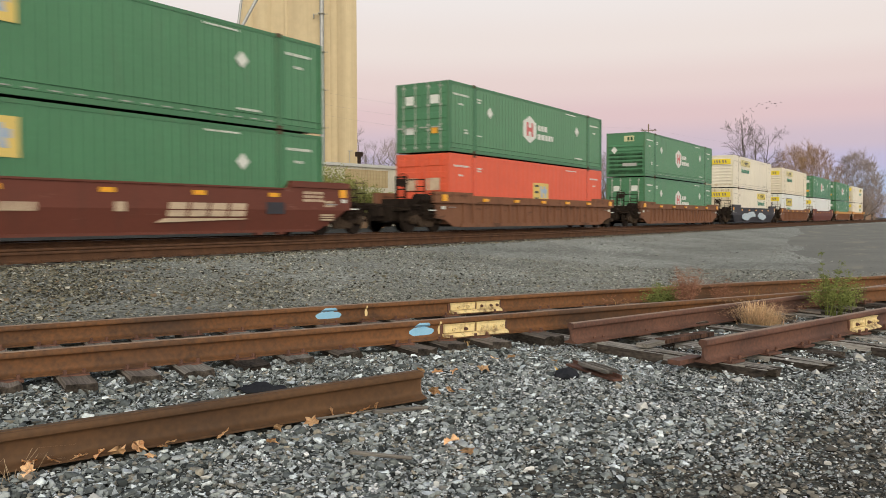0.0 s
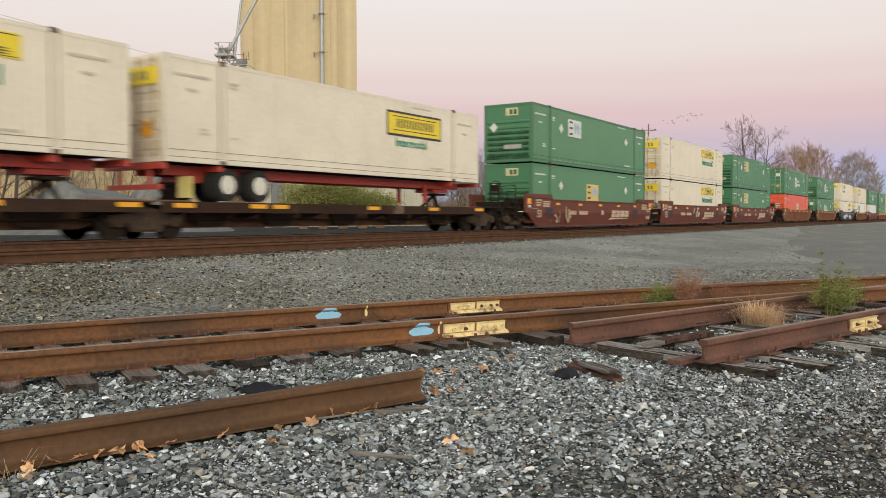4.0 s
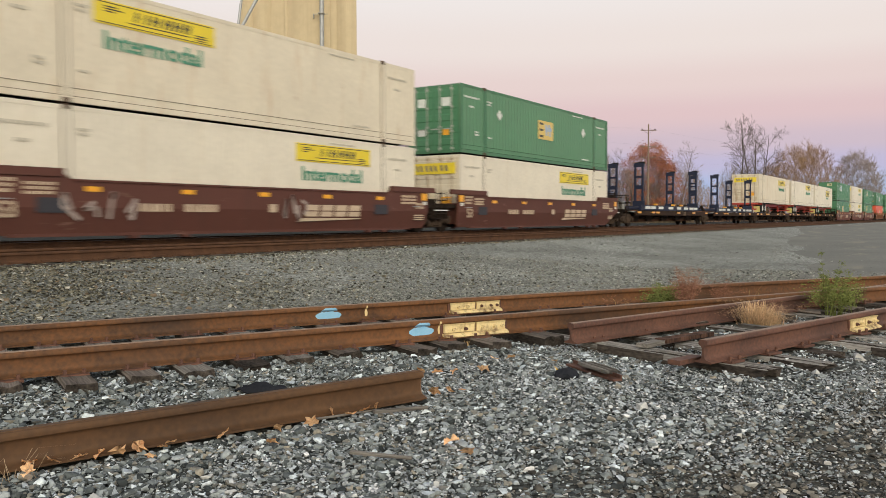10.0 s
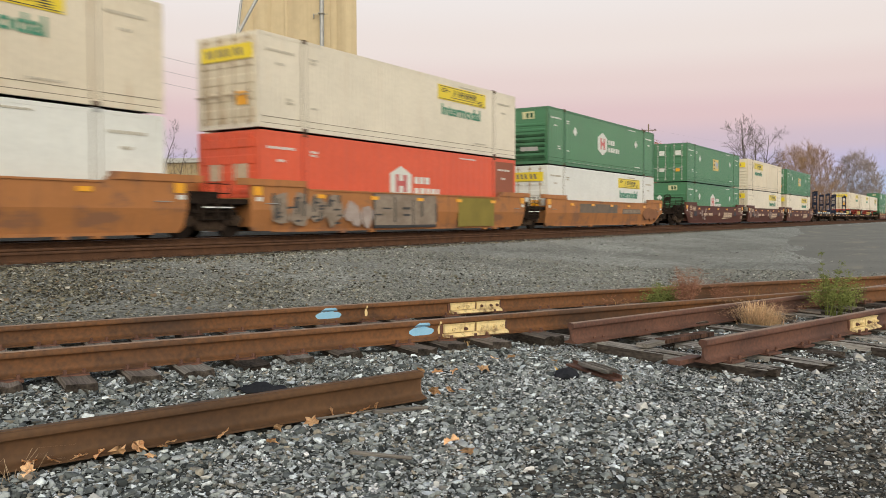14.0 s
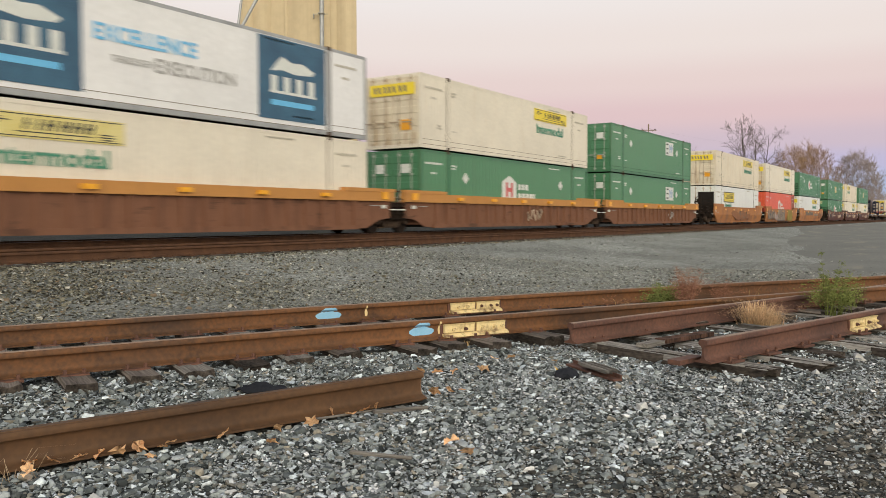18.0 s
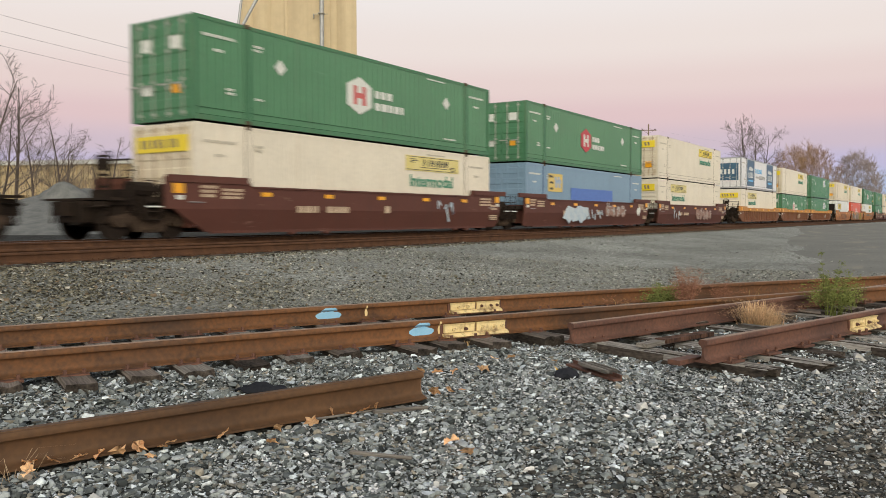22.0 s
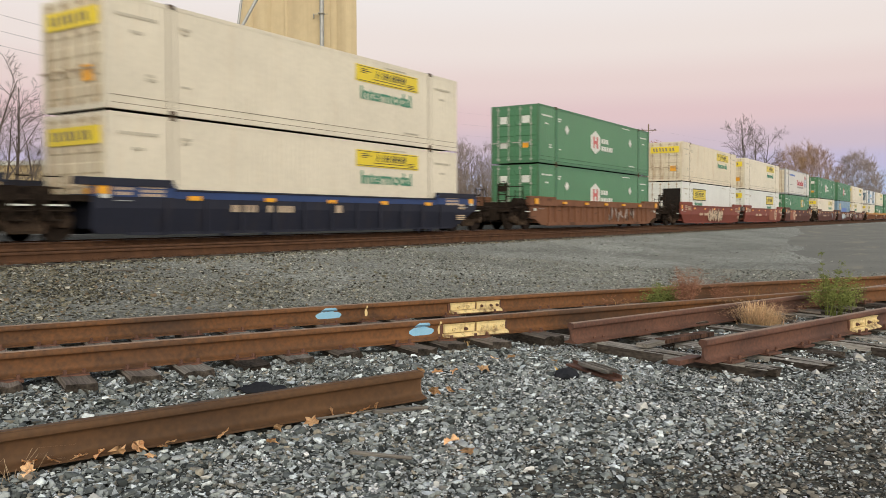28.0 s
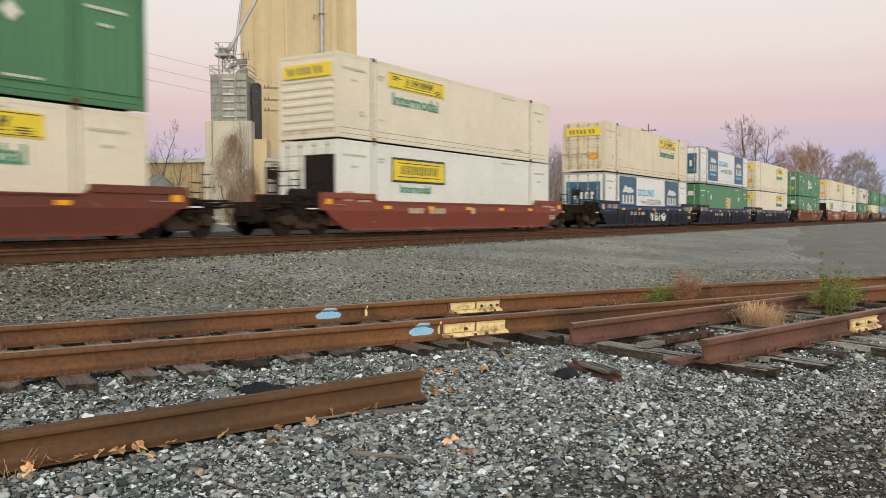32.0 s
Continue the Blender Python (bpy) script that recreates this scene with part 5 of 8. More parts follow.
def door_leaf(side):
    def build(bm):
        y0, y1 = (-1.18, -0.01) if side < 0 else (0.01, 1.18)
        x = -L2
        box(bm, x + 0.02, x + 0.07, y0, y1, 0.16, H - 0.12)
        for i in range(5):
            z = 0.3 + i * 0.5
            prism(bm, [(x + 0.03, z), (x - 0.004, z + 0.06), (x - 0.004, z + 0.28), (x + 0.03, z + 0.34)], "y", y0 + 0.06, y1 - 0.06)
    return shared(("door_leaf", side), build)


def lock_rod(bm):
    rod(bm, (0, 0, 0.1), (0, 0, H - 0.06), 0.022)
    for z in (0.2, 0.9, 1.1, 1.9, 2.65):
        box(bm, -0.02, 0.045, -0.06, 0.06, z - 0.04, z + 0.04)
    box(bm, -0.035, -0.02, -0.03, 0.42, 0.98, 1.03)


def casting(bm):
    box(bm, -0.09, 0.09, -0.02, 0.16, 0.0, 0.118)
    box(bm, -0.05, 0.05, -0.026, -0.02, 0.03, 0.09)


def bars(bm, x, z, w, h, rows=1, step=None, cut=0.0):
    """Rows of short strokes where writing cannot be read."""
    rnd = random.Random(int(x * 100) + int(z * 37) + int(w * 11))
    for r in range(rows):
        zz = z - r * (step or h * 1.6)
        a = x
        while a < x + w - 0.02:
            k = min(rnd.uniform(0.5, 1.4) * h, x + w - a)
            box(bm, a, a + k, OUT - 0.006, OUT + 0.004, zz, zz + h)
            a += k + h * (0.25 + cut)


def sign_bars(x, z, w, h, rows=1, step=None, cut=0.0):
    return shared(("writing", x, z, w, h, rows, cut), lambda bm: bars(bm, x, z, w, h, rows, step, cut))


def mark_yellow_sign(c, x, flip_green=True, faded=False):
    """Long yellow company sign with the word below it; x is its left end."""
    s = part("company_sign", boxmesh(x, x + 3.72, OUT - 0.006, OUT + 0.006, 2.0, 2.57), M["faded_yellow"] if faded else M["yellow"], c, "yellow company sign with black letter strokes")
    def strokes(bm):
        for a, b, z0, z1 in ((0.08, 3.64, 2.515, 2.535), (0.08, 3.64, 2.035, 2.055)):
            box(bm, x + a, x + b, OUT - 0.012, OUT - 0.004, z0, z1)
        for a, b, z0, z1 in ((0.95, 2.85, 2.13, 2.155), (0.28, 0.62, 2.42, 2.45), (0.28, 0.8, 2.36, 2.39), (0.28, 0.55, 2.30, 2.33), (3.05, 3.4, 2.2, 2.23), (3.0, 3.45, 2.14, 2.17), (3.1, 3.4, 2.08, 2.11)):
            box(bm, x + a, x + b, OUT - 0.012, OUT - 0.004, z0, z1)
        for u, wd in ((1.12, 0.12), (1.42, 0.1), (1.62, 0.24), (2.0, 0.22), (2.3, 0.24), (2.62, 0.22)):
            slant = lambda a, z: (x + a + (z - 2.2) * 0.3, z)
            prism(bm, [slant(u, 2.2), slant(u + 0.07, 2.2), slant(u + 0.07, 2.45), slant(u, 2.45)], "y", OUT - 0.012, OUT - 0.004)
            prism(bm, [slant(u + 0.05, 2.30), slant(u + wd, 2.30), slant(u + wd, 2.36), slant(u + 0.05, 2.36)], "y", OUT - 0.0125, OUT - 0.005)
            if wd > 0.2:
                prism(bm, [slant(u + wd - 0.07, 2.2), slant(u + wd, 2.2), slant(u + wd, 2.45), slant(u + wd - 0.07, 2.45)], "y", OUT - 0.012, OUT - 0.004)
    part("lettering", shared(("strokes", x), strokes), M["black"], s)
    part("lettering", lettering("Intermodal", 0.62), M["ink_green"], c, "green word on the side", at=pose(x + 0.22, OUT - 0.002, 1.42) @ Matrix.Diagonal((1.12, 1, 1, 1)))


def mark_big_sign(c, x):
    s = part("company_sign", boxmesh(x, x + 3.56, OUT - 0.006, OUT + 0.006, 1.52, 2.42), M["black"], c, "large black-edged yellow company sign")
    part("sign_face", boxmesh(x + 0.07, x + 3.49, OUT - 0.012, OUT - 0.004, 1.6, 2.34), M["yellow"], s)
    def strokes(bm):
        for z in (1.72, 2.22):
            box(bm, x + 0.35, x + 3.2, OUT - 0.018, OUT - 0.008, z, z + 0.03)
        for k in range(7):
            u = x + 0.55 + k * 0.36
            prism(bm, [(u, 1.83), (u + 0.08, 1.83), (u + 0.14, 2.15), (u + 0.06, 2.15)], "y", OUT - 0.018, OUT - 0.008)
            prism(bm, [(u + 0.18, 1.83), (u + 0.25, 1.83), (u + 0.31, 2.15), (u + 0.24, 2.15)], "y", OUT - 0.018, OUT - 0.008)
    part("lettering", shared(("bigstrokes", x), strokes), M["black"], s)
    part("lettering", lettering("Intermodal", 0.42), M["ink_green"], c, "green word on the side", at=pose(x + 0.5, OUT - 0.002, 1.16) @ Matrix.Diagonal((1.1, 1, 1, 1)))


def mark_square(c, x, z, white=False):
    """Square emblem: yellow ground, black bars, a blue zigzag."""
    s = part("emblem", boxmesh(x, x + 1.68, OUT - 0.006, OUT + 0.006, z, z + 0.9), M["ink_white"] if white else M["emblem_yellow"], c, "square company emblem with black and blue shapes")
    def blk(bm):
        for q in (0.1, 0.4, 0.7):
            box(bm, x + 0.16, x + 0.56, OUT - 0.012, OUT - 0.004, z + q, z + q + 0.1)
    part("black_bars", shared(("emblem_bars", x, z), blk), M["black"], s)
    def zig(bm):
        for u in (0.72, 1.1):
            prism(bm, [(x + u, z + 0.75), (x + u + 0.2, z + 0.75), (x + u + 0.32, z + 0.2), (x + u + 0.12, z + 0.2)], "y", OUT - 0.012, OUT - 0.004)
        box(bm, x + 0.95, x + 1.5, OUT - 0.014, OUT - 0.004, z + 0.42, z + 0.62)
    part("blue_zigzag", shared(("emblem_zig", x, z), zig), M["emblem_blue"], s)


def mark_hex(c, x=-1.6, z=0.85, red=False):
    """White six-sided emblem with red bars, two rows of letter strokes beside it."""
    hx = [(x, z + 0.3), (x + 0.68, z), (x + 1.36, z + 0.3), (x + 1.36, z + 0.98), (x + 0.68, z + 1.28), (x, z + 0.98)]
    s = part("emblem", shared(("hex", x, z), lambda bm: prism(bm, hx, "y", OUT - 0.006, OUT + 0.006)), M["ink_red"] if red else M["ink_white"], c, "six-sided company emblem")
    def aitch(bm):
        for u in (0.34, 0.82):
            box(bm, x + u, x + u + 0.2, OUT - 0.012, OUT - 0.004, z + 0.32, z + 0.96)
        box(bm, x + 0.54, x + 0.82, OUT - 0.012, OUT - 0.004, z + 0.55, z + 0.73)
    part("emblem_bars", shared(("hexbars", x, z), aitch), M["ink_white"] if red else M["emblem_red"], s)
    part("lettering", shared(("emblem_text", x, z), lambda bm: (bars(bm, x + 1.55, z + 0.66, 1.0, 0.26, 1, cut=0.12), bars(bm, x + 1.55, z + 0.24, 1.7, 0.26, 1, cut=0.12))), M["ink_white"], c)


def mark_reefer(c):
    """Two dark panels with a running animal shape, and the words between them."""
    for x in (-5.7, 2.95):
        s = part("advert_panel", boxmesh(x, x + 2.95, OUT - 0.006, OUT + 0.006, 0.3, 2.72), M["panel_navy"], c, "dark navy panel with white and blue shapes")
        def shape(bm):
            prism(bm, [(x + 0.5, 1.72), (x + 1.0, 1.8), (x + 1.55, 1.72), (x + 2.3, 1.78), (x + 2.45, 1.9), (x + 1.9, 2.1), (x + 1.4, 2.06), (x + 1.0, 2.2), (x + 0.8, 2.05)], "y", OUT - 0.012, OUT - 0.004)
            for k in range(4):
                box(bm, x + 0.5 + k * 0.55, x + 0.78 + k * 0.55, OUT - 0.012, OUT - 0.004, 1.15, 1.6)
            box(bm, x + 0.45, x + 2.5, OUT - 0.012, OUT - 0.004, 1.08, 1.16)
        part("white_shape", shared(("reefer_shape", x), shape), M["ink_white"], s)
        part("blue_stroke", boxmesh(x + 0.5, x + 2.4, OUT - 0.012, OUT - 0.004, 0.72, 0.88), M["ink_sky"], s)
    part("lettering", lettering("EXCELLENCE", 0.56), M["ink_sky"], c, "sky blue word on the side", at=pose(-2.45, OUT - 0.002, 1.62) @ Matrix.Diagonal((0.95, 1, 1, 1)))
    part("lettering", lettering("THROUGH", 0.24), M["ink_grey"], c, at=pose(-1.95, OUT - 0.002, 1.14))
    part("lettering", lettering("EXECUTION", 0.5), M["ink_grey"], c, "dark grey word on the side", at=pose(-0.7, OUT - 0.002, 1.06))


M["crest_blue"] = mat("faded_crest_blue", (0.28, 0.33, 0.46), (0.22, 0.27, 0.4), rough=0.5, scale=4)
M["crest_red"] = mat("faded_crest_red", (0.46, 0.22, 0.2), (0.4, 0.18, 0.18), rough=0.5, scale=4)


def mark_script(c):
    """Heavy red name strokes, a small line of writing and a crest."""
    def name(bm):
        for k in range(10):
            u = -0.8 + k * 0.46
            tall = 0.62 if k in (0, 1, 3, 7, 9) else 0.42
            prism(bm, [(u, 1.2), (u + 0.1, 1.2), (u + 0.14, 1.2 + tall), (u + 0.04, 1.2 + tall)], "y", OUT - 0.01, OUT + 0.004)
            box(bm, u + 0.08, u + 0.36, OUT - 0.011, OUT + 0.004, 1.2, 1.29)
            box(bm, u + 0.12, u + 0.34, OUT - 0.011, OUT + 0.004, 1.2 + tall - 0.14, 1.2 + tall - 0.05)
            if k % 3:
                box(bm, u + 0.27, u + 0.36, OUT - 0.012, OUT + 0.004, 1.22, 1.2 + tall - 0.1)
    part("name_lettering", shared("name_strokes", name), M["ink_red"], c, "heavy dark red name strokes")
    part("lettering", lettering("GLOBAL TRANSPORTATION", 0.3), M["ink_grey"], c, at=pose(-0.7, OUT - 0.002, 0.86) @ Matrix.Diagonal((1.12, 1, 1, 1)))
    crest = part("crest", shared("crest", lambda bm: prism(bm, [(4.3, 1.5), (4.9, 0.8), (5.5, 1.5), (5.5, 2.0), (4.3, 2.0)], "y", OUT - 0.008, OUT + 0.004)), M["crest_blue"], c, "blue and red heraldic crest shape")
    part("crown", shared("crown", lambda bm: prism(bm, [(4.45, 2.06), (5.35, 2.06), (5.5, 2.45), (5.1, 2.3), (4.9, 2.62), (4.7, 2.3), (4.3, 2.45)], "y", OUT - 0.008, OUT + 0.004)), M["crest_red"], crest)
    part("shield_bars", shared("shield", lambda bm: [box(bm, 4.5, 5.3, OUT - 0.012, OUT - 0.004, z, z + 0.12) for z in (1.55, 1.78)]), M["ink_white"], crest)
    part("lettering", sign_bars(-5.45, 2.16, 3.3, 0.2, 1, cut=0.25), M["ink_blue"], c)
    part("lettering", sign_bars(-5.2, 1.1, 2.0, 0.07), M["ink_grey"], c)


M["faded_yellow"] = mat("faded_sign_yellow", (0.62, 0.52, 0.16), (0.7, 0.62, 0.3), rough=0.5, scale=1.5)
M["ink_faint"] = mat("faint_grey_writing", (0.42, 0.39, 0.32), (0.55, 0.51, 0.43), rough=0.6, scale=6)
M["emblem_yellow"] = mat("sun_faded_emblem_yellow", (0.70, 0.52, 0.14), (0.60, 0.46, 0.16), rough=0.5, scale=1.5)
M["emblem_blue"] = mat("sun_faded_emblem_blue", (0.24, 0.35, 0.56), (0.42, 0.48, 0.52), rough=0.5, scale=3)
M["emblem_red"] = mat("faded_emblem_red", (0.56, 0.13, 0.12), (0.46, 0.10, 0.10), rough=0.5, scale=5)
M["ink_pale_yellow"] = mat("pale_yellow_notice", (0.62, 0.60, 0.34), (0.5, 0.5, 0.3), rough=0.5, scale=5)
M["door_stained"] = paint("rust_stained_door_paint", (0.68, 0.61, 0.48), 0.75, 0.55, 0.8, (0.36, 0.22, 0.10))
M["casting_rust"] = mat("rusty_corner_casting", (0.13, 0.085, 0.06), (0.06, 0.045, 0.035), rough=0.8, scale=9)
# two dark colours for painted groove shade; they also ink strokes on end signs
M["shade_ink_tan"] = mat("shade_line_and_ink_tan", (0.17, 0.145, 0.11), (0.28, 0.24, 0.18), rough=0.85, scale=0.9, fine=6)
M["shade_ink_green"] = mat("shade_line_and_ink_green", (0.024, 0.075, 0.04), (0.04, 0.11, 0.058), rough=0.8, scale=0.9, fine=6)
M["green_grime"] = mat("sooty_green_end", (0.022, 0.05, 0.028), (0.05, 0.13, 0.066), rough=0.75, scale=1.2, fine=9, stretch=(1, 1, 0.4))
M["rod_rust"] = mat("rusty_lock_rod", (0.47, 0.39, 0.29), (0.33, 0.26, 0.185), rough=0.7, scale=4)
SKIN = {"green": ("green", "green_trim", 0.04, 0.285), "white": ("white", "white", 0.011, 0.205), "bright": ("bright", "bright", 0.006, 0.6),
        "dirty": ("dirty", "dirty", 0.011, 0.22), "greywhite": ("greywhite", "galv", 0.004, 0.6), "red": ("red", "red", 0.008, 0.45), "blue": ("blue", "blue", 0.012, 0.3)}
WORDS = {"green": "dark green", "white": "cream white", "bright": "clean white", "dirty": "rust-stained cream white", "greywhite": "grey-white", "red": "red-orange", "blue": "pale blue"}


def container(skin, rear, marks):
    """A 53-foot container, its base at the origin; marks: functions that letter the near side."""
    m, trim, depth, period = SKIN[skin]
    m, trim = M[m], M[trim]
    # colour of the strips that paint shade along the sill and posts
    shade_line = M["shade_ink_green"] if skin == "green" else M["chassis_red"] if skin == "red" else M["navy"] if skin == "blue" else M["shade_ink_tan"]
    label = WORDS[skin] + " steel container" + {"door": " with rear doors", "louver": " with a ribbed end", "reefer": " with a dark cooling unit"}[rear]
    c = tagged(new("intermodal_container"), label, "container", "containers on the train")
    for s in (-1, 1):
        part("side_wall", corrugated(-L2 + 0.1, L2 - 0.1, 0.15, H - 0.1, s * W2, depth, period), m, c)
        part("top_rail", boxmesh(-L2 + 0.02, L2 - 0.02, *sorted((s * (W2 + 0.004), s * (W2 - 0.08))), H - 0.1, H), trim, c)
        part("bottom_rail", boxmesh(-L2 + 0.02, L2 - 0.02, *sorted((s * (W2 + 0.004), s * (W2 - 0.1))), 0.02, 0.155), trim, c)
        for x in (-L2, L2 - 0.13):
            part("corner_post", boxmesh(x, x + 0.13, *sorted((s * (W2 + 0.008), s * (W2 - 0.1))), 0.02, H - 0.02), trim, c)
        for x in (-6.1, 6.1):
            lp = part("lifting_post", boxmesh(x - 0.09, x + 0.09, *sorted((s * (W2 + 0.014), s * (W2 - 0.1))), 0.1, H - 0.03), trim, c)
            for q in (x - 0.125, x + 0.095) if s < 0 else ():
                part("post_seam", boxmesh(q, q + 0.03, *sorted((s * (W2 + 0.006), s * (W2 - 0.08))), 0.16, H - 0.1), shade_line, lp)
            for z in (0.0, H - 0.09):
                part("corner_casting", shared("casting", casting), M["galv"] if skin == "bright" else M["casting_rust"], c, at=pose(x, s * (W2 + 0.016), z) @ Matrix.Diagonal((1, -s, 1, 1)))
    for z in (0.156,) if skin == "bright" else (0.156, 0.345):
        part("sill_seam", boxmesh(-L2 + 0.14, L2 - 0.14, -W2 - 0.005, -W2 + 0.08, z, z + 0.016), shade_line, c)
    part("roof", boxmesh(-L2 + 0.1, L2 - 0.1, -W2 + 0.06, W2 - 0.06, H - 0.06, H - 0.02), trim, c)
    part("floor", boxmesh(-L2 + 0.1, L2 - 0.1, -W2 + 0.08, W2 - 0.08, 0.06, 0.14), M["dark"], c)
    part("front_wall", boxmesh(L2 - 0.1, L2 - 0.03, -W2 + 0.09, W2 - 0.09, 0.1, H - 0.05), trim, c)
    for z0, z1 in ((0.02, 0.16), (H - 0.12, H - 0.01)):
        part("end_beam", boxmesh(-L2 + 0.01, -L2 + 0.12, -W2 + 0.1, W2 - 0.1, z0, z1), trim, c)
    if rear == "louver":
        fp = part("front_panel", boxmesh(-L2 + 0.03, -L2 + 0.08, -1.2, 1.2, 0.16, H - 0.1), m, c)
        for i in range(7):
            part("end_rib", shared("louvre", louvre), M["green_grime"] if skin == "green" and i < 5 else m, fp, at=pose(-L2, 0, 0.28 + i * 0.265))
        part("lower_end_plate", boxmesh(-L2 + 0.012, -L2 + 0.05, -1.19, 1.19, 0.16, 0.30), M["green_grime"] if skin == "green" else M["door_stained"], fp)
        if skin == "green":
            part("end_notice", boxmesh(-L2 - 0.012, -L2 + 0.03, -0.55, 0.1, 2.26, 2.62), M["ink_pale_yellow"], c, "pale yellow length notice")
            part("notice_stroke", shared("end_notice_bars", lambda bm: [box(bm, -L2 - 0.02, -L2 - 0.008, y, y + 0.14, 2.32, 2.55) for y in (-0.48, -0.26)]), M["shade_ink_green"], c)
            part("placard", shared("end_placard", lambda bm: prism(bm, [(0.55, 1.72), (0.76, 1.95), (0.97, 1.72), (0.76, 1.49)], "x", -L2 - 0.03, -L2 + 0.01)), M["ink_white"], c, "white diamond placard")
            part("end_notice", boxmesh(-L2 - 0.026, -L2 + 0.02, -0.75, 0.2, 0.66, 0.86), M["ink_grey"], c, "grimy white notice strip")
    else:
        for s in (-1, 1):
            d = part("door_leaf", door_leaf(s), M["door_stained"] if skin in ("white", "dirty", "greywhite") else m, c)
            for y in ((-0.9, -0.32) if s < 0 else (0.32, 0.9)):
                part("lock_rod", shared("lock_rod", lock_rod), M["rod"] if skin == "green" else M["rod_rust"] if skin in ("white", "dirty", "greywhite", "bright") else trim, d, at=pose(-L2 - 0.03, y, 0))
            if skin == "red":
                part("door_notice", boxmesh(-L2 - 0.018, -L2 + 0.01, *((-0.85, -0.2) if s < 0 else (0.25, 0.8)), 1.35, 1.85), M["ink_cream"], d, "faded notice panel")
                part("door_notice", boxmesh(-L2 - 0.018, -L2 + 0.01, *((-0.8, -0.1) if s < 0 else (0.3, 0.9)), 0.62, 0.8), M["ink_cream"], d, "faded notice strip")
            if skin == "green":
                part("door_notice", boxmesh(-L2 - 0.018, -L2 + 0.01, *((-0.75, -0.45) if s < 0 else (0.42, 0.8)), 0.75, 1.0), M["reflector"] if s < 0 else M["ink_white"], d)
                part("door_notice", boxmesh(-L2 - 0.018, -L2 + 0.01, *((-0.82, -0.4) if s < 0 else (0.42, 0.8)), 1.95, 2.3), M["ink_white"], d)
    if skin in ("white", "dirty", "bright") and rear != "reefer" and mark_script not in marks:
        es = part("end_sign", boxmesh(-L2 - 0.055, -L2 + 0.012, -1.05, 1.05, 2.05, 2.5), M["yellow"], c, "yellow sign across the end")
        part("sign_strokes", shared("end_sign_strokes", lambda bm: [prism(bm, [(y, 2.16), (y + 0.12, 2.16), (y + 0.17, 2.4), (y + 0.05, 2.4)], "x", -L2 - 0.062, -L2 - 0.05) for y in (-0.72, -0.5, -0.2, 0.02, 0.24, 0.5, 0.7)]), M["shade_ink_tan"], es)
        if rear == "door":
            part("door_notice", boxmesh(-L2 - 0.02, -L2 + 0.012, -0.85, -0.4, 0.7, 1.1), M["reflector"], c)
    if rear == "reefer":
        u = part("cooling_unit", boxmesh(-L2 - 0.06, -L2 + 0.02, -1.16, 0.1, 0.5, 2.35), M["dark"], c, "dark grey cooling unit")
        part("unit_grille", shared("grille", lambda bm: [box(bm, -L2 - 0.085, -L2 - 0.06, -1.0, -0.05, z, z + 0.05) for z in (0.6, 0.8, 1.0, 1.2, 1.4)]), M["steel"], u)
    if skin == "reefer_white":
        ep = part("end_panel", boxmesh(-L2 - 0.03, -L2 + 0.012, -1.05, 1.05, 0.75, 2.3), M["panel_navy"], c, "dark navy panel on the doors")
        part("white_shape", shared("end_shape", lambda bm: [box(bm, -L2 - 0.04, -L2 - 0.02, -0.7 + k * 0.36, -0.5 + k * 0.36, 1.3, 1.75) for k in range(4)]), M["ink_white"], ep)
    for f in marks:
        f(c)
    ink = M["ink_white"] if skin in ("green", "red", "blue") else M["ink_faint"]
    if skin == "green":
        for x in (-4.75, 4.6):
            part("placard", shared(("placard", x), lambda bm: prism(bm, [(x - 0.24, 1.85), (x, 1.61), (x + 0.24, 1.85), (x, 2.09)], "y", OUT - 0.006, OUT + 0.02)), M["ink_white"], c, "white diamond placard")
    if skin == "green" and rear == "louver":
        tagged(part("reflective_dash", shared("dashes", lambda bm: [box(bm, x, x + 0.26, OUT - 0.004, OUT + 0.02, 0.205, 0.235) for x in np.arange(-5.6, 5.6, 0.62)]), M["ink_grey"], c), kind="stuff")
    for x, z, w, h, rows in ((-7.75, 2.3, 1.2, 0.08, 1), (-7.35, 1.92, 0.35, 0.08, 1), (-5.85, 2.27, 0.36, 0.07, 2), (6.4, 2.3, 1.1, 0.08, 1), (6.75, 1.92, 0.4, 0.08, 1), (-5.8, 0.75, 0.35, 0.06, 1), (4.4, 0.42, 0.9, 0.06, 1), (3.2, 2.62, 1.3, 0.05, 1), (-6.9, 0.9, 0.3, 0.07, 2)):
        tagged(part("small_writing", sign_bars(x, z, w, h, rows, cut=0.2), ink, c), kind="stuff")
    return c


# ---- trucks and wells ----
def sideframe(bm):
    prism(bm, [(-1.15, 0.50), (-1.1, 0.62), (-0.75, 0.66), (-0.35, 0.80), (0.35, 0.80), (0.75, 0.66), (1.1, 0.62), (1.15, 0.50), (1.02, 0.34), (0.72, 0.34), (0.62, 0.46), (0.4, 0.2), (-0.4, 0.2), (-0.62, 0.46), (-0.72, 0.34), (-1.02, 0.34)], "y", -0.07, 0.07)
    for x in (-0.87, 0.87):
        rod(bm, (x, -0.14, 0.45), (x, 0.1, 0.45), 0.13, 10)
    for x in (-0.2, 0.0, 0.2):
        rod(bm, (x, -0.10, 0.26), (x, -0.10, 0.58), 0.075, 8)


def wheel(bm):
    for r, y0, y1 in ((0.445, -0.02, 0.03), (0.415, 0.03, -0.11), (0.33, -0.13, -0.1), (0.12, -0.16, -0.13)):
        rod(bm, (0, y0, 0), (0, y1, 0), r, 20)


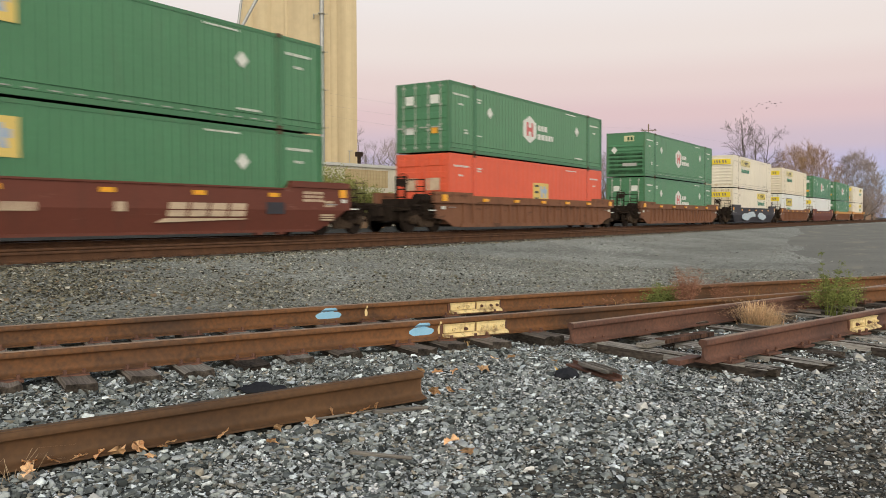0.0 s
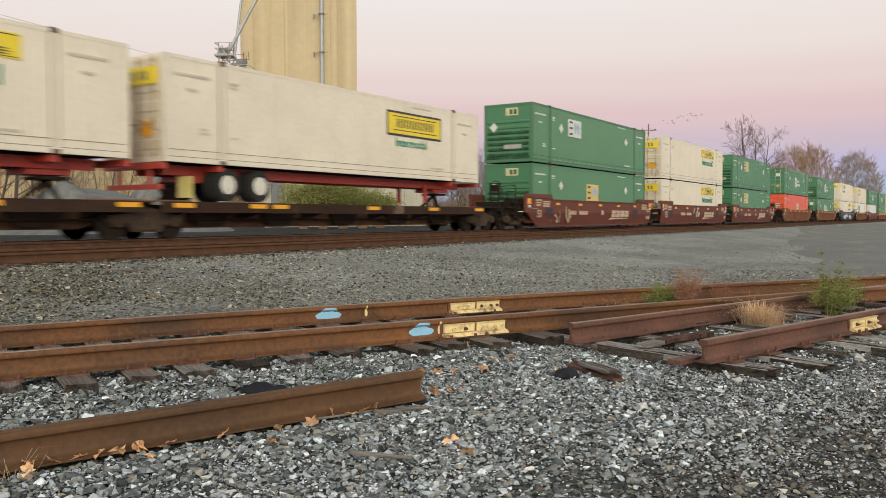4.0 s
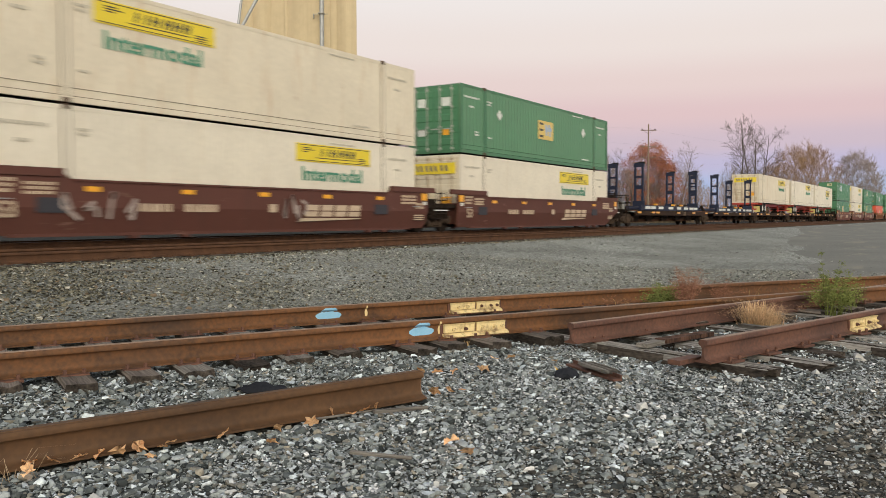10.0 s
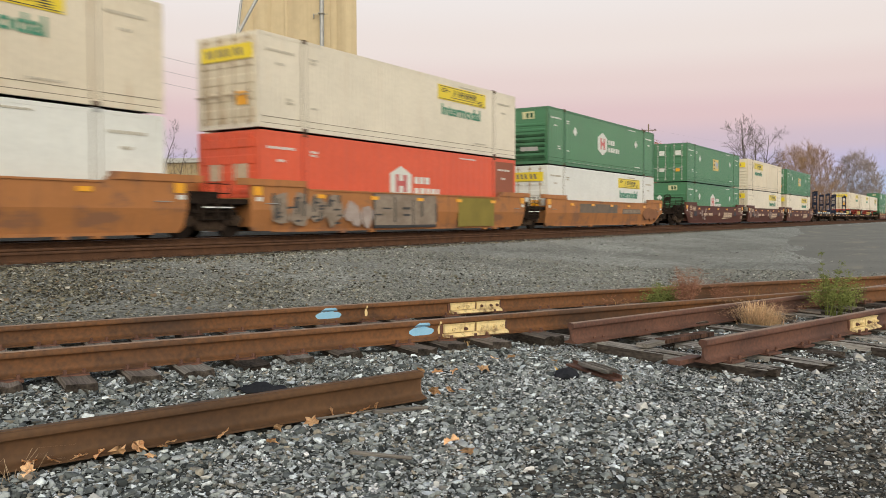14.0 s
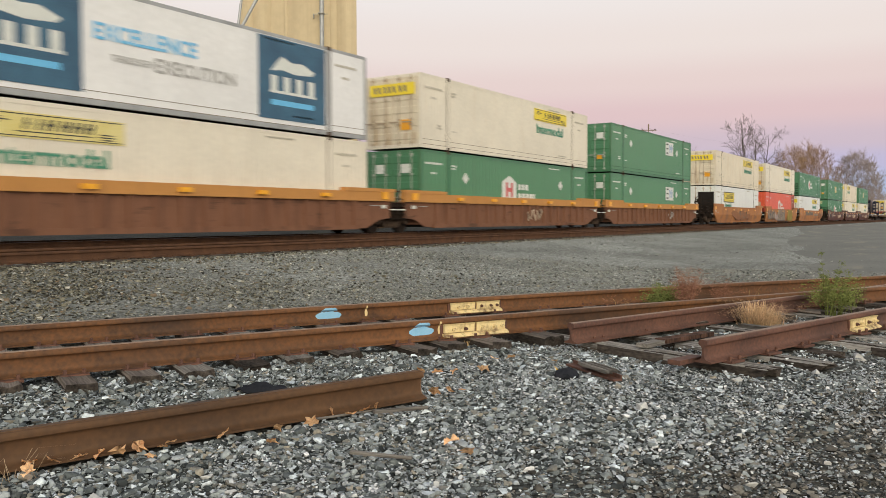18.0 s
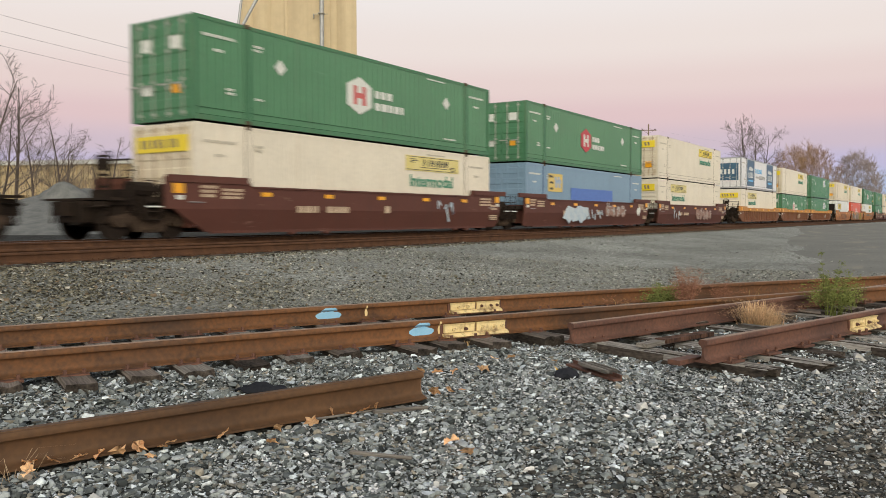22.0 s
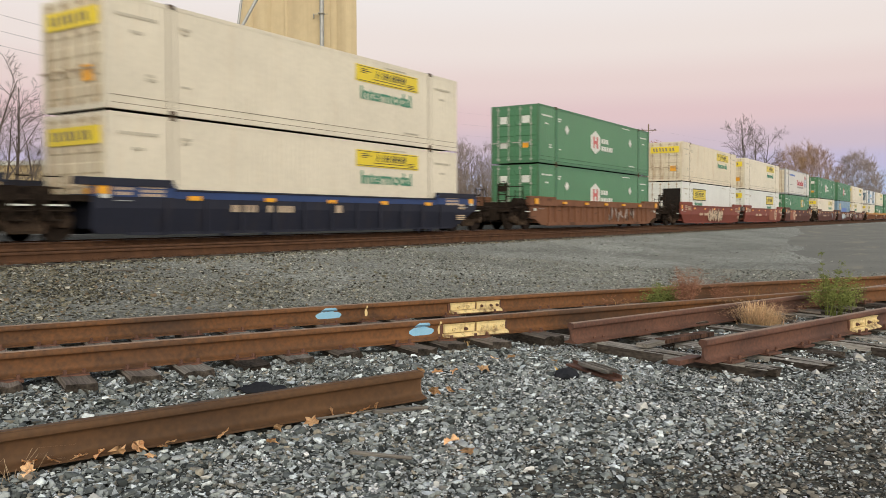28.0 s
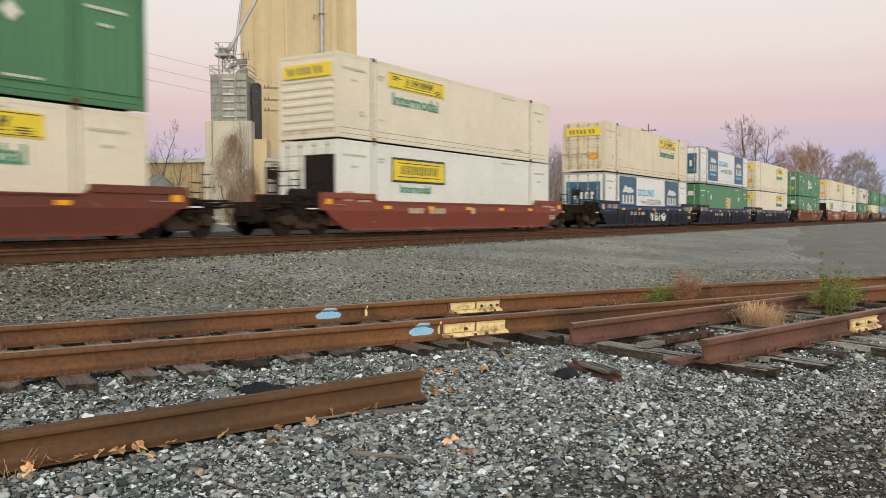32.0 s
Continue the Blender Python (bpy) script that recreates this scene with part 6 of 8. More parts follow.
def truck(parent, x):
    t = part("truck", shared("truck_bolster", lambda bm: (box(bm, -0.2, 0.2, -1.0, 1.0, 0.45, 0.85), rod(bm, (-0.87, -0.7, 0.42), (-0.87, 0.7, 0.42), 0.08, 8), rod(bm, (0.87, -0.7, 0.42), (0.87, 0.7, 0.42), 0.08, 8))), M["steel"], parent, "grimy cast steel four-wheel truck", at=pose(x, 0, 0))
    for s in (-1, 1):
        part("side_frame", shared("sideframe", sideframe), M["sideframe"], t, at=pose(0, s * 1.0, 0) @ Matrix.Diagonal((1, -s, 1, 1)) if s > 0 else pose(0, -1.0, 0))
        for q in (-0.87, 0.87):
            part("wheel", shared("wheel", wheel), M["wheel"], t, at=pose(q, s * 0.75, 0.42) @ Matrix.Diagonal((1, -s, 1, 1)) if s > 0 else pose(q, -0.75, 0.42))


def coupler(parent, x, s):
    part("coupler", shared(("coupler", s), lambda bm: (box(bm, *sorted((0, s * 0.85)), -0.12, 0.12, 0.66, 0.92), box(bm, *sorted((s * 0.75, s * 1.1)), -0.2, 0.16, 0.62, 0.96))), M["steel"], parent, at=pose(x, 0, 0))
    part("air_hose", shared(("hose", s), lambda bm: [rod(bm, a, b, 0.03) for a, b in (((0, -0.35, 0.7), (s * 0.4, -0.4, 0.45)), ((s * 0.4, -0.4, 0.45), (s * 0.9, -0.3, 0.4)))]), M["dark"], parent, at=pose(x, 0, 0))


def end_gear(bm, s):
    """Draft gear pocket, brake levers and pipes in the gap between two cars."""
    box(bm, *sorted((0.0, s * 0.75)), -0.5, 0.5, 0.45, 0.98)
    box(bm, *sorted((-s * 0.3, s * 0.5)), -1.15, 1.15, 0.88, 0.98)
    rod(bm, (s * 0.2, -1.1, 0.7), (s * 0.2, 1.1, 0.66), 0.09, 8)
    prism(bm, [(-s * 0.2, 0.5), (s * 0.3, 0.62), (s * 0.3, 0.9), (-s * 0.2, 0.9)], "y", -1.05, -0.98)
    for y in (-1.1, -0.75, 0.75, 1.1):
        rod(bm, (s * 0.45, y, 0.9), (s * 0.5, y, 0.42), 0.035, 5)
    rod(bm, (s * 0.55, -1.25, 0.86), (s * 0.6, 0.2, 0.8), 0.03, 5)
    rod(bm, (-s * 0.4, -0.9, 0.5), (s * 0.5, -0.9, 0.46), 0.06, 6)


def ladder(bm, s):
    for y in (-1.45, -1.05):
        rod(bm, (0, y, 0.5), (0, y, 1.75), 0.02)
    for z in (0.6, 0.95, 1.3, 1.65):
        rod(bm, (0, -1.45, z), (0, -1.05, z), 0.015)


def brake_stand(bm):
    for y in (-0.32, 0.1):
        box(bm, -0.04, 0.04, y - 0.03, y + 0.03, 1.06, 2.15)
    for z in (1.35, 1.65, 2.12):
        box(bm, -0.03, 0.03, -0.32, 0.1, z - 0.025, z + 0.025)
    box(bm, -0.05, 0.12, -0.24, 0.02, 1.78, 2.06)
    rod(bm, (0, -1.2, 1.06), (0, -1.2, 2.0), 0.022, 5)
    rod(bm, (0, -1.2, 2.0), (0, -0.32, 2.0), 0.022, 5)
    rod(bm, (0, -1.2, 1.55), (0, -0.32, 1.55), 0.018, 5)
    for k in range(12):
        a, b = k * math.tau / 12, (k + 1) * math.tau / 12
        rod(bm, (0.14, -0.1 + 0.26 * math.cos(a), 2.0 + 0.26 * math.sin(a)), (0.14, -0.1 + 0.26 * math.cos(b), 2.0 + 0.26 * math.sin(b)), 0.018, 4)
    for k in range(4):
        a = k * math.tau / 4
        rod(bm, (0.14, -0.1, 2.0), (0.14, -0.1 + 0.26 * math.cos(a), 2.0 + 0.26 * math.sin(a)), 0.014, 4)


def well_side(bm, end, top, front, rear):
    """Plate side of a well: upright plate above, tucked-in plate below; sloped over the truck at the car's own ends, upright where wells share a truck."""
    er, el = (end if front else 8.62), (end if rear else 8.62)
    prism(bm, [(-el, 0.8), (er, 0.8), (er, top), (6.35, top), (6.15, top - 0.17), (-6.15, top - 0.17), (-6.35, top), (-el, top)], "y", -0.05, 0.03)
    right = [(7.75, 0.17), (8.45, 0.5), (8.95, 0.8)] if front else [(8.42, 0.17), (8.56, 0.3), (8.62, 0.8)]
    left = [(-8.95, 0.8), (-8.45, 0.5), (-7.75, 0.17)] if rear else [(-8.62, 0.8), (-8.56, 0.3), (-8.42, 0.17)]
    n = len(bm.verts)
    prism(bm, left[2:] + right + left[:2], "y", -0.05, 0.03)
    bm.verts.ensure_lookup_table()
    for v in bm.verts[n:]:
        v.co.y += (0.8 - v.co.z) * 0.24
    box(bm, -6.1, 6.1, -0.09, 0.03, top - 0.22, top - 0.171)
    for s in (-1, 1):
        box(bm, *sorted((s * 6.33, s * (end - 0.1))), -0.10, 0.06, top - 0.13, top + 0.06)
    box(bm, -7.6, 7.6, 0.06, 0.18, 0.13, 0.2)
    for x in (-4.5, -2.9, 5.0, 5.9):
        box(bm, x, x + 0.25, 0.05, 0.2, 0.06, 0.14)


def blot(x, z, w, h, seed, y):
    """Uneven sprayed patch."""
    def build(bm):
        rnd = random.Random(seed)
        for k in range(7):
            cx, cz = x + rnd.uniform(0.1, 0.9) * w, z + rnd.uniform(0.3, 0.7) * h
            pts = []
            for i in range(9):
                a = i * math.tau / 9
                r = rnd.uniform(0.5, 1.0)
                pts.append((cx + math.cos(a) * r * w * 0.22, cz + math.sin(a) * r * h * 0.45))
            prism(bm, pts, "y", y - 0.001 * k - 0.003, y + 0.01)
    return shared(("blot", x, z, w, h, seed), build)


def tag_strokes(x, z, w, h, seed, y):
    """Sprayed letters that cannot be read, as bent strokes."""
    def build(bm):
        rnd = random.Random(seed)
        n = max(3, int(w / (h * 0.6)))
        for k in range(n):
            u = x + k * w / n
            pts = [(u + rnd.uniform(0, 0.9) * w / n, z + rnd.uniform(0, 1) * h) for _ in range(4)]
            for (a, b), (c, d) in zip(pts, pts[1:]):
                ln = math.hypot(c - a, d - b) or 1
                nx, nz = -(d - b) / ln * 0.045, (c - a) / ln * 0.045
                prism(bm, [(a - nx, b - nz), (c - nx, d - nz), (c + nx, d + nz), (a + nx, b + nz)], "y", y - 0.004 - 0.001 * k, y + 0.01)
    return shared(("tag", x, z, w, h, seed), build)


def well_car(style, extras=(), front_end=False, rear_end=False, front_truck=True):
    """One well of a stack car. Trucks stand at its ends: a shared one between articulated wells, couplers at the car's own ends."""
    col = {"brown": "brown", "oxide": "oxide", "redlow": "redbrown", "redbrown": "redbrown", "orange": "orange", "low": "brown", "blue": "navy_black", "yellow": "rustweb", "rust": "rustweb", "dark": "blackish"}[style]
    words = {"redlow": "low-sided red-brown steel well car with faded markings", "low": "low-sided oxide brown steel well car", "brown": "red oxide steel well car with cream lettering strokes", "oxide": "dull oxide brown steel well car with white lettering strokes", "redbrown": "red-brown steel well car with faded markings", "orange": "faded orange and rusty steel well car",
             "blue": "blue-black steel well car with a navy top chord", "yellow": "rusty ribbed well car with a yellow top chord", "rust": "rusty brown ribbed steel well car", "dark": "weathered blue-black steel well car"}[style]
    c = tagged(new("well_car"), words, "rail car", "well cars of the train")
    m = M[col]
    top = {"low": 1.30, "redlow": 1.32, "blue": 1.47}.get(style, 1.63)
    ribbed = style in ("yellow", "rust")
    yo = 1.47
    if ribbed:
        chord = M["yellow_chord"] if style == "yellow" else M["rustweb"]
        for s in (-1, 1):
            part("side_web", shared("web", lambda bm: prism(bm, [(-7.9, 0.2), (7.9, 0.2), (8.6, 0.48), (9.3, 0.55), (9.3, 1.2), (-9.3, 1.2), (-9.3, 0.55), (-8.6, 0.48)], "y", -0.03, 0.03)), m, c, at=pose(0, s * 1.38, 0))
            part("top_chord", boxmesh(-9.4, 9.4, -0.12, 0.12, 1.14, 1.46), chord, c, at=pose(0, s * 1.42, 0))
            part("bottom_chord", boxmesh(-7.4, 7.4, -0.1, 0.1, 0.17, 0.32), m, c, at=pose(0, s * 1.40, 0))
            for k in range(19):
                part("rib", boxmesh(-0.06, 0.06, -0.06, 0.06, 0.3, 1.15), m, c, at=pose(-7.2 + k * 0.8, s * 1.44, 0))
            for x in (-1, 1):
                part("end_rail", boxmesh(*sorted((x * 6.6, x * 9.42)), -0.14, 0.1, 1.462, 1.58), chord, c, at=pose(0, s * 1.42, 0))
    else:
        for s in (-1, 1):
            part("side_sill", shared(("well_side", front_end, rear_end, top), lambda bm: well_side(bm, 9.2, top, front_end, rear_end)), m, c, at=pose(0, s * yo, 0) @ Matrix.Diagonal((1, -s, 1, 1)) if s > 0 else pose(0, -yo, 0))
        if style == "blue":
            part("top_band", boxmesh(-6.2, 6.2, -yo - 0.058, -yo + 0.02, 1.06, 1.245), M["navy"], c, "navy blue band along the top")
            for x, own in ((-1, rear_end), (1, front_end)):
                part("top_band", boxmesh(*sorted((x * 6.25, x * (9.22 if own else 8.64))), -yo - 0.058, -yo + 0.02, 1.08, 1.44), M["navy"], c)
            for k in range(11):
                part("rib", boxmesh(-0.05, 0.05, -yo - 0.10, -yo - 0.04, 0.2, 1.06), m, c, at=pose(-6.5 + k * 1.3, 0, 0))
    part("well_floor", boxmesh(-7.6, 7.6, -1.32, 1.32, 0.2, 0.3), M["dark"], c)
    for x in (-1, 1):
        part("end_deck", boxmesh(*sorted((x * 8.25, x * 9.75)), -1.3, 1.3, 0.95, 1.1), M["steel"], c)
        part("bulkhead", boxmesh(*sorted((x * 8.2, x * 8.28)), -1.36, 1.36, 0.3, 1.15), m, c)
        part("end_beam", boxmesh(*sorted((x * 9.2, x * 9.78)), -0.8, 0.8, 0.6, 1.3), M["steel"], c)
    for k, x in enumerate((-5.6, -2.8, 0.0, 2.8, 5.6)):
        part("reflector", boxmesh(-0.2, 0.2, -yo - 0.075, -yo + 0.0, -0.06, 0.06), M["reflector"], c, at=pose(x, -0.02 if style == "blue" else 0, top - 0.39 if not ribbed else 1.3) if not ribbed else pose(x, -0.09, 1.3))
    for x in (-8.8 if rear_end or ribbed else -8.36, 8.8 if front_end or ribbed else 8.36):
        part("end_reflector", boxmesh(-0.17, 0.17, -0.012, 0.03, -0.13, 0.13), M["reflector"], c, "square amber reflector", at=pose(x, -yo - (0.06 if not ribbed else 0.105), min(1.34, top - 0.2)))
        part("end_label", boxmesh(-0.12, 0.12, -0.008, 0.03, -0.06, 0.06), M["ink_white"], c, at=pose(x + 0.05, -yo - (0.052 if not ribbed else 0.0), 1.1 if not ribbed else 0.95))
        part("hand_grab", shared("grab", lambda bm: [rod(bm, a, b, 0.014, 5) for a, b in (((-0.22, 0, 0), (-0.22, -0.07, 0)), ((-0.22, -0.07, 0), (0.22, -0.07, 0)), ((0.22, -0.07, 0), (0.22, 0, 0)))]), M["galv"], c, at=pose(x * 0.935, -yo - 0.03, 0.98))
    if front_truck:
        truck(c, 9.35 if front_end else 9.82)
    if rear_end:
        truck(c, -9.35)
    for flag, s in ((front_end, 1), (rear_end, -1)):
        if flag:
            coupler(c, s * 10.2, s)
            part("draft_gear", shared(("end_gear", s), lambda bm: end_gear(bm, s)), M["steel"], c, at=pose(s * 10.2, 0, 0))
            part("ladder", shared("ladder", lambda bm: ladder(bm, 1)), M["steel"], c, at=pose(s * 10.05, 0, 0.1))
            part("end_platform", boxmesh(*sorted((s * 10.2, s * 10.75)), -1.4, 1.4, 1.0, 1.06), M["steel"], c)
    for x in (-1, 1):
        part("rung_set", shared("rungs", lambda bm: [rod(bm, (-0.2, -1.44, z), (0.2, -1.44, z), 0.016, 5) for z in (0.72, 0.98, 1.24, 1.5)] + [rod(bm, (u, -1.44, 0.6), (u, -1.44, 1.56), 0.016, 5) for u in (-0.2, 0.2)]), M["steel"], c, "grimy steel ladder rungs", at=pose(x * 9.55, 0.02, 0))
        part("end_step", shared("end_step", lambda bm: (box(bm, -0.22, 0.22, -1.42, -1.16, 0.5, 0.53), box(bm, -0.22, 0.22, -1.42, -1.16, 0.84, 0.87), box(bm, -0.24, -0.21, -1.42, -1.16, 0.5, 1.05), box(bm, 0.21, 0.24, -1.42, -1.16, 0.5, 1.05))), M["steel"], c, at=pose(x * 9.48, 0, 0))
        part("step_edge", boxmesh(-0.24, 0.24, -1.435, -1.42, 0.83, 0.87), M["ink_white"], c, "white painted step edge", at=pose(x * 9.48, 0, 0))
        part("side_bearing", shared("bearing_arm", lambda bm: (prism(bm, [(-0.5, 0.62), (0.5, 0.62), (0.36, 0.95), (-0.36, 0.95)], "y", -1.12, -0.9), rod(bm, (-0.5, -1.2, 0.74), (0.5, -1.2, 0.74), 0.05, 6), rod(bm, (-0.1, -1.25, 0.62), (-0.1, -1.0, 0.62), 0.13, 8))), M["steel"], c, at=pose(x * 9.45, 0, 0))
    if rear_end:
        part("brake_stand", shared("brake_stand", brake_stand), M["steel"], c, at=pose(-10.3, -0.4, 0))
        part("air_tank", shared("air_tank", lambda bm: (rod(bm, (-0.38, -0.95, 1.28), (0.38, -0.95, 1.28), 0.19, 10), box(bm, -0.3, -0.2, -1.1, -0.8, 1.05, 1.25), box(bm, 0.2, 0.3, -1.1, -0.8, 1.05, 1.25))), M["wheel"], c, "grimy brake air tank", at=pose(-9.55, 0, 0.02))
        part("valve_box", boxmesh(-8.95, -8.7, -1.2, -0.85, 1.1, 1.45), M["steel"], c)
    for f in extras:
        f(c)
    return c


def letters_white(c):
    """Rows of white stencilling that cannot be read, and a swoosh emblem."""
    y = -1.47 - 0.056
    def lines(bm):
        rnd = random.Random(4)
        for x, z, w, h, rows in ((-8.05, 1.36, 0.5, 0.08, 3), (-7.3, 1.3, 0.7, 0.07, 3), (-4.3, 0.72, 1.0, 0.2, 1), (-2.9, 0.72, 1.1, 0.2, 1), (0.2, 0.72, 0.35, 0.24, 1), (6.9, 1.3, 0.9, 0.08, 3), (7.85, 1.02, 0.5, 0.08, 2), (7.7, 0.62, 0.6, 0.05, 3)):
            for r in range(rows):
                a = x
                while a < x + w:
                    k = rnd.uniform(0.5, 1.3) * h
                    box(bm, a, a + k, y - 0.004, y + 0.02, z - r * h * 1.5, z - r * h * 1.5 + h)
                    a += k + 0.3 * h
    tagged(part("stencilling", shared("stencilling", lines), M["ink_cream"], c), kind="stuff")


def swoosh(c):
    """Cream slanted letter shapes over a long tapering stroke, dark squares and a large length figure."""
    y = -1.47 - 0.056
    def build(bm):
        for k in range(4):
            u, w = 1.75 + k * 0.7, 0.58
            slant = lambda a, z: (a + (z - 0.6) * 0.25, z)
            for z0, z1 in ((0.6, 0.76), (0.79, 0.97)):
                prism(bm, [slant(u, z0), slant(u + w, z0), slant(u + w, z1), slant(u, z1)], "y", y - 0.004, y + 0.02)
    part("emblem", shared("swoosh", build), M["ink_cream"], c, "cream slanted letter shapes")
    part("emblem_stroke", shared("swoosh_stroke", lambda bm: prism(bm, [(1.4, 0.44), (2.2, 0.46), (4.5, 0.515), (4.5, 0.545), (1.75, 0.56)], "y", y + 0.03, y + 0.075)), M["ink_cream"], c)
    for x in (5.3, -7.0):
        part("stencil_panel", boxmesh(x, x + 0.75, y - 0.003, y + 0.02, 0.68, 1.02), M["blackish"], c, "dark square panel")
    part("lettering", lettering("53", 0.5), M["ink_cream"], c, "large cream length figure", at=pose(-7.95, y - 0.002, 0.58))


def frame_sign(c):
    y = -1.53
    s = part("name_strip", boxmesh(1.75, 4.85, y - 0.002, y + 0.01, 0.78, 1.06), M["graffiti_grey"], c, "dark-edged grey strip")
    part("strip_face", boxmesh(1.85, 4.75, y - 0.006, y + 0.005, 0.83, 1.01), M["graffiti_pale"], s)


def spray(kind, x, z, w, h, seed, blotch=True, sy=-1.53):
    def f(c):
        me = blot(x, z, w, h, seed, sy) if blotch else tag_strokes(x, z, w, h, seed, sy)
        tagged(part("graffiti", me, M[kind], c, "sprayed graffiti"), kind="stuff")
    return f


def plate(kind, x0, x1, z0=0.2, z1=1.4):
    def f(c):
        part("repainted_patch", boxmesh(x0, x1, -1.524, -1.5, z0, z1), M[kind], c, "repainted patch")
    return f


def seal(x):
    """Round cream seal with a few faint bars."""
    def f(c):
        def disc(bm):
            prism(bm, [(x + 0.62 * math.cos(k * math.tau / 24), 0.86 + 0.56 * math.sin(k * math.tau / 24)) for k in range(24)], "y", -1.5295, -1.51)
        s = part("seal", shared(("seal", x), disc), M["ink_cream"], c, "round faded cream seal")
        part("seal_bars", shared(("seal_bars", x), lambda bm: [box(bm, x - w, x + w, -1.534, -1.52, z, z + 0.07) for z, w in ((1.2, 0.35), (1.04, 0.5), (0.88, 0.52), (0.72, 0.5), (0.56, 0.35))]), M["patch"], s)
    return f


def throw_up(x, w, z, h, seed, fill="graffiti_pale", edge="graffiti_grey"):
    """Fat sprayed letters: pale bodies with dark edges and hollows, too smeared to read."""
    def f(c):
        y = -1.53
        rnd = random.Random(seed)
        n = max(3, int(w / 0.8))
        def bodies(bm):
            for k in range(n):
                u, b = x + k * w / n - 0.1, w / n * 1.35
                pts = [(u + b * (0.5 + 0.5 * math.cos(a) * rnd.uniform(0.5, 1.1)), z + h * (0.5 + 0.5 * math.sin(a) * rnd.uniform(0.65, 1.05))) for a in (i * math.tau / 9 + 0.3 for i in range(9))]
                prism(bm, pts, "y", y - 0.002 - 0.001 * (k % 3), y + 0.01)
        part_of = part("graffiti", shared(("throw", x, seed), bodies), M[fill], c, "fat pale sprayed letters")
        def edges(bm):
            for k in range(n):
                u, b = x + k * w / n, w / n
                for _ in range(7):
                    a0, c0 = u + b * rnd.uniform(0.1, 0.9), z + h * rnd.uniform(0.1, 0.8)
                    wd, hg = (b * rnd.uniform(0.2, 0.4), 0.07) if rnd.random() < 0.5 else (0.09, h * rnd.uniform(0.2, 0.45))
                    prism(bm, [(a0, c0), (a0 + wd, c0 + 0.02), (a0 + wd + 0.03, c0 + hg), (a0 + 0.02, c0 + hg)], "y", y - 0.01, y)
        tagged(part("graffiti_edge", shared(("throw_edge", x, seed), edges), M[edge], part_of), kind="stuff")
    return f


def throw_panel(x0, x1):
    """Grey sprayed block with black edges and strokes."""
    def f(c):
        y = -1.53
        p = part("graffiti", shared(("panel", x0), lambda bm: (box(bm, x0, x1, y - 0.002, y + 0.01, 0.2, 1.4))), M["graffiti_pale"], c, "grey sprayed block with black letter edges")
        def ink(bm):
            for a, b, z0, z1 in ((x0 - 0.05, x1, 1.4, 1.44), (x0 - 0.05, x0 + 0.04, 0.2, 1.42), (x0, x1, 0.2, 0.3), (x1 - 0.04, x1 + 0.06, 0.4, 1.1), (x0 + 0.5, x0 + 1.0, 0.86, 0.92), (x0 + 0.1, x0 + 0.5, 0.64, 0.7), (x0 + 1.7, x0 + 2.2, 0.86, 0.94), (x0 + 1.75, x0 + 2.2, 0.62, 0.7), (x0 + 2.9, x0 + 3.0, 0.6, 1.2), (x0 + 1.2, x0 + 1.28, 0.4, 1.3), (x0 + 2.35, x0 + 2.42, 0.3, 1.2)):
                box(bm, a, b, y - 0.008, y + 0.004, z0, z1)
        tagged(part("graffiti_edge", shared(("panel_ink", x0), ink), M["black"], p), kind="stuff")
    return f


M["graffiti_pink"] = mat("spray_dull_pink", (0.33, 0.22, 0.185), (0.22, 0.13, 0.105), rough=0.7, scale=2.6, fine=10)
M["graffiti_pale"] = mat("spray_warm_grey", (0.30, 0.25, 0.20), (0.20, 0.155, 0.12), rough=0.7, scale=2.2, fine=8)
M["patch_brown"] = mat("brown_scraped_patch", (0.22, 0.105, 0.06), (0.29, 0.14, 0.075), rough=0.75, scale=1.5, fine=8)


M["spine_brown"] = mat("rust_brown_sill", (0.15, 0.075, 0.043), (0.06, 0.034, 0.024), rough=0.85, scale=1.2, fine=14, bump=0.1)
M["spine_edge"] = mat("scraped_brown_edge_beam", (0.05, 0.029, 0.02), (0.028, 0.018, 0.014), rough=0.8, scale=1.5, fine=14, bump=0.1, scuff=(0.30, 0.22, 0.16), scuff_at=0.60, scuff_scale=0.9, scuff_stretch=(0.8, 0.2, 0.2), scuff_mix=0.6)


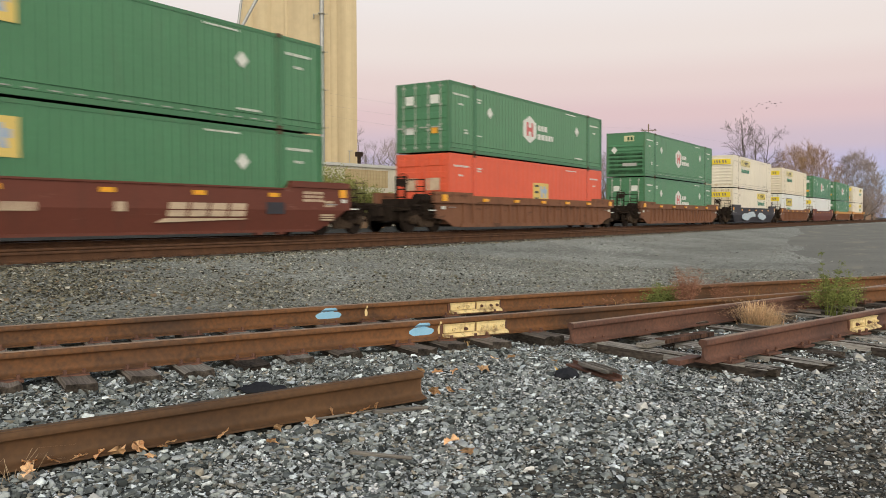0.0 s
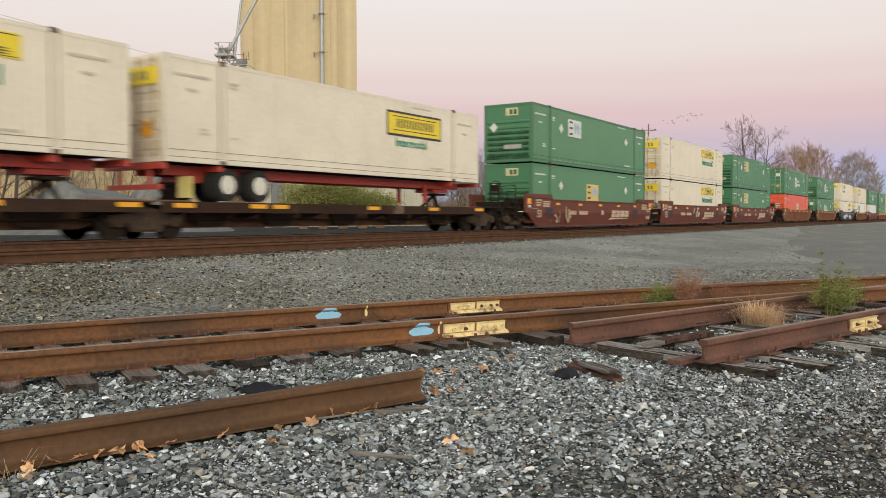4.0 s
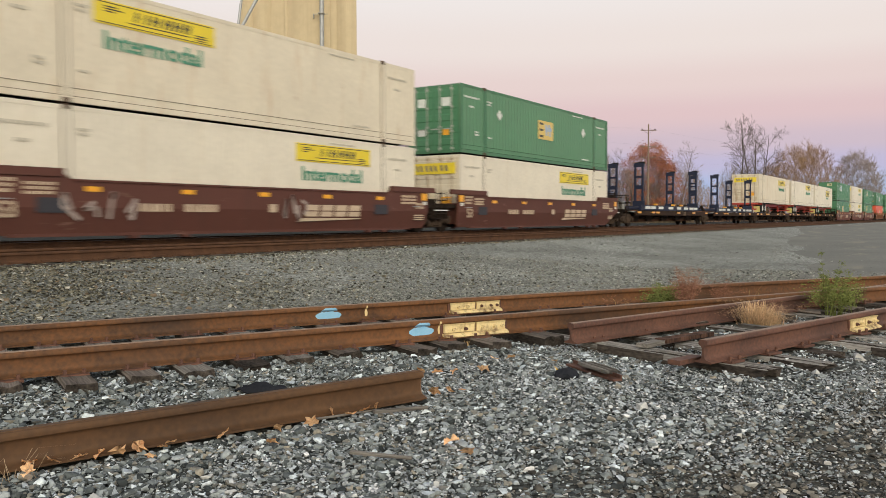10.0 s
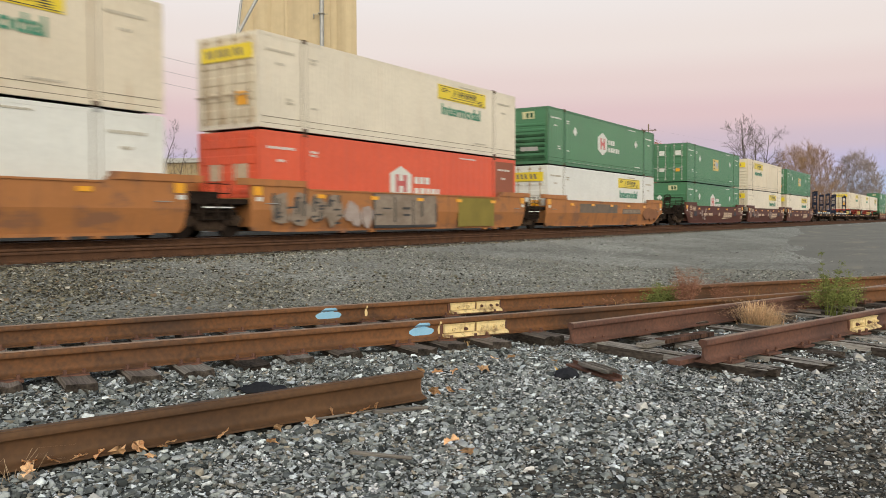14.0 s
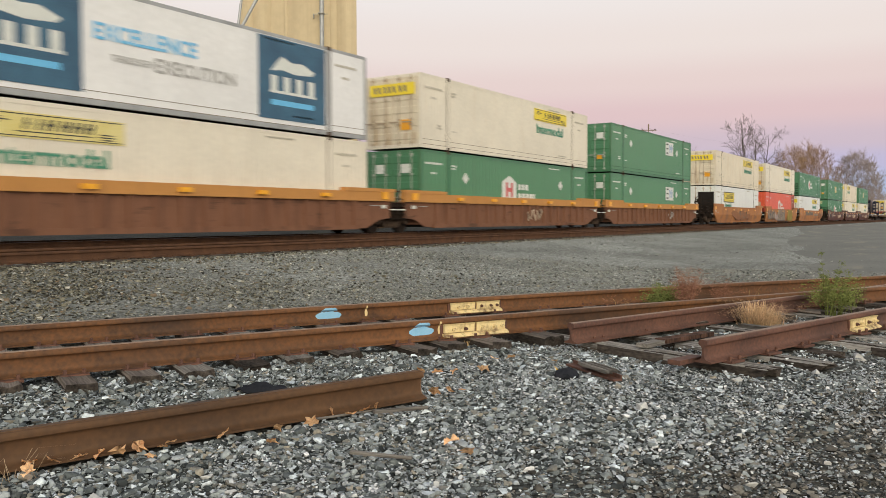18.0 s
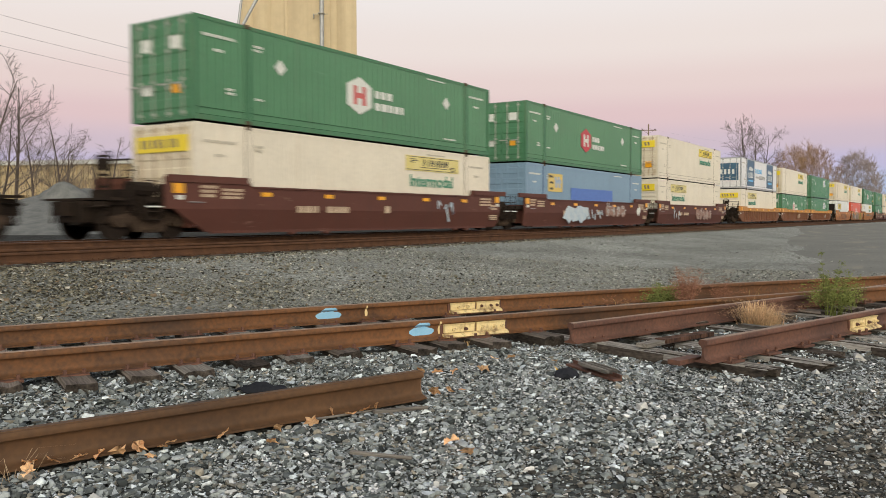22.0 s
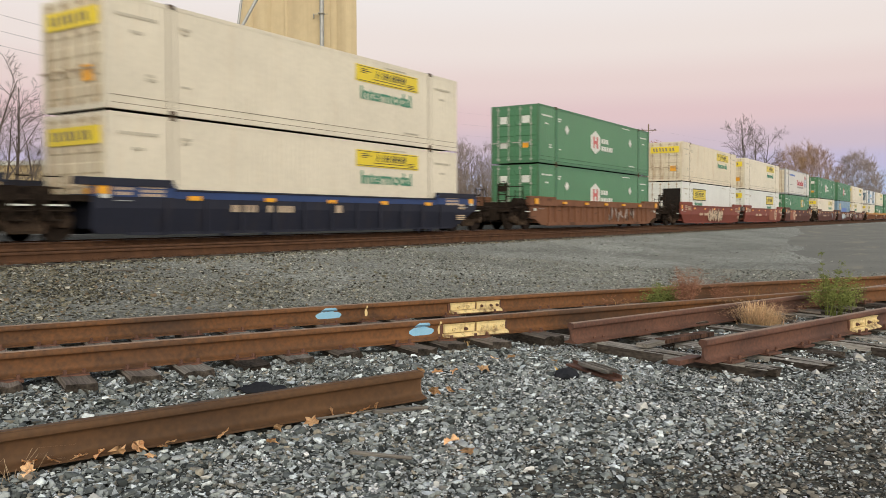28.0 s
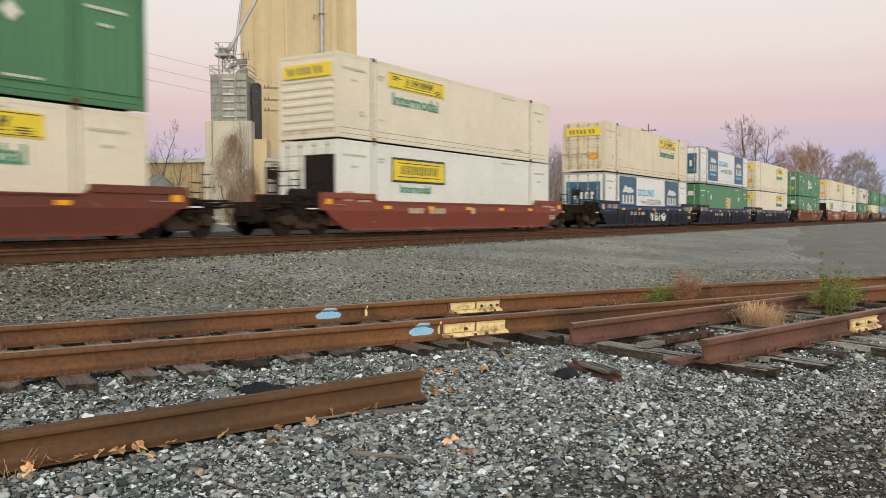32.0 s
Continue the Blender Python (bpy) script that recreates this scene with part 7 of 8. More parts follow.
def spine_car(front_end=False, rear_end=False):
    c = tagged(new("spine_car"), "dark rusty spine car platform with yellow reflectors", "rail car", "spine cars of the train")
    m = M["spine_rust"]
    part("centre_sill", shared("sill", lambda bm: prism(bm, [(-8.6, 0.62), (-7.2, 0.28), (7.2, 0.28), (8.6, 0.62), (8.6, 0.98), (-8.6, 0.98)], "y", -0.33, 0.33)), M["spine_brown"], c)
    for s in (-1, 1):
        part("side_platform", boxmesh(-8.3, 8.3, *sorted((s * 1.42, s * 0.95)), 0.9, 0.98), M["galv"], c)
        part("edge_beam", boxmesh(-8.3, 8.3, *sorted((s * 1.46, s * 1.40)), 0.70, 0.99), M["spine_edge"], c)
    for x in (-7.4, -4.6, -1.8, 1.8, 4.6, 7.4):
        part("outrigger", shared("outrigger", lambda bm: prism(bm, [(-1.42, 0.78), (-0.33, 0.5), (0.33, 0.5), (1.42, 0.78), (1.42, 0.9), (-1.42, 0.9)], "x", -0.12, 0.12)), m, c, at=pose(x, 0, 0))
    for x in (-7.6, -4.9, -4.0, 0.6, 4.4, 7.9):
        part("reflector", boxmesh(-0.33, 0.33, -1.475, -1.45, 0.83, 0.95), M["reflector"], c, at=pose(x, 0, 0))
    for x in (-7.9, 7.9):
        part("hitch", shared("hitch", lambda bm: (rod(bm, (-0.4, -0.4, 0.98), (0, 0, 1.5), 0.07), rod(bm, (-0.4, 0.4, 0.98), (0, 0, 1.5), 0.07), rod(bm, (0.35, 0, 0.98), (0, 0, 1.5), 0.07), box(bm, -0.35, 0.35, -0.4, 0.4, 1.48, 1.56))), M["steel"], c, at=pose(x * 0.84, 0, 0))
        part("end_deck", boxmesh(x - 0.7, x + 0.7, -1.2, 1.2, 0.982, 1.03), M["rustweb"], c)
    truck(c, 8.75)
    if rear_end:
        truck(c, -8.75)
    for flag, s in ((front_end, 1), (rear_end, -1)):
        if flag:
            coupler(c, s * 9.6, s)
            part("draft_gear", shared(("end_gear", s), lambda bm: end_gear(bm, s)), M["steel"], c, at=pose(s * 9.6, 0, 0))
            part("end_platform", boxmesh(*sorted((s * 8.6, s * 10.0)), -1.3, 1.3, 0.99, 1.05), M["steel"], c)
            part("ladder", shared("ladder", lambda bm: ladder(bm, 1)), M["steel"], c, at=pose(s * 9.9, 0, 0.1))
    for x in (-6.0, -3.2, 0.0, 3.2, 6.0):
        part("gusset", shared("gusset", lambda bm: prism(bm, [(-0.5, 0.34), (0.5, 0.34), (0.75, 0.7), (-0.75, 0.7)], "y", -0.62, -0.5)), m, c, at=pose(x, 0, 0))
        part("brake_pipe", shared("pipe_run", lambda bm: rod(bm, (-1.6, -0.7, 0.5), (1.6, -0.7, 0.52), 0.03, 5)), M["steel"], c, at=pose(x, 0, 0))
    if rear_end:
        part("brake_housing", boxmesh(-9.7, -9.15, -1.05, -0.5, 1.05, 1.55), M["bin_metal"], c, "grey brake equipment box")
        part("brake_stand", shared("brake_stand", brake_stand), M["steel"], c, at=pose(-10.0, -0.4, -0.1))
    return c


def road_wheel(bm):
    for r, y0, y1 in ((0.43, -0.12, 0.14), (0.46, -0.09, 0.11)):
        rod(bm, (0, y0, 0), (0, y1, 0), r, 20)


def road_hub(bm):
    rod(bm, (0, -0.135, 0), (0, 0.0, 0), 0.27, 16)
    rod(bm, (0, -0.17, 0), (0, -0.13, 0), 0.10, 10)
    for k in range(8):
        a = k * math.tau / 8
        rod(bm, (0.18 * math.cos(a), -0.15, 0.18 * math.sin(a)), (0.18 * math.cos(a), -0.13, 0.18 * math.sin(a)), 0.022, 5)


def chassis():
    """Red road chassis under a container, standing on the spine car's deck; origin at the deck."""
    c = tagged(new("container_chassis"), "red steel road chassis with white-hubbed dual wheels", "trailer chassis", "road chassis on the spine cars")
    for s in (-1, 1):
        part("main_rail", boxmesh(-7.6, 7.6, *sorted((s * 0.42, s * 0.56)), 0.70, 0.98), M["chassis_red"], c)
    for x in (-8.05, -6.1, 6.1, 8.05):
        part("bolster", boxmesh(x - 0.1, x + 0.1, -1.22, 1.22, 0.82, 0.985), M["chassis_red"], c)
    for x in (-3.5, -1.0, 1.5, 3.8):
        part("cross_member", boxmesh(x - 0.05, x + 0.05, -0.42, 0.42, 0.74, 0.94), M["chassis_red"], c)
    part("slider", boxmesh(-6.7, -3.8, -0.62, 0.62, 0.52, 0.7), M["chassis_red"], c)
    part("bumper", shared("bumper", lambda bm: (box(bm, -8.1, -8.0, -1.1, 1.1, 0.28, 0.42), box(bm, -8.08, -8.0, -0.7, -0.58, 0.4, 0.85), box(bm, -8.08, -8.0, 0.58, 0.7, 0.4, 0.85))), M["chassis_red"], c)
    part("mud_flap", boxmesh(-7.12, -7.09, -1.2, -0.62, 0.08, 0.66), M["faded_yellow"], c, "pale yellow mud flap")
    for x in (-5.85, -4.6):
        part("axle", shared("axle", lambda bm: rod(bm, (0, -1.1, 0.46), (0, 1.1, 0.46), 0.07, 8)), M["dark"], c, at=pose(x, 0, 0))
        for y in (-1.1, -0.78, 0.78, 1.1):
            w = part("tyre", shared("tyre", road_wheel), M["tyre"], c, at=pose(x, y, 0.46))
            if abs(y) > 1:
                part("hub", shared("hub", road_hub), M["hub"], w, at=Matrix.Identity(4) if y < 0 else pose(0, 0, 0, 0, 0, 180))
    for s in (-1, 1):
        part("landing_leg", boxmesh(4.95, 5.07, *sorted((s * 0.7, s * 0.58)), 0.12, 0.84), M["chassis_red"], c)
    part("kingpin_plate", boxmesh(5.9, 7.0, -0.45, 0.45, 0.56, 0.70), M["chassis_red"], c)
    return c


def flat_rack():
    """Empty flat rack: navy deck with pale bands, a pair of tall folding posts at each end; origin at the deck's base."""
    c = tagged(new("flat_rack"), "empty navy blue flat rack with tall end posts", "flat rack", "empty flat racks on the spine cars")
    part("deck", shared("rack_deck", lambda bm: (box(bm, -6.6, 6.6, -1.2, 1.2, 0.06, 0.12), box(bm, -6.6, 6.6, -1.22, -1.05, 0.0, 0.34), box(bm, -6.6, 6.6, 1.05, 1.22, 0.0, 0.34))), M["rack"], c)
    for x in (-5.3, -4.2, -2.6, -0.4, 1.5, 3.2, 4.6, 5.7):
        part("pale_band", boxmesh(x - 0.5, x + 0.5, -1.228, -1.2, 0.10, 0.27), M["ink_white"], c, "white reflective band")
    for x in (-3.4, 0.5, 2.4):
        part("lashing_bracket", boxmesh(x - 0.14, x + 0.14, -1.2, -1.0, 0.34, 0.46), M["reflector"], c, "yellow lashing bracket")
    for x in (-6.1, 6.1):
        for s in (-1, 1):
            p = part("end_post", shared("rack_post", lambda bm: (box(bm, -0.24, -0.15, -0.09, 0.09, 0.3, 2.62), box(bm, 0.15, 0.24, -0.09, 0.09, 0.3, 2.62), box(bm, -0.26, 0.26, -0.1, 0.1, 2.48, 2.72), box(bm, -0.17, 0.17, -0.06, 0.06, 1.86, 1.96), box(bm, -0.17, 0.17, -0.06, 0.06, 1.22, 1.44), box(bm, -0.3, 0.3, -0.11, 0.11, 0.25, 0.55))), M["rack"], c, at=pose(x, s * 0.88, 0, 0, 0, 90) @ Matrix.Diagonal((1.25, 1, 1.12, 1)))
            part("hinge", boxmesh(-0.28, 0.05, -0.13, 0.05, 2.66, 2.78), M["dark"], p)
    return c


# ---- the consist, from the far end to the near one: front of the container at the start, in metres along the line ----
def long_sign(x):
    return lambda c: mark_yellow_sign(c, x)


def long_sign_faded(x):
    return lambda c: mark_yellow_sign(c, x, faded=True)


def big(x):
    return lambda c: mark_big_sign(c, x)


def square(x, z, white=False):
    return lambda c: mark_square(c, x, z, white)


def hexagon(c):
    mark_hex(c)


def hexagon_red(c):
    mark_hex(c, red=True)


def blue_panel(c):
    part("advert_panel", boxmesh(-2.9, 3.0, OUT - 0.006, OUT + 0.004, 0.75, 1.78), M["ink_blue"], c, "deep blue panel")


def salmon_end(c):
    part("patch", boxmesh(6.2, 7.9, OUT - 0.002, OUT + 0.02, 0.2, 2.7), M["patch"], c, "faded patch")


FRONT, BACK = 1.6, -5.35
# (front, well style, front end, rear end, upper container, lower container, extras of the well)
UNITS = [
    (178.0, "yellow", True, False, ("white", "door", [long_sign(FRONT)]), ("white", "door", [long_sign(FRONT)]), []),
    (155.96 + 0.6, "yellow", False, True, ("green", "door", [hexagon]), ("green", "door", []), []),
    (134.6, "brown", True, True, ("green", "door", [hexagon]), ("bright", "door", []), []),
    (113.1, "rust", True, True, ("dirty", "louver", [long_sign_faded(BACK)]), ("bright", "door", [big(BACK)]), []),
    (91.1, "dark", True, True, ("white", "louver", [long_sign_faded(BACK)]), ("white", "door", [long_sign(FRONT)]), [spray("graffiti_blue", -5, 0.3, 9, 0.8, 31)]),
    (67.74, "rust", True, True, ("green", "louver", [hexagon]), ("green", "door", [hexagon]), []),
    (44.19, "rust", True, True, ("green", "door", [hexagon]), ("red", "door", [square(-0.55, 1.0)]), []),
    (20.39, "brown", True, False, ("green", "louver", [square(-3.7, 1.58)]), ("green", "louver", [square(-3.7, 1.55)]), [letters_white, swoosh]),
    (0.74, "brown", False, False, ("white", "door", [long_sign(FRONT)]), ("white", "door", [long_sign(FRONT)]), [letters_white, swoosh, spray("ink_grey", -1.2, 0.5, 1.5, 0.8, 5, False)]),
    (-18.81, "brown", False, True, ("green", "louver", [square(-3.9, 1.54, True)]), ("green", "louver", [square(-1.45, 1.15)]), [letters_white, swoosh, spray("ink_cream", -6.0, 0.25, 2.2, 0.9, 7, False)]),
    (-131.15, "oxide", True, False, ("green", "door", [square(-0.9, 1.14)]), ("white", "door", [long_sign(FRONT)]), [letters_white, swoosh]),
    (-150.6, "oxide", False, False, ("dirty", "louver", [long_sign(BACK)]), ("white", "door", [long_sign(FRONT)]), [letters_white, swoosh, spray("graffiti_white", -6.4, 0.45, 2.2, 0.8, 9, False), spray("graffiti_white", 0.6, 0.4, 1.4, 0.9, 10, False)]),
    (-170.19, "oxide", False, True, ("green", "door", [square(-0.95, 1.14)]), ("green", "louver", [hexagon]), [letters_white, swoosh, spray("graffiti_white", -5.6, 0.4, 2.0, 0.9, 11, False)]),
    (-193.96, "orange", True, False, ("green", "louver", [hexagon]), ("bright", "door", [long_sign(FRONT)]), [plate("graffiti_grey", -4.6, 0.9, 0.82, 1.3), frame_sign, spray("patch_brown", 4.6, 0.3, 3.6, 0.9, 47)]),
    (-213.58, "orange", False, False, ("white", "door", [long_sign(FRONT)]), ("red", "door", [hexagon, salmon_end]), [plate("graffiti_olive", 2.76, 5.7, 0.2, 1.38), throw_up(-7.9, 3.3, 0.22, 1.2, 14, "graffiti_pale", "black"), spray("graffiti_white", -4.6, 0.3, 1.6, 0.9, 15), throw_panel(-2.85, 1.1)]),
    (-233.11, "orange", False, True, ("dirty", "door", [long_sign(FRONT)]), ("bright", "reefer", [big(BACK)]), [spray("patch_brown", -3.2, 0.3, 6.5, 1.0, 44), spray("graffiti_grey", -2.5, 0.35, 5.0, 0.8, 15, False)]),
    (-256.41, "yellow", True, False, ("green", "door", [square(2.05, 1.6, True)]), ("green", "door", [square(2.15, 1.42, True)]), [spray("ink_grey", 2.0, 0.4, 1.4, 0.6, 16, False, -1.5)]),
    (-276.08, "yellow", False, False, ("white", "door", [long_sign(FRONT)]), ("green", "door", [hexagon]), [spray("ink_cream", 0.4, 0.35, 1.8, 0.6, 17, False, -1.5)]),
    (-295.54, "yellow", False, True, ("reefer_white", "door", [mark_reefer]), ("white", "louver", [long_sign_faded(BACK)]), []),
    (-319.1, "oxide", True, False, ("white", "door", [long_sign(FRONT)]), ("white", "louver", [long_sign_faded(BACK)]), [letters_white, spray("graffiti_blue", -5.4, 0.35, 1.7, 0.9, 19, False), throw_up(0.2, 4.2, 0.3, 0.95, 20, "graffiti_pink", "graffiti_white")]),
    (-338.58, "oxide", False, False, ("green", "door", [hexagon_red]), ("blue", "door", [square(-5.66, 1.53), blue_panel]), [letters_white, spray("graffiti_blue", -4.2, 0.25, 3.6, 1.0, 21), spray("graffiti_blue", -1.2, 0.4, 2.4, 0.6, 22, False), throw_up(1.3, 3.2, 0.5, 0.85, 23, "graffiti_pink", "ink_grey"), spray("ink_white", 6.6, 0.72, 0.75, 0.6, 48)]),
    (-358.24, "oxide", False, True, ("green", "door", [hexagon]), ("white", "door", [long_sign_faded(FRONT + 0.2)]), [letters_white, spray("graffiti_blue", 3.6, 0.3, 1.3, 0.9, 24, False)]),
    (-381.83, "oxide", True, False, ("greywhite", "door", [mark_script]), ("green", "door", [square(2.1, 1.5)]), [letters_white, plate("patch", -6.0, -2.7, 0.3, 1.42), seal(-3.5)]),
    (-401.54, "redbrown", False, False, ("white", "door", [long_sign(FRONT - 0.1)]), ("bright", "door", [big(FRONT - 0.15)]), [letters_white, plate("patch", 2.0, 5.8, 0.3, 1.42), seal(5.1)]),
    (-421.1, "redbrown", False, True, ("dirty", "door", [long_sign(FRONT - 0.1)]), ("bright", "reefer", [big(BACK)]), [letters_white, throw_up(-1.8, 4.4, 0.2, 1.1, 26, "ink_cream", "graffiti_grey")]),
    (-444.67, "rust", True, True, ("green", "door", [hexagon]), ("green", "door", [hexagon]), [spray("graffiti_white", 0.6, 0.35, 4.4, 0.8, 28, False, -1.5)]),
    (-468.34, "blue", True, False, ("white", "door", [long_sign(FRONT - 0.05)]), ("white", "door", [long_sign(FRONT - 0.05)]), [letters_white]),
    (-488.15, "blue", False, False, ("reefer_white", "door", [mark_reefer]), ("green", "door", [square(-0.1, 1.0)]), [letters_white]),
    (-507.78, "blue", False, True, ("dirty", "door", [long_sign(FRONT)]), ("reefer_white", "door", [mark_reefer]), [letters_white, throw_up(-0.8, 3.2, 0.3, 0.62, 29, "ink_white", "blackish")]),
    (-531.32, "redlow", True, True, ("white", "louver", [long_sign(BACK + 0.1)]), ("bright", "reefer", [big(BACK + 0.3)]), [letters_white]),
    (-554.95, "low", True, True, ("green", "door", [square(0, 1.4)]), ("white", "door", [long_sign(FRONT)]), []),
]
M["reefer_paint"] = paint("reefer_white_paint", (0.80, 0.80, 0.80), 0.15, 0.4, 0.2, (0.6, 0.58, 0.55))
SKIN["reefer_white"] = ("reefer_paint", "galv", 0.003, 0.6)
WORDS["reefer_white"] = "white and navy refrigerated"

MOVING = []                   # (thing, place along the line at the start, height over the rails)
for front, style, fe, re, upper, lower, extras in UNITS:
    mid = front - L2
    MOVING.append((well_car(style, extras, fe, re), mid, 0.0))
    MOVING.append((container(*lower), mid, 0.33))
    MOVING.append((container(*upper), mid, 0.33 + H + 0.055))
SPINES = [(-40.05 - L2, True, False), (-57.25 - L2, False, False), (-74.74 - L2, False, False), (-99.9, False, False), (-118.45, False, True)]
for k, (mid, fe, re) in enumerate(SPINES):
    MOVING.append((spine_car(fe, re), mid, 0.0))
    if k < 3:
        MOVING.append((chassis(), mid, 1.03))
        MOVING.append((container("dirty" if k == 2 else "white", "door", [long_sign(FRONT) if k else big(FRONT)]), mid, 2.02))
    else:
        MOVING.append((flat_rack(), mid, 1.03))

# metres run since the start
RUN = [(0, 0), (1, 17.24), (2, 35.02), (3, 52.73), (5.5, 96.87), (6, 105.69), (7, 123.35), (8, 140.98), (9, 158.42), (10, 176.21), (11, 194.01), (12, 211.78), (13, 229.58), (14, 247.29),
       (16.5, 292.13), (17, 300.62), (18, 318.22), (19, 336.61), (20, 353.77), (21, 371.68), (22, 389.54), (23, 407.46), (24, 425.36), (25, 443.31), (27.5, 487.97), (28, 496.97), (29, 514.85), (30, 532.93), (31, 550.76), (32, 568.59)]


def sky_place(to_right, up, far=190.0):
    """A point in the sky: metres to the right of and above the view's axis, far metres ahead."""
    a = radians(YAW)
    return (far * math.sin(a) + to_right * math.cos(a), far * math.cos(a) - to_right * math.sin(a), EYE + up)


def motions():
    for b, dx, dz in FLOCK:
        rows = []
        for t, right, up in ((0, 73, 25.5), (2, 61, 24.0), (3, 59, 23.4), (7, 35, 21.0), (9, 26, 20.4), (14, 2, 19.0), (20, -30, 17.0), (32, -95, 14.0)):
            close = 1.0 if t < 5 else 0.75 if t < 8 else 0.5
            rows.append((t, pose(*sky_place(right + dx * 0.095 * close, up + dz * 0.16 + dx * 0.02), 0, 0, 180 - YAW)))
        walk(b, rows)
    for thing, start, up in MOVING:
        walk(thing, [(t, pose(start + run, TRAIN_Y, RAIL_Z + up)) for t, run in RUN])
# ---- loose stone of the yard ----
def stone_shapes(n, corners=7, high=0.56, first=100):
    """Angular broken stones: hulls of a few random points."""
    out = []
    for k in range(n):
        bm = bmesh.new()
        rnd = random.Random(first + k)
        for _ in range(corners + k % 2):
            v = Vector((rnd.uniform(-1, 1), rnd.uniform(-1, 1), rnd.uniform(-1, 1)))
            v *= 1.0 / max(abs(v.x), abs(v.y), abs(v.z)) ** 0.5 / max(v.length, 0.2) ** 0.5 * rnd.uniform(0.85, 1.0)
            bm.verts.new((v.x * 1.12, v.y * 0.92, v.z * high))
        hull = bmesh.ops.convex_hull(bm, input=bm.verts)
        bmesh.ops.delete(bm, geom=[g for g in hull["geom_interior"] if isinstance(g, bmesh.types.BMVert)], context="VERTS")
        bmesh.ops.triangulate(bm, faces=bm.faces)
        bm.verts.index_update()
        out.append((np.array([v.co[:] for v in bm.verts]), np.array([[v.index for v in f.verts] for f in bm.faces])))
        bm.free()
    return out


def stone_material(name, tones):
    m = bpy.data.materials.new(name)
    m.use_nodes = True
    nt = m.node_tree
    b = nt.nodes["Principled BSDF"]
    b.inputs["Roughness"].default_value = 0.85
    b.inputs["Specular IOR Level"].default_value = 0.15
    geo = nt.nodes.new("ShaderNodeNewGeometry")
    rp = nt.nodes.new("ShaderNodeValToRGB")
    rp.color_ramp.interpolation = "CONSTANT"
    while len(rp.color_ramp.elements) < len(tones):
        rp.color_ramp.elements.new(0.5)
    for el, (at, c) in zip(rp.color_ramp.elements, tones):
        el.position, el.color = at, (*c, 1)
    nt.links.new(geo.outputs["Random Per Island"], rp.inputs[0])
    tc = nt.nodes.new("ShaderNodeTexCoord")
    n = nt.nodes.new("ShaderNodeTexNoise")
    n.inputs["Scale"].default_value, n.inputs["Detail"].default_value = 45, 4
    nt.links.new(tc.outputs["Object"], n.inputs["Vector"])
    mr = nt.nodes.new("ShaderNodeMapRange")
    mr.inputs[1].default_value, mr.inputs[2].default_value, mr.inputs[3].default_value, mr.inputs[4].default_value = 0.3, 0.7, 0.72, 1.25
    nt.links.new(n.outputs[0], mr.inputs[0])
    mul = nt.nodes.new("ShaderNodeVectorMath")
    mul.operation = "SCALE"
    nt.links.new(rp.outputs[0], mul.inputs[0])
    nt.links.new(mr.outputs[0], mul.inputs["Scale"])
    nt.links.new(mul.outputs[0], b.inputs["Base Color"])
    bp = nt.nodes.new("ShaderNodeBump")
    bp.inputs["Strength"].default_value, bp.inputs["Distance"].default_value = 0.4, 0.01
    nt.links.new(n.outputs[0], bp.inputs["Height"])
    nt.links.new(bp.outputs[0], b.inputs["Normal"])
    return m


TONES = [(0.0, (0.034, 0.037, 0.035)), (0.11, (0.078, 0.084, 0.08)), (0.29, (0.150, 0.158, 0.146)), (0.48, (0.212, 0.222, 0.206)), (0.64, (0.165, 0.152, 0.126)), (0.72, (0.285, 0.295, 0.28)), (0.82, (0.26, 0.225, 0.17)), (0.855, (0.40, 0.415, 0.41)), (0.935, (0.58, 0.60, 0.60)), (0.982, (0.74, 0.75, 0.74))]
M["stone"] = stone_material("ballast_stone", [(a, (min(0.82, c[0] * 1.24), min(0.82, c[1] * 1.32), min(0.84, c[2] * 1.45))) for a, c in TONES])
M["pale_stone"] = mat("pale_stone", (0.62, 0.62, 0.60), (0.48, 0.48, 0.47), rough=0.85, scale=12, fine=60, bump=0.3)
SHAPES = stone_shapes(16, 8, 0.54)
BLOCKS = stone_shapes(18, 12, 0.56, 300)


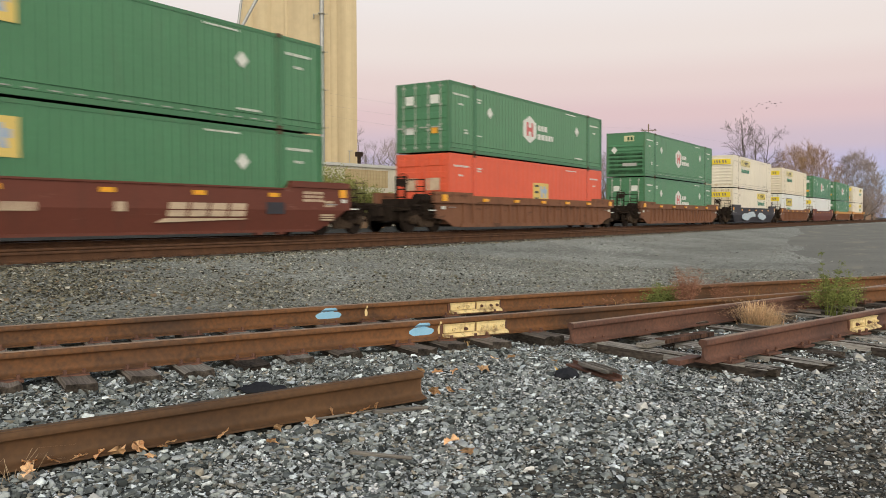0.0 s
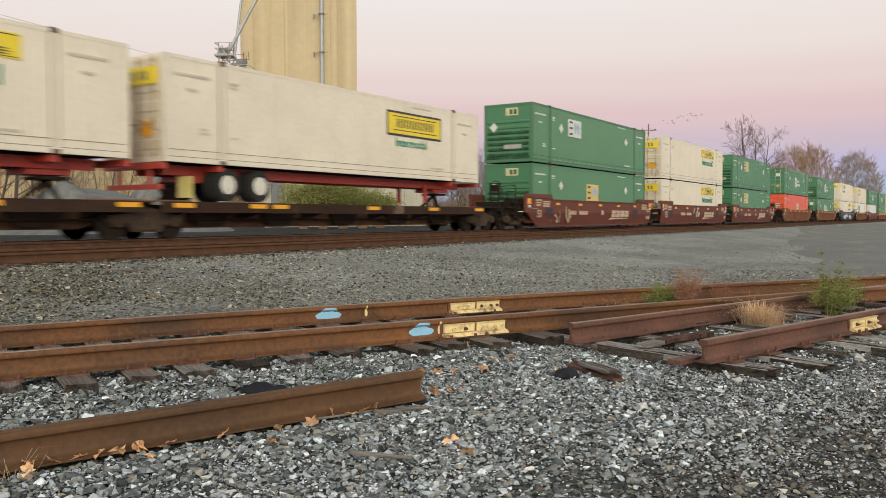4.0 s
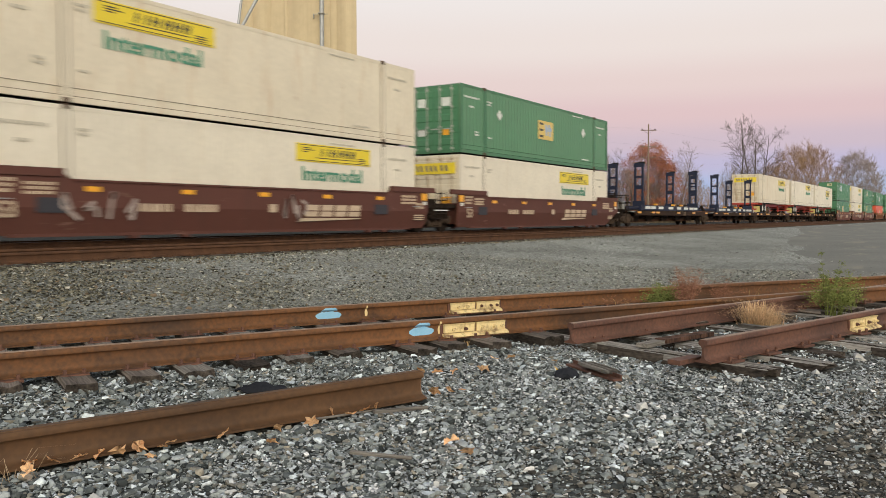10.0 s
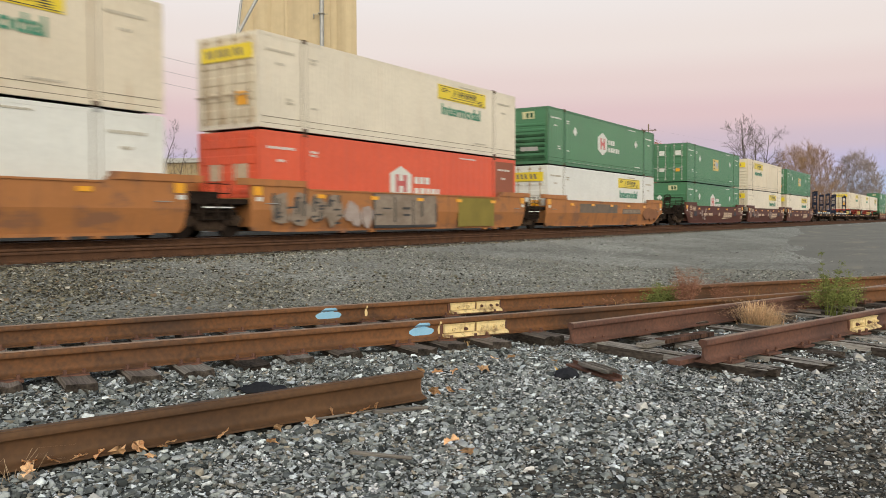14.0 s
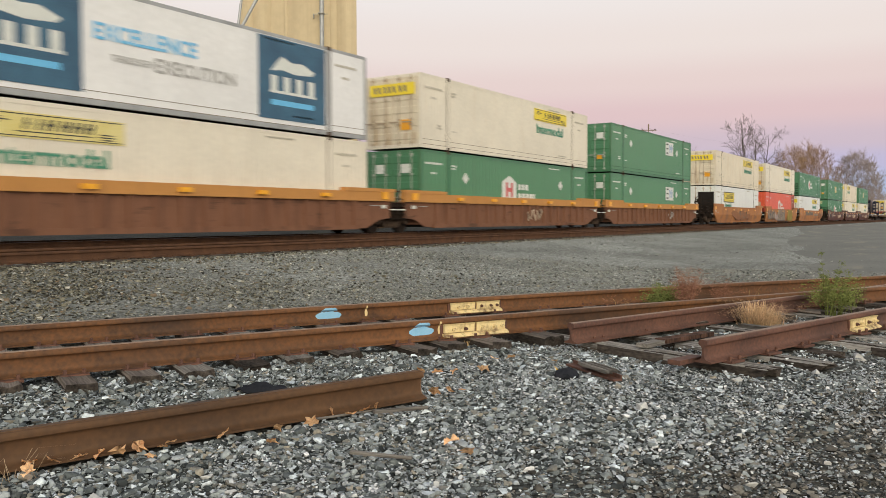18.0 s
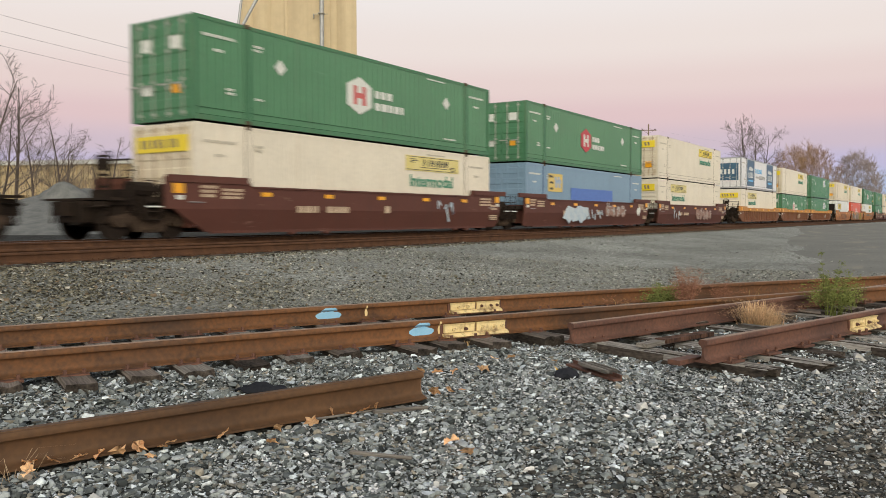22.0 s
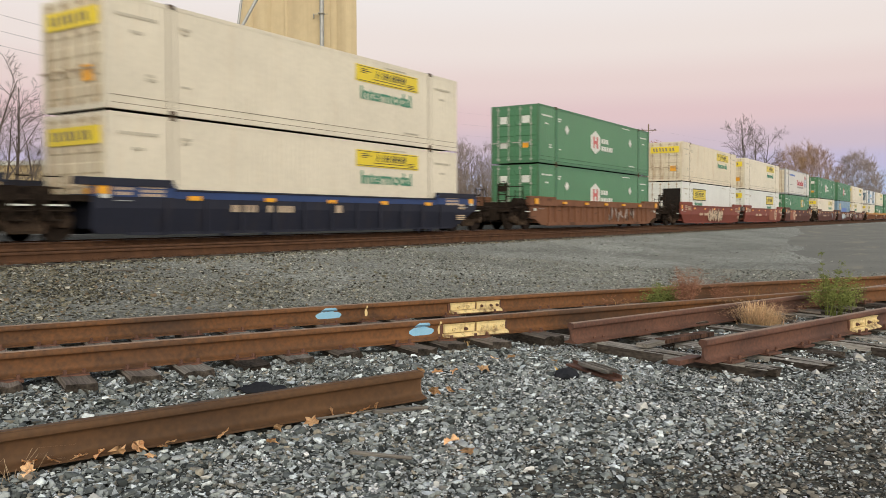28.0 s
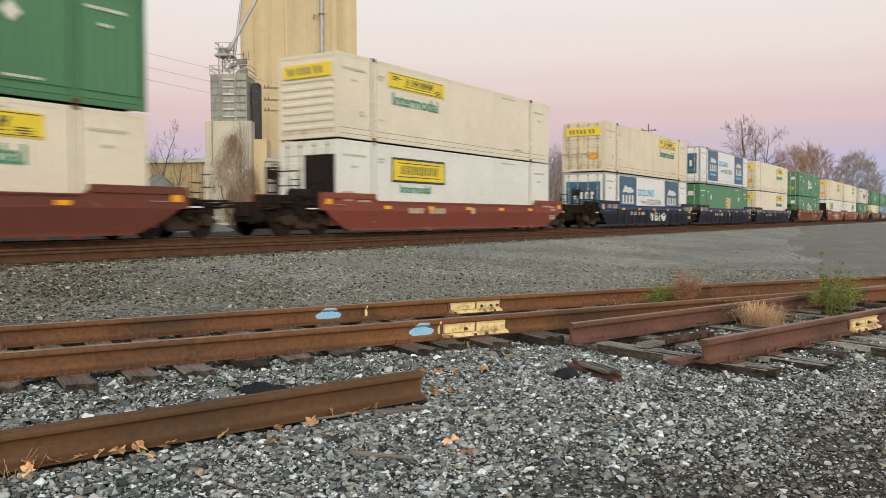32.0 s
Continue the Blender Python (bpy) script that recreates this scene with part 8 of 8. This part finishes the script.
def scatter(name, label, xy, size, lift, material, seed, shapes=None):
    """Many loose stones in one mesh; size and lift are arrays."""
    rng = np.random.default_rng(seed)
    z = ground_height(xy[:, 0], xy[:, 1])
    V, F, base = [], [], 0
    shapes = shapes or SHAPES
    order = rng.integers(0, len(shapes), len(xy))
    for k, (sv, sf) in enumerate(shapes):
        pick = np.nonzero(order == k)[0]
        if not len(pick):
            continue
        n = len(pick)
        a, t1, t2 = rng.uniform(0, 2 * np.pi, n), rng.normal(0, 0.24, n), rng.normal(0, 0.24, n)
        ca, sa = np.cos(a), np.sin(a)
        asp = rng.uniform(0.75, 1.2, (n, 3))
        p = sv[None] * asp[:, None] * size[pick, None, None]
        x, y, zz = p[..., 0], p[..., 1], p[..., 2]
        y, zz = y * np.cos(t1)[:, None] - zz * np.sin(t1)[:, None], y * np.sin(t1)[:, None] + zz * np.cos(t1)[:, None]
        x, zz = x * np.cos(t2)[:, None] - zz * np.sin(t2)[:, None], x * np.sin(t2)[:, None] + zz * np.cos(t2)[:, None]
        x, y = x * ca[:, None] - y * sa[:, None], x * sa[:, None] + y * ca[:, None]
        V.append(np.stack([x + xy[pick, 0, None], y + xy[pick, 1, None], zz + (z[pick] + lift[pick] * size[pick])[:, None]], -1).reshape(-1, 3))
        F.append((sf[None] + (np.arange(n) * len(sv))[:, None, None]).reshape(-1, 3) + base)
        base += n * len(sv)
    V, F = np.concatenate(V), np.concatenate(F)
    me = bpy.data.meshes.new(name)
    me.vertices.add(len(V))
    me.vertices.foreach_set("co", V.ravel())
    me.loops.add(F.size)
    me.loops.foreach_set("vertex_index", F.ravel().astype(np.int32))
    me.polygons.add(len(F))
    me.polygons.foreach_set("loop_start", np.arange(0, F.size, 3, dtype=np.int32))
    me.update(calc_edges=True)
    me.shade_smooth()
    me.set_sharp_from_angle(angle=radians(58))
    me.materials.append(material)
    return tagged(new(name, me), label, "gravel", kind="stuff")


def wedge(n, near, far, rng, left=-31.0, right=31.0):
    """Places in the fan before the viewer, evenly spread over the ground, from near to far metres."""
    az = radians(YAW) + np.radians(rng.uniform(left, right, n))
    r = np.sqrt(rng.uniform(near ** 2, far ** 2, n))
    return np.stack([r * np.sin(az), r * np.cos(az)], -1)


def away_from_rails(xy, top_gap=0.085):
    """Places clear of the rails, and mostly clear of the turnout's timbers and the siding's tie ends."""
    ok = np.ones(len(xy), bool)
    luck = np.random.default_rng(len(xy)).random(len(xy))
    for mid, d, length in TIMBERS:
        u, w = (xy - np.array(mid[:])) @ np.array(d[:]), (xy - np.array(mid[:])) @ np.array((-d.y, d.x))
        ok &= ~((np.abs(u) < length / 2) & (np.abs(w) < 0.125) & (luck > 0.07))
    for x, reach in TIES:
        y, a = along(S2, x)
        d = np.array((math.sin(radians(a)), -math.cos(radians(a))))
        u, w = (xy - np.array((x, y))) @ d, (xy - np.array((x, y))) @ np.array((-d[1], d[0]))
        ok &= ~((u > -2.0) & (u < reach) & (np.abs(w) < 0.105) & (luck > 0.03))
    for c, x0, x1 in ((S1, -9, 30), (S2, -9, 30), (G1, 7.2, 15), (G2, 6.8, 15), (C1, -9, 4.26)):
        d = np.abs(c[0] + c[1] * xy[:, 0] + c[2] * xy[:, 0] ** 2 - xy[:, 1]) * 0.92
        ok &= (d > top_gap) | (xy[:, 0] < x0) | (xy[:, 0] > x1)
    return ok


M["stone_mid"] = stone_material("dull_brown_grey_stone", [(0.0, (0.065, 0.07, 0.063)), (0.14, (0.18, 0.187, 0.172)), (0.45, (0.25, 0.256, 0.232)), (0.72, (0.335, 0.335, 0.30)), (0.90, (0.20, 0.18, 0.145)), (0.95, (0.50, 0.50, 0.47))])
M["stone_tan"] = stone_material("tan_stained_stone", [(0.0, (0.04, 0.038, 0.030)), (0.25, (0.115, 0.107, 0.080)), (0.48, (0.185, 0.173, 0.130)), (0.7, (0.26, 0.245, 0.19)), (0.88, (0.18, 0.138, 0.095)), (0.955, (0.46, 0.44, 0.38))])
# stones under the train, their colour darkened for the shade there
M["stone_shaded"] = stone_material("shade_dark_stone", [(0.0, (0.025, 0.026, 0.027)), (0.35, (0.05, 0.052, 0.053)), (0.7, (0.085, 0.087, 0.087)), (0.92, (0.26, 0.27, 0.27))])
M["stone_chip"] = stone_material("pale_stone_chips", [(0.0, (0.25, 0.27, 0.285)), (0.3, (0.36, 0.385, 0.41)), (0.6, (0.48, 0.51, 0.54)), (0.85, (0.66, 0.68, 0.70))])


M["stone_soil"] = stone_material("brown_stained_stone", [(0.0, (0.048, 0.046, 0.042)), (0.22, (0.105, 0.098, 0.087)), (0.5, (0.155, 0.145, 0.13)), (0.72, (0.21, 0.20, 0.18)), (0.88, (0.31, 0.297, 0.275)), (0.96, (0.55, 0.53, 0.50))])


def lay_stone():
    rng = np.random.default_rng(7)
    xy = wedge(98000, 2.4, 7.2, rng)
    xy = xy[away_from_rails(xy)]
    size = np.clip(rng.lognormal(math.log(0.0093), 0.48, len(xy)), 0.004, 0.030)
    # coarser ballast round the cut rail and the siding's near side
    size *= 1.0 + 0.35 * np.exp(-((xy[:, 1] + 0.42 * xy[:, 0] - 5.2) / 0.9) ** 2)
    lift = rng.uniform(-0.1, 0.75, len(xy))
    near = np.hypot(xy[:, 0], xy[:, 1]) < 5.0
    soil = xy[:, 1] + 0.22 * (xy[:, 0] - 4) + rng.normal(0, 0.38, len(xy)) < 0.98
    scatter("ballast", "brown-stained dark gravel at the edge of the yard", xy[soil], size[soil] * 0.9, lift[soil], M["stone_soil"], 9)
    xy, size, lift, near = xy[~soil], size[~soil], lift[~soil], near[~soil]
    scatter("ballast", "loose grey crushed stone with scattered white pieces", xy[near], size[near], lift[near], M["stone"], 1, BLOCKS)
    scatter("ballast", "loose grey crushed stone with scattered white pieces", xy[~near], size[~near], lift[~near], M["stone"], 8)
    xy = wedge(30000, 2.6, 7.4, rng, -16, 29)
    xy = xy[away_from_rails(xy, 0.15) & (xy[:, 1] < 3.6 - 0.2 * (xy[:, 0] - 4))]
    keep = np.array([noise.noise((x * 1.1, y * 1.1, 3.3)) for x, y in xy]) > rng.uniform(-0.35, 0.5, len(xy)) - 0.3 * (np.hypot(xy[:, 0], xy[:, 1]) > 5.0)
    xy = xy[keep]
    size = np.clip(rng.lognormal(math.log(0.0075), 0.35, len(xy)), 0.004, 0.016)
    scatter("stone_chips", "pale fine stone chips among the gravel", xy, size, rng.uniform(1.1, 2.6, len(xy)), M["stone_chip"], 5)
    xy = wedge(38000, 7.2, 13.0, rng)
    xy = xy[away_from_rails(xy)]
    size = np.clip(rng.lognormal(math.log(0.0145), 0.38, len(xy)), 0.007, 0.04)
    past = xy[:, 1] > 8.5 - 0.3902 * xy[:, 0] - 0.0087 * xy[:, 0] ** 2
    lift = rng.uniform(-0.2, 0.5, len(xy))
    scatter("ballast", "loose grey crushed stone round the siding", xy[~past], size[~past], lift[~past], M["stone"], 2)
    tan = past & (xy[:, 0] < 8.0 + rng.normal(0, 2.0, len(xy))) & (xy[:, 1] > 7.6 + rng.normal(0, 0.7, len(xy)))
    scatter("ballast", "tan-stained crushed stone on the bank of the main line", xy[tan], size[tan] * 1.15, lift[tan], M["stone_tan"], 16)
    beyond = past & ~tan
    scatter("ballast", "dull brown-grey gravel beyond the siding", xy[beyond], size[beyond], lift[beyond], M["stone_mid"], 6)
    xy = wedge(26000, 13.0, 19.5, rng)
    xy = xy[xy[:, 1] < 12.3]
    size = np.clip(rng.lognormal(math.log(0.0215), 0.33, len(xy)), 0.010, 0.045)
    tan = xy[:, 0] < 9.5 + rng.normal(0, 2.2, len(xy))
    lift = rng.uniform(-0.2, 0.5, len(xy))
    scatter("ballast", "tan-stained crushed stone on the bank of the main line", xy[tan], size[tan], lift[tan], M["stone_tan"], 3)
    scatter("ballast", "fine grey gravel beside the main line", xy[~tan], size[~tan] * 0.85, lift[~tan], M["stone_mid"], 12)
    xy = wedge(12000, 19.5, 40.0, rng)
    xy = xy[(xy[:, 1] < 12.1) & (xy[:, 1] > drive_edge(xy[:, 0]) + rng.normal(-0.5, 1.7, len(xy)))]
    size = np.clip(rng.lognormal(math.log(0.022), 0.35, len(xy)), 0.010, 0.045)
    scatter("ballast", "fine grey gravel beside the main line", xy, size, rng.uniform(-0.3, 0.4, len(xy)), M["stone_mid"], 13)
    x = 3 + 55 * rng.random(15000) ** 1.4
    xy = np.stack([x, rng.uniform(11.6, 14.9, len(x))], -1)
    xy = xy[(np.abs(xy[:, 1] - 12.73) > 0.1) & (np.abs(xy[:, 1] - 14.23) > 0.1)]
    size = np.clip(rng.lognormal(math.log(0.027), 0.3, len(xy)), 0.012, 0.055)
    scatter("ballast", "tan-stained crushed stone ballast of the main line", xy, size, rng.uniform(-0.3, 0.45, len(xy)), M["stone_tan"], 4)
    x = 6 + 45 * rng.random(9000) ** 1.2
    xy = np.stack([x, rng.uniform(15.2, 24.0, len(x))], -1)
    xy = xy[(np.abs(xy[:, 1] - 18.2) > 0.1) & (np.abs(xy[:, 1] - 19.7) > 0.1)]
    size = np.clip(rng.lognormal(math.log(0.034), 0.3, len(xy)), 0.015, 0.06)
    scatter("ballast", "ballast under the far main line, its colour darkened for shade", xy, size, rng.uniform(-0.3, 0.4, len(xy)), M["stone_shaded"], 14)

    # the same stone goes on, thinning out, all round the viewer
    az, r = rng.uniform(-180, 180, 22000), np.sqrt(rng.uniform(0.5, 70.0, 22000))
    out = (np.abs(az) > 30) | (r < 2.5)
    out &= rng.random(len(az)) < np.where(np.abs(az) > 30, np.exp(-(np.abs(az) - 30) / 60), 1.0)
    az, r = radians(YAW) + np.radians(az[out]), r[out]
    xy = np.stack([r * np.sin(az), r * np.cos(az)], -1)
    xy = xy[away_from_rails(xy)]
    size = np.clip(rng.lognormal(math.log(0.0125), 0.45, len(xy)), 0.006, 0.034)
    scatter("ballast", "loose grey crushed stone of the yard", xy, size, rng.uniform(-0.1, 0.7, len(xy)), M["stone"], 11)


lay_stone()
# ---- small things in the yard ----
def ground_at(x, y):
    return float(ground_height(x, y))


M["leaf_dry"] = mat("dry_tan_leaf", (0.86, 0.60, 0.36), (0.74, 0.46, 0.25), rough=0.8, scale=20, fine=90, bump=0.2, vary=0.25)
M["leaf_yellow"] = mat("yellow_leaf", (0.72, 0.52, 0.10), (0.62, 0.42, 0.08), rough=0.8, scale=20, vary=0.15)
M["weed_red"] = mat("dry_red_weed", (0.30, 0.15, 0.10), (0.22, 0.11, 0.075), rough=0.9, scale=6, island=0.35)
M["weed_green"] = mat("weed_green_leaves", (0.19, 0.215, 0.062), (0.115, 0.14, 0.042), rough=0.75, scale=8, island=0.45)
M["straw_pale"] = mat("pale_dry_stalks", (0.50, 0.38, 0.26), (0.40, 0.30, 0.2), rough=0.9, scale=5)
M["straw_light"] = mat("pale_straw_grass", (0.70, 0.50, 0.31), (0.58, 0.39, 0.23), rough=0.9, scale=3, island=0.3)
M["cloth"] = mat("black_rag", (0.018, 0.02, 0.026), (0.03, 0.032, 0.04), rough=0.9, scale=8, fine=50, bump=0.3)


def leaf_mesh(seed):
    """A curled, lobed dry leaf."""
    def build(bm):
        rnd = random.Random(seed)
        n = 15
        c = bm.verts.new((0, 0, 0.006))
        ring = []
        for i in range(n):
            a = i * math.tau / n
            r = (1.0 if i % 3 == 0 else 0.78) * rnd.uniform(0.6, 1.1) * (1.25 if i < 2 else 1.0)
            ring.append(bm.verts.new((math.cos(a) * r, math.sin(a) * r, 0.34 * r * r * rnd.uniform(-0.2, 1.5) * (1 if i % 5 else -0.4))))
        for i in range(n):
            bm.faces.new((c, ring[i], ring[(i + 1) % n]))
        top = bmesh.ops.solidify(bm, geom=bm.faces[:], thickness=0.03)
    return shared(("leaf", seed), build)


LEAVES = [(2.10, 3.58, 0.050, 20, 0), (2.17, 3.50, 0.055, 35, 1), (2.28, 3.46, 0.05, 15, 2), (2.36, 3.43, 0.045, 50, 0), (2.42, 3.38, 0.06, 30, 1), (2.52, 3.36, 0.055, 70, 2), (2.60, 3.28, 0.04, 10, 3), (2.68, 3.32, 0.035, 30, 0),
          (2.90, 3.19, 0.055, 60, 3), (3.16, 3.06, 0.045, 20, 2), (3.33, 2.98, 0.06, 45, 1), (3.55, 3.02, 0.055, 80, 2), (3.60, 2.93, 0.045, 25, 0), (3.72, 2.92, 0.05, 40, 3), (3.84, 2.93, 0.04, 70, 1), (4.36, 2.86, 0.05, 60, 0),
          (4.42, 2.78, 0.06, 30, 2), (4.50, 2.74, 0.04, 15, 3), (4.92, 3.2, 0.06, 40, 1), (5.02, 3.12, 0.05, 20, 2), (5.2, 2.98, 0.06, 30, 0), (4.9, 3.33, 0.05, 50, 3), (5.62, 3.12, 0.055, 20, 1), (5.78, 3.06, 0.05, 45, 2),
          (3.42, 2.14, 0.06, 10, 0), (3.3, 1.98, 0.055, 15, 1), (2.95, 2.9, 0.04, 20, 2), (5.85, 2.72, 0.04, 20, 3), (6.5, 1.42, 0.06, 30, 1), (6.58, 1.36, 0.05, 50, 0), (2.0, 3.42, 0.05, 25, 1), (2.05, 3.5, 0.045, 40, 3), (2.46, 3.2, 0.04, 20, 0), (6.75, 1.5, 0.05, 20, 2)]
for k, (x, y, s, tilt, shape) in enumerate(LEAVES):
    x2 = x
    tagged(part("dry_leaf", leaf_mesh(shape), M["leaf_dry"], at=pose(x2, y, ground_at(x2, y) + 0.03 + s * 0.35, tilt * 0.7, tilt * 0.3, k * 67) @ Matrix.Scale(s * 0.8, 4)), "curled dry tan maple leaf lying on the stones", "leaf", "fallen leaves")
tagged(part("dry_leaf", leaf_mesh(1), M["leaf_yellow"], at=pose(5.42, 2.46, ground_at(5.4, 2.4) + 0.04, 20, 10, 30) @ Matrix.Scale(0.075, 4)), "bright yellow maple leaf lying on the stones", "leaf", "fallen leaves")

# splintered board, rusty plate and black lump beside the turnout
wreck = tagged(new("broken_board"), "splintered grey board on a rusty plate", "debris")
wreck.matrix_basis = pose(5.55, 2.27, ground_at(5.5, 2.3) + 0.03, 0, 0, -127) @ Matrix.Scale(0.74, 4)
bm = bmesh.new()
box(bm, -0.47, 0.43, -0.045, 0.05, 0.0, 0.02)
box(bm, -0.47, 0.43, 0.035, 0.05, 0.02, 0.055)
part("rusty_plate", bm, M["rail_red"], wreck)
for k in range(7):
    r = random.Random(k)
    bm = bmesh.new()
    y0 = -0.07 + k * 0.024
    prism(bm, [(-0.16 + r.uniform(-0.08, 0.05), y0), (0.26 + r.uniform(-0.02, 0.12), y0 + 0.004), (0.24 + r.uniform(-0.02, 0.1), y0 + 0.02), (-0.14 + r.uniform(-0.05, 0.05), y0 + 0.022)], "z", 0.055, 0.075 + r.uniform(0, 0.02))
    part("splinter", bm, M["tie"], wreck)
bm = bmesh.new()
bmesh.ops.create_icosphere(bm, subdivisions=2, radius=0.1)
for v in bm.verts:
    v.co = Vector((v.co.x * 1.2, v.co.y * 0.8, max(-0.02, v.co.z * 0.55))) * (1 + 0.25 * noise.noise(v.co * 12))
tagged(part("tar_lump", bm, M["cloth"], at=pose(5.38, 2.4, ground_at(5.4, 2.4) + 0.03)), "black lump of tar on the stones", "debris")


def rag(x, y, length, width, turn, seed):
    bm = bmesh.new()
    bmesh.ops.create_grid(bm, x_segments=22, y_segments=10, size=0.5)
    for v in bm.verts:
        u, w = v.co.x * 2, v.co.y * 2
        edge = 1 + 0.25 * noise.noise((u * 2, w * 2, seed))
        v.co = Vector((u * 0.5 * length * edge, w * 0.5 * width * edge, 0.035 + 0.05 * (1 - u * u) * (1 - w * w) + 0.03 * noise.noise((u * 3, w * 3, seed + 4))))
    bmesh.ops.solidify(bm, geom=bm.faces[:], thickness=0.008)
    me = done(bm, "rag", True)
    tagged(part("rag", me, M["cloth"], at=pose(x, y, ground_at(x, y), 0, 0, turn)), "crumpled black rag lying in the ballast", "rag")


rag(3.83, 3.80, 0.42, 0.12, -80, 3)

# sticks and slivers of wood
for x, y, ln, a, r in ((3.84, 2.75, 0.34, -30, 0.016), (3.05, 2.3, 0.3, -70, 0.012), (7.6, 10.5, 0.5, -40, 0.02), (3.6, 2.95, 0.45, -16, 0.008)):
    bm = bmesh.new()
    prism(bm, [(-ln / 2, -r), (ln / 2, -r * 0.5), (ln / 2, r * 0.6), (-ln / 2, r)], "z", 0.0, r * 1.2)
    tagged(part("wood_sliver", bm, M["tie"], at=pose(x, y, ground_at(x, y) + 0.035, 0, 2, a)), "weathered sliver of wood on the stones", "stick", "slivers of wood")

# loose boards and scraps on the turnout's timbers
for x, y, ln, w, a, lift in ((7.05, 2.2, 0.9, 0.1, -10, 0.05), (7.3, 2.12, 0.8, 0.12, -14, 0.055), (6.15, 1.78, 0.36, 0.1, -12, 0.05), (8.3, 1.6, 0.7, 0.09, 60, 0.05)):
    bm = bmesh.new()
    box(bm, -ln / 2, ln / 2, -w / 2, w / 2, 0, 0.035)
    tagged(part("loose_board", bm, M["tie_red"] if lift > 0.052 else M["rail_red"] if x < 6.3 else M["tie"], at=pose(x, y, lift - 0.03, 0, 1, a)), "loose weathered board on the turnout timbers", "board", "loose boards")

# large pale stones
for k, (x, y, s) in enumerate(((4.72, 1.62, 0.055), (6.55, 0.95, 0.05), (2.02, 2.98, 0.032), (2.45, 2.80, 0.03), (3.05, 3.5, 0.04), (2.35, 2.55, 0.034), (5.9, 1.35, 0.05), (5.2, 0.95, 0.035), (4.4, 1.0, 0.03), (3.1, 1.15, 0.03), (3.6, 0.75, 0.032), (7.4, 0.72, 0.08), (2.9, 1.9, 0.028), (2.45, 2.1, 0.03), (2.2, 2.4, 0.03))):
    bm = bmesh.new()
    V, F = SHAPES[k % len(SHAPES)]
    vs = [bm.verts.new(v * s) for v in V]
    for f in F:
        bm.faces.new([vs[i] for i in f])
    tagged(part("pale_stone", bm, M["pale_stone"], at=pose(x, y, ground_at(x, y) + s * 0.45, 0, 0, k * 50)), "pale angular stone among the gravel", "stone", "pale stones")

# weeds
bush("weed_bush", "green weed bush growing beside the turnout rails", 10.14, 1.26, 0.31, 0.46, 54, 0.0145, "weed_green", 61, per=12, stem="weed_green", thin=0.4)
bush("weed_bush", "tall green weed sprigs beside the turnout rails", 10.0, 1.32, 0.13, 0.76, 7, 0.013, "weed_green", 66, per=24, stem="weed_green", thin=0.4)
bush("weed_bush", "tall green weed sprigs beside the turnout rails", 10.5, 1.12, 0.2, 0.52, 6, 0.014, "weed_green", 67, per=22, stem="weed_green", thin=0.4)
bush("weed_bush", "yellow-green weed beside the siding rail", 9.35, 2.98, 0.24, 0.38, 50, 0.014, "weed_green", 62, per=14, stem="weed_green", thin=0.4)
bush("weed_bush", "dry reddish weed between the rails", 9.3, 2.68, 0.18, 0.56, 70, 0.010, "weed_red", 63, per=9, stem="weed_red", thin=0.35)
bush("weed_bush", "dry weed between the rails", 11.0, 2.72, 0.26, 0.38, 36, 0.010, "weed_red", 64, stem="weed_red", thin=0.3)
bush("weed_bush", "dry thin weed between the siding rails", 9.0, 3.4, 0.22, 0.26, 14, 0.010, "weed_red", 65, stem="weed_red", thin=0.3)
blades("dry_grass", "pale straw tuft of dry grass between the rails", [(8.80, 1.85, 1.15), (8.84, 1.81, 1.1), (8.86, 1.80, 0.95), (8.94, 1.77, 0.75), (9.02, 1.73, 0.55)], 0.34, 0.06, 190, 0.0022, M["straw_light"], 12, 1.7)
blades("dry_grass", "thin dry grass stalks beside the cut rail", [(1.98, 3.52, 1.0), (2.08, 3.48, 0.8), (1.85, 3.6, 1.0)], 0.20, 0.03, 9, 0.0014, M["straw_pale"], 13, 2.2)
blades("dry_grass", "thin dry stalks between the siding rails", [(9.1, 3.35, 1.0), (8.6, 3.5, 0.8), (6.15, 3.72, 0.4), (10.4, 3.1, 0.9), (11.5, 2.4, 1.0), (10.9, 2.3, 0.6)], 0.26, 0.05, 14, 0.003, M["straw"], 14, 0.6)


motions()
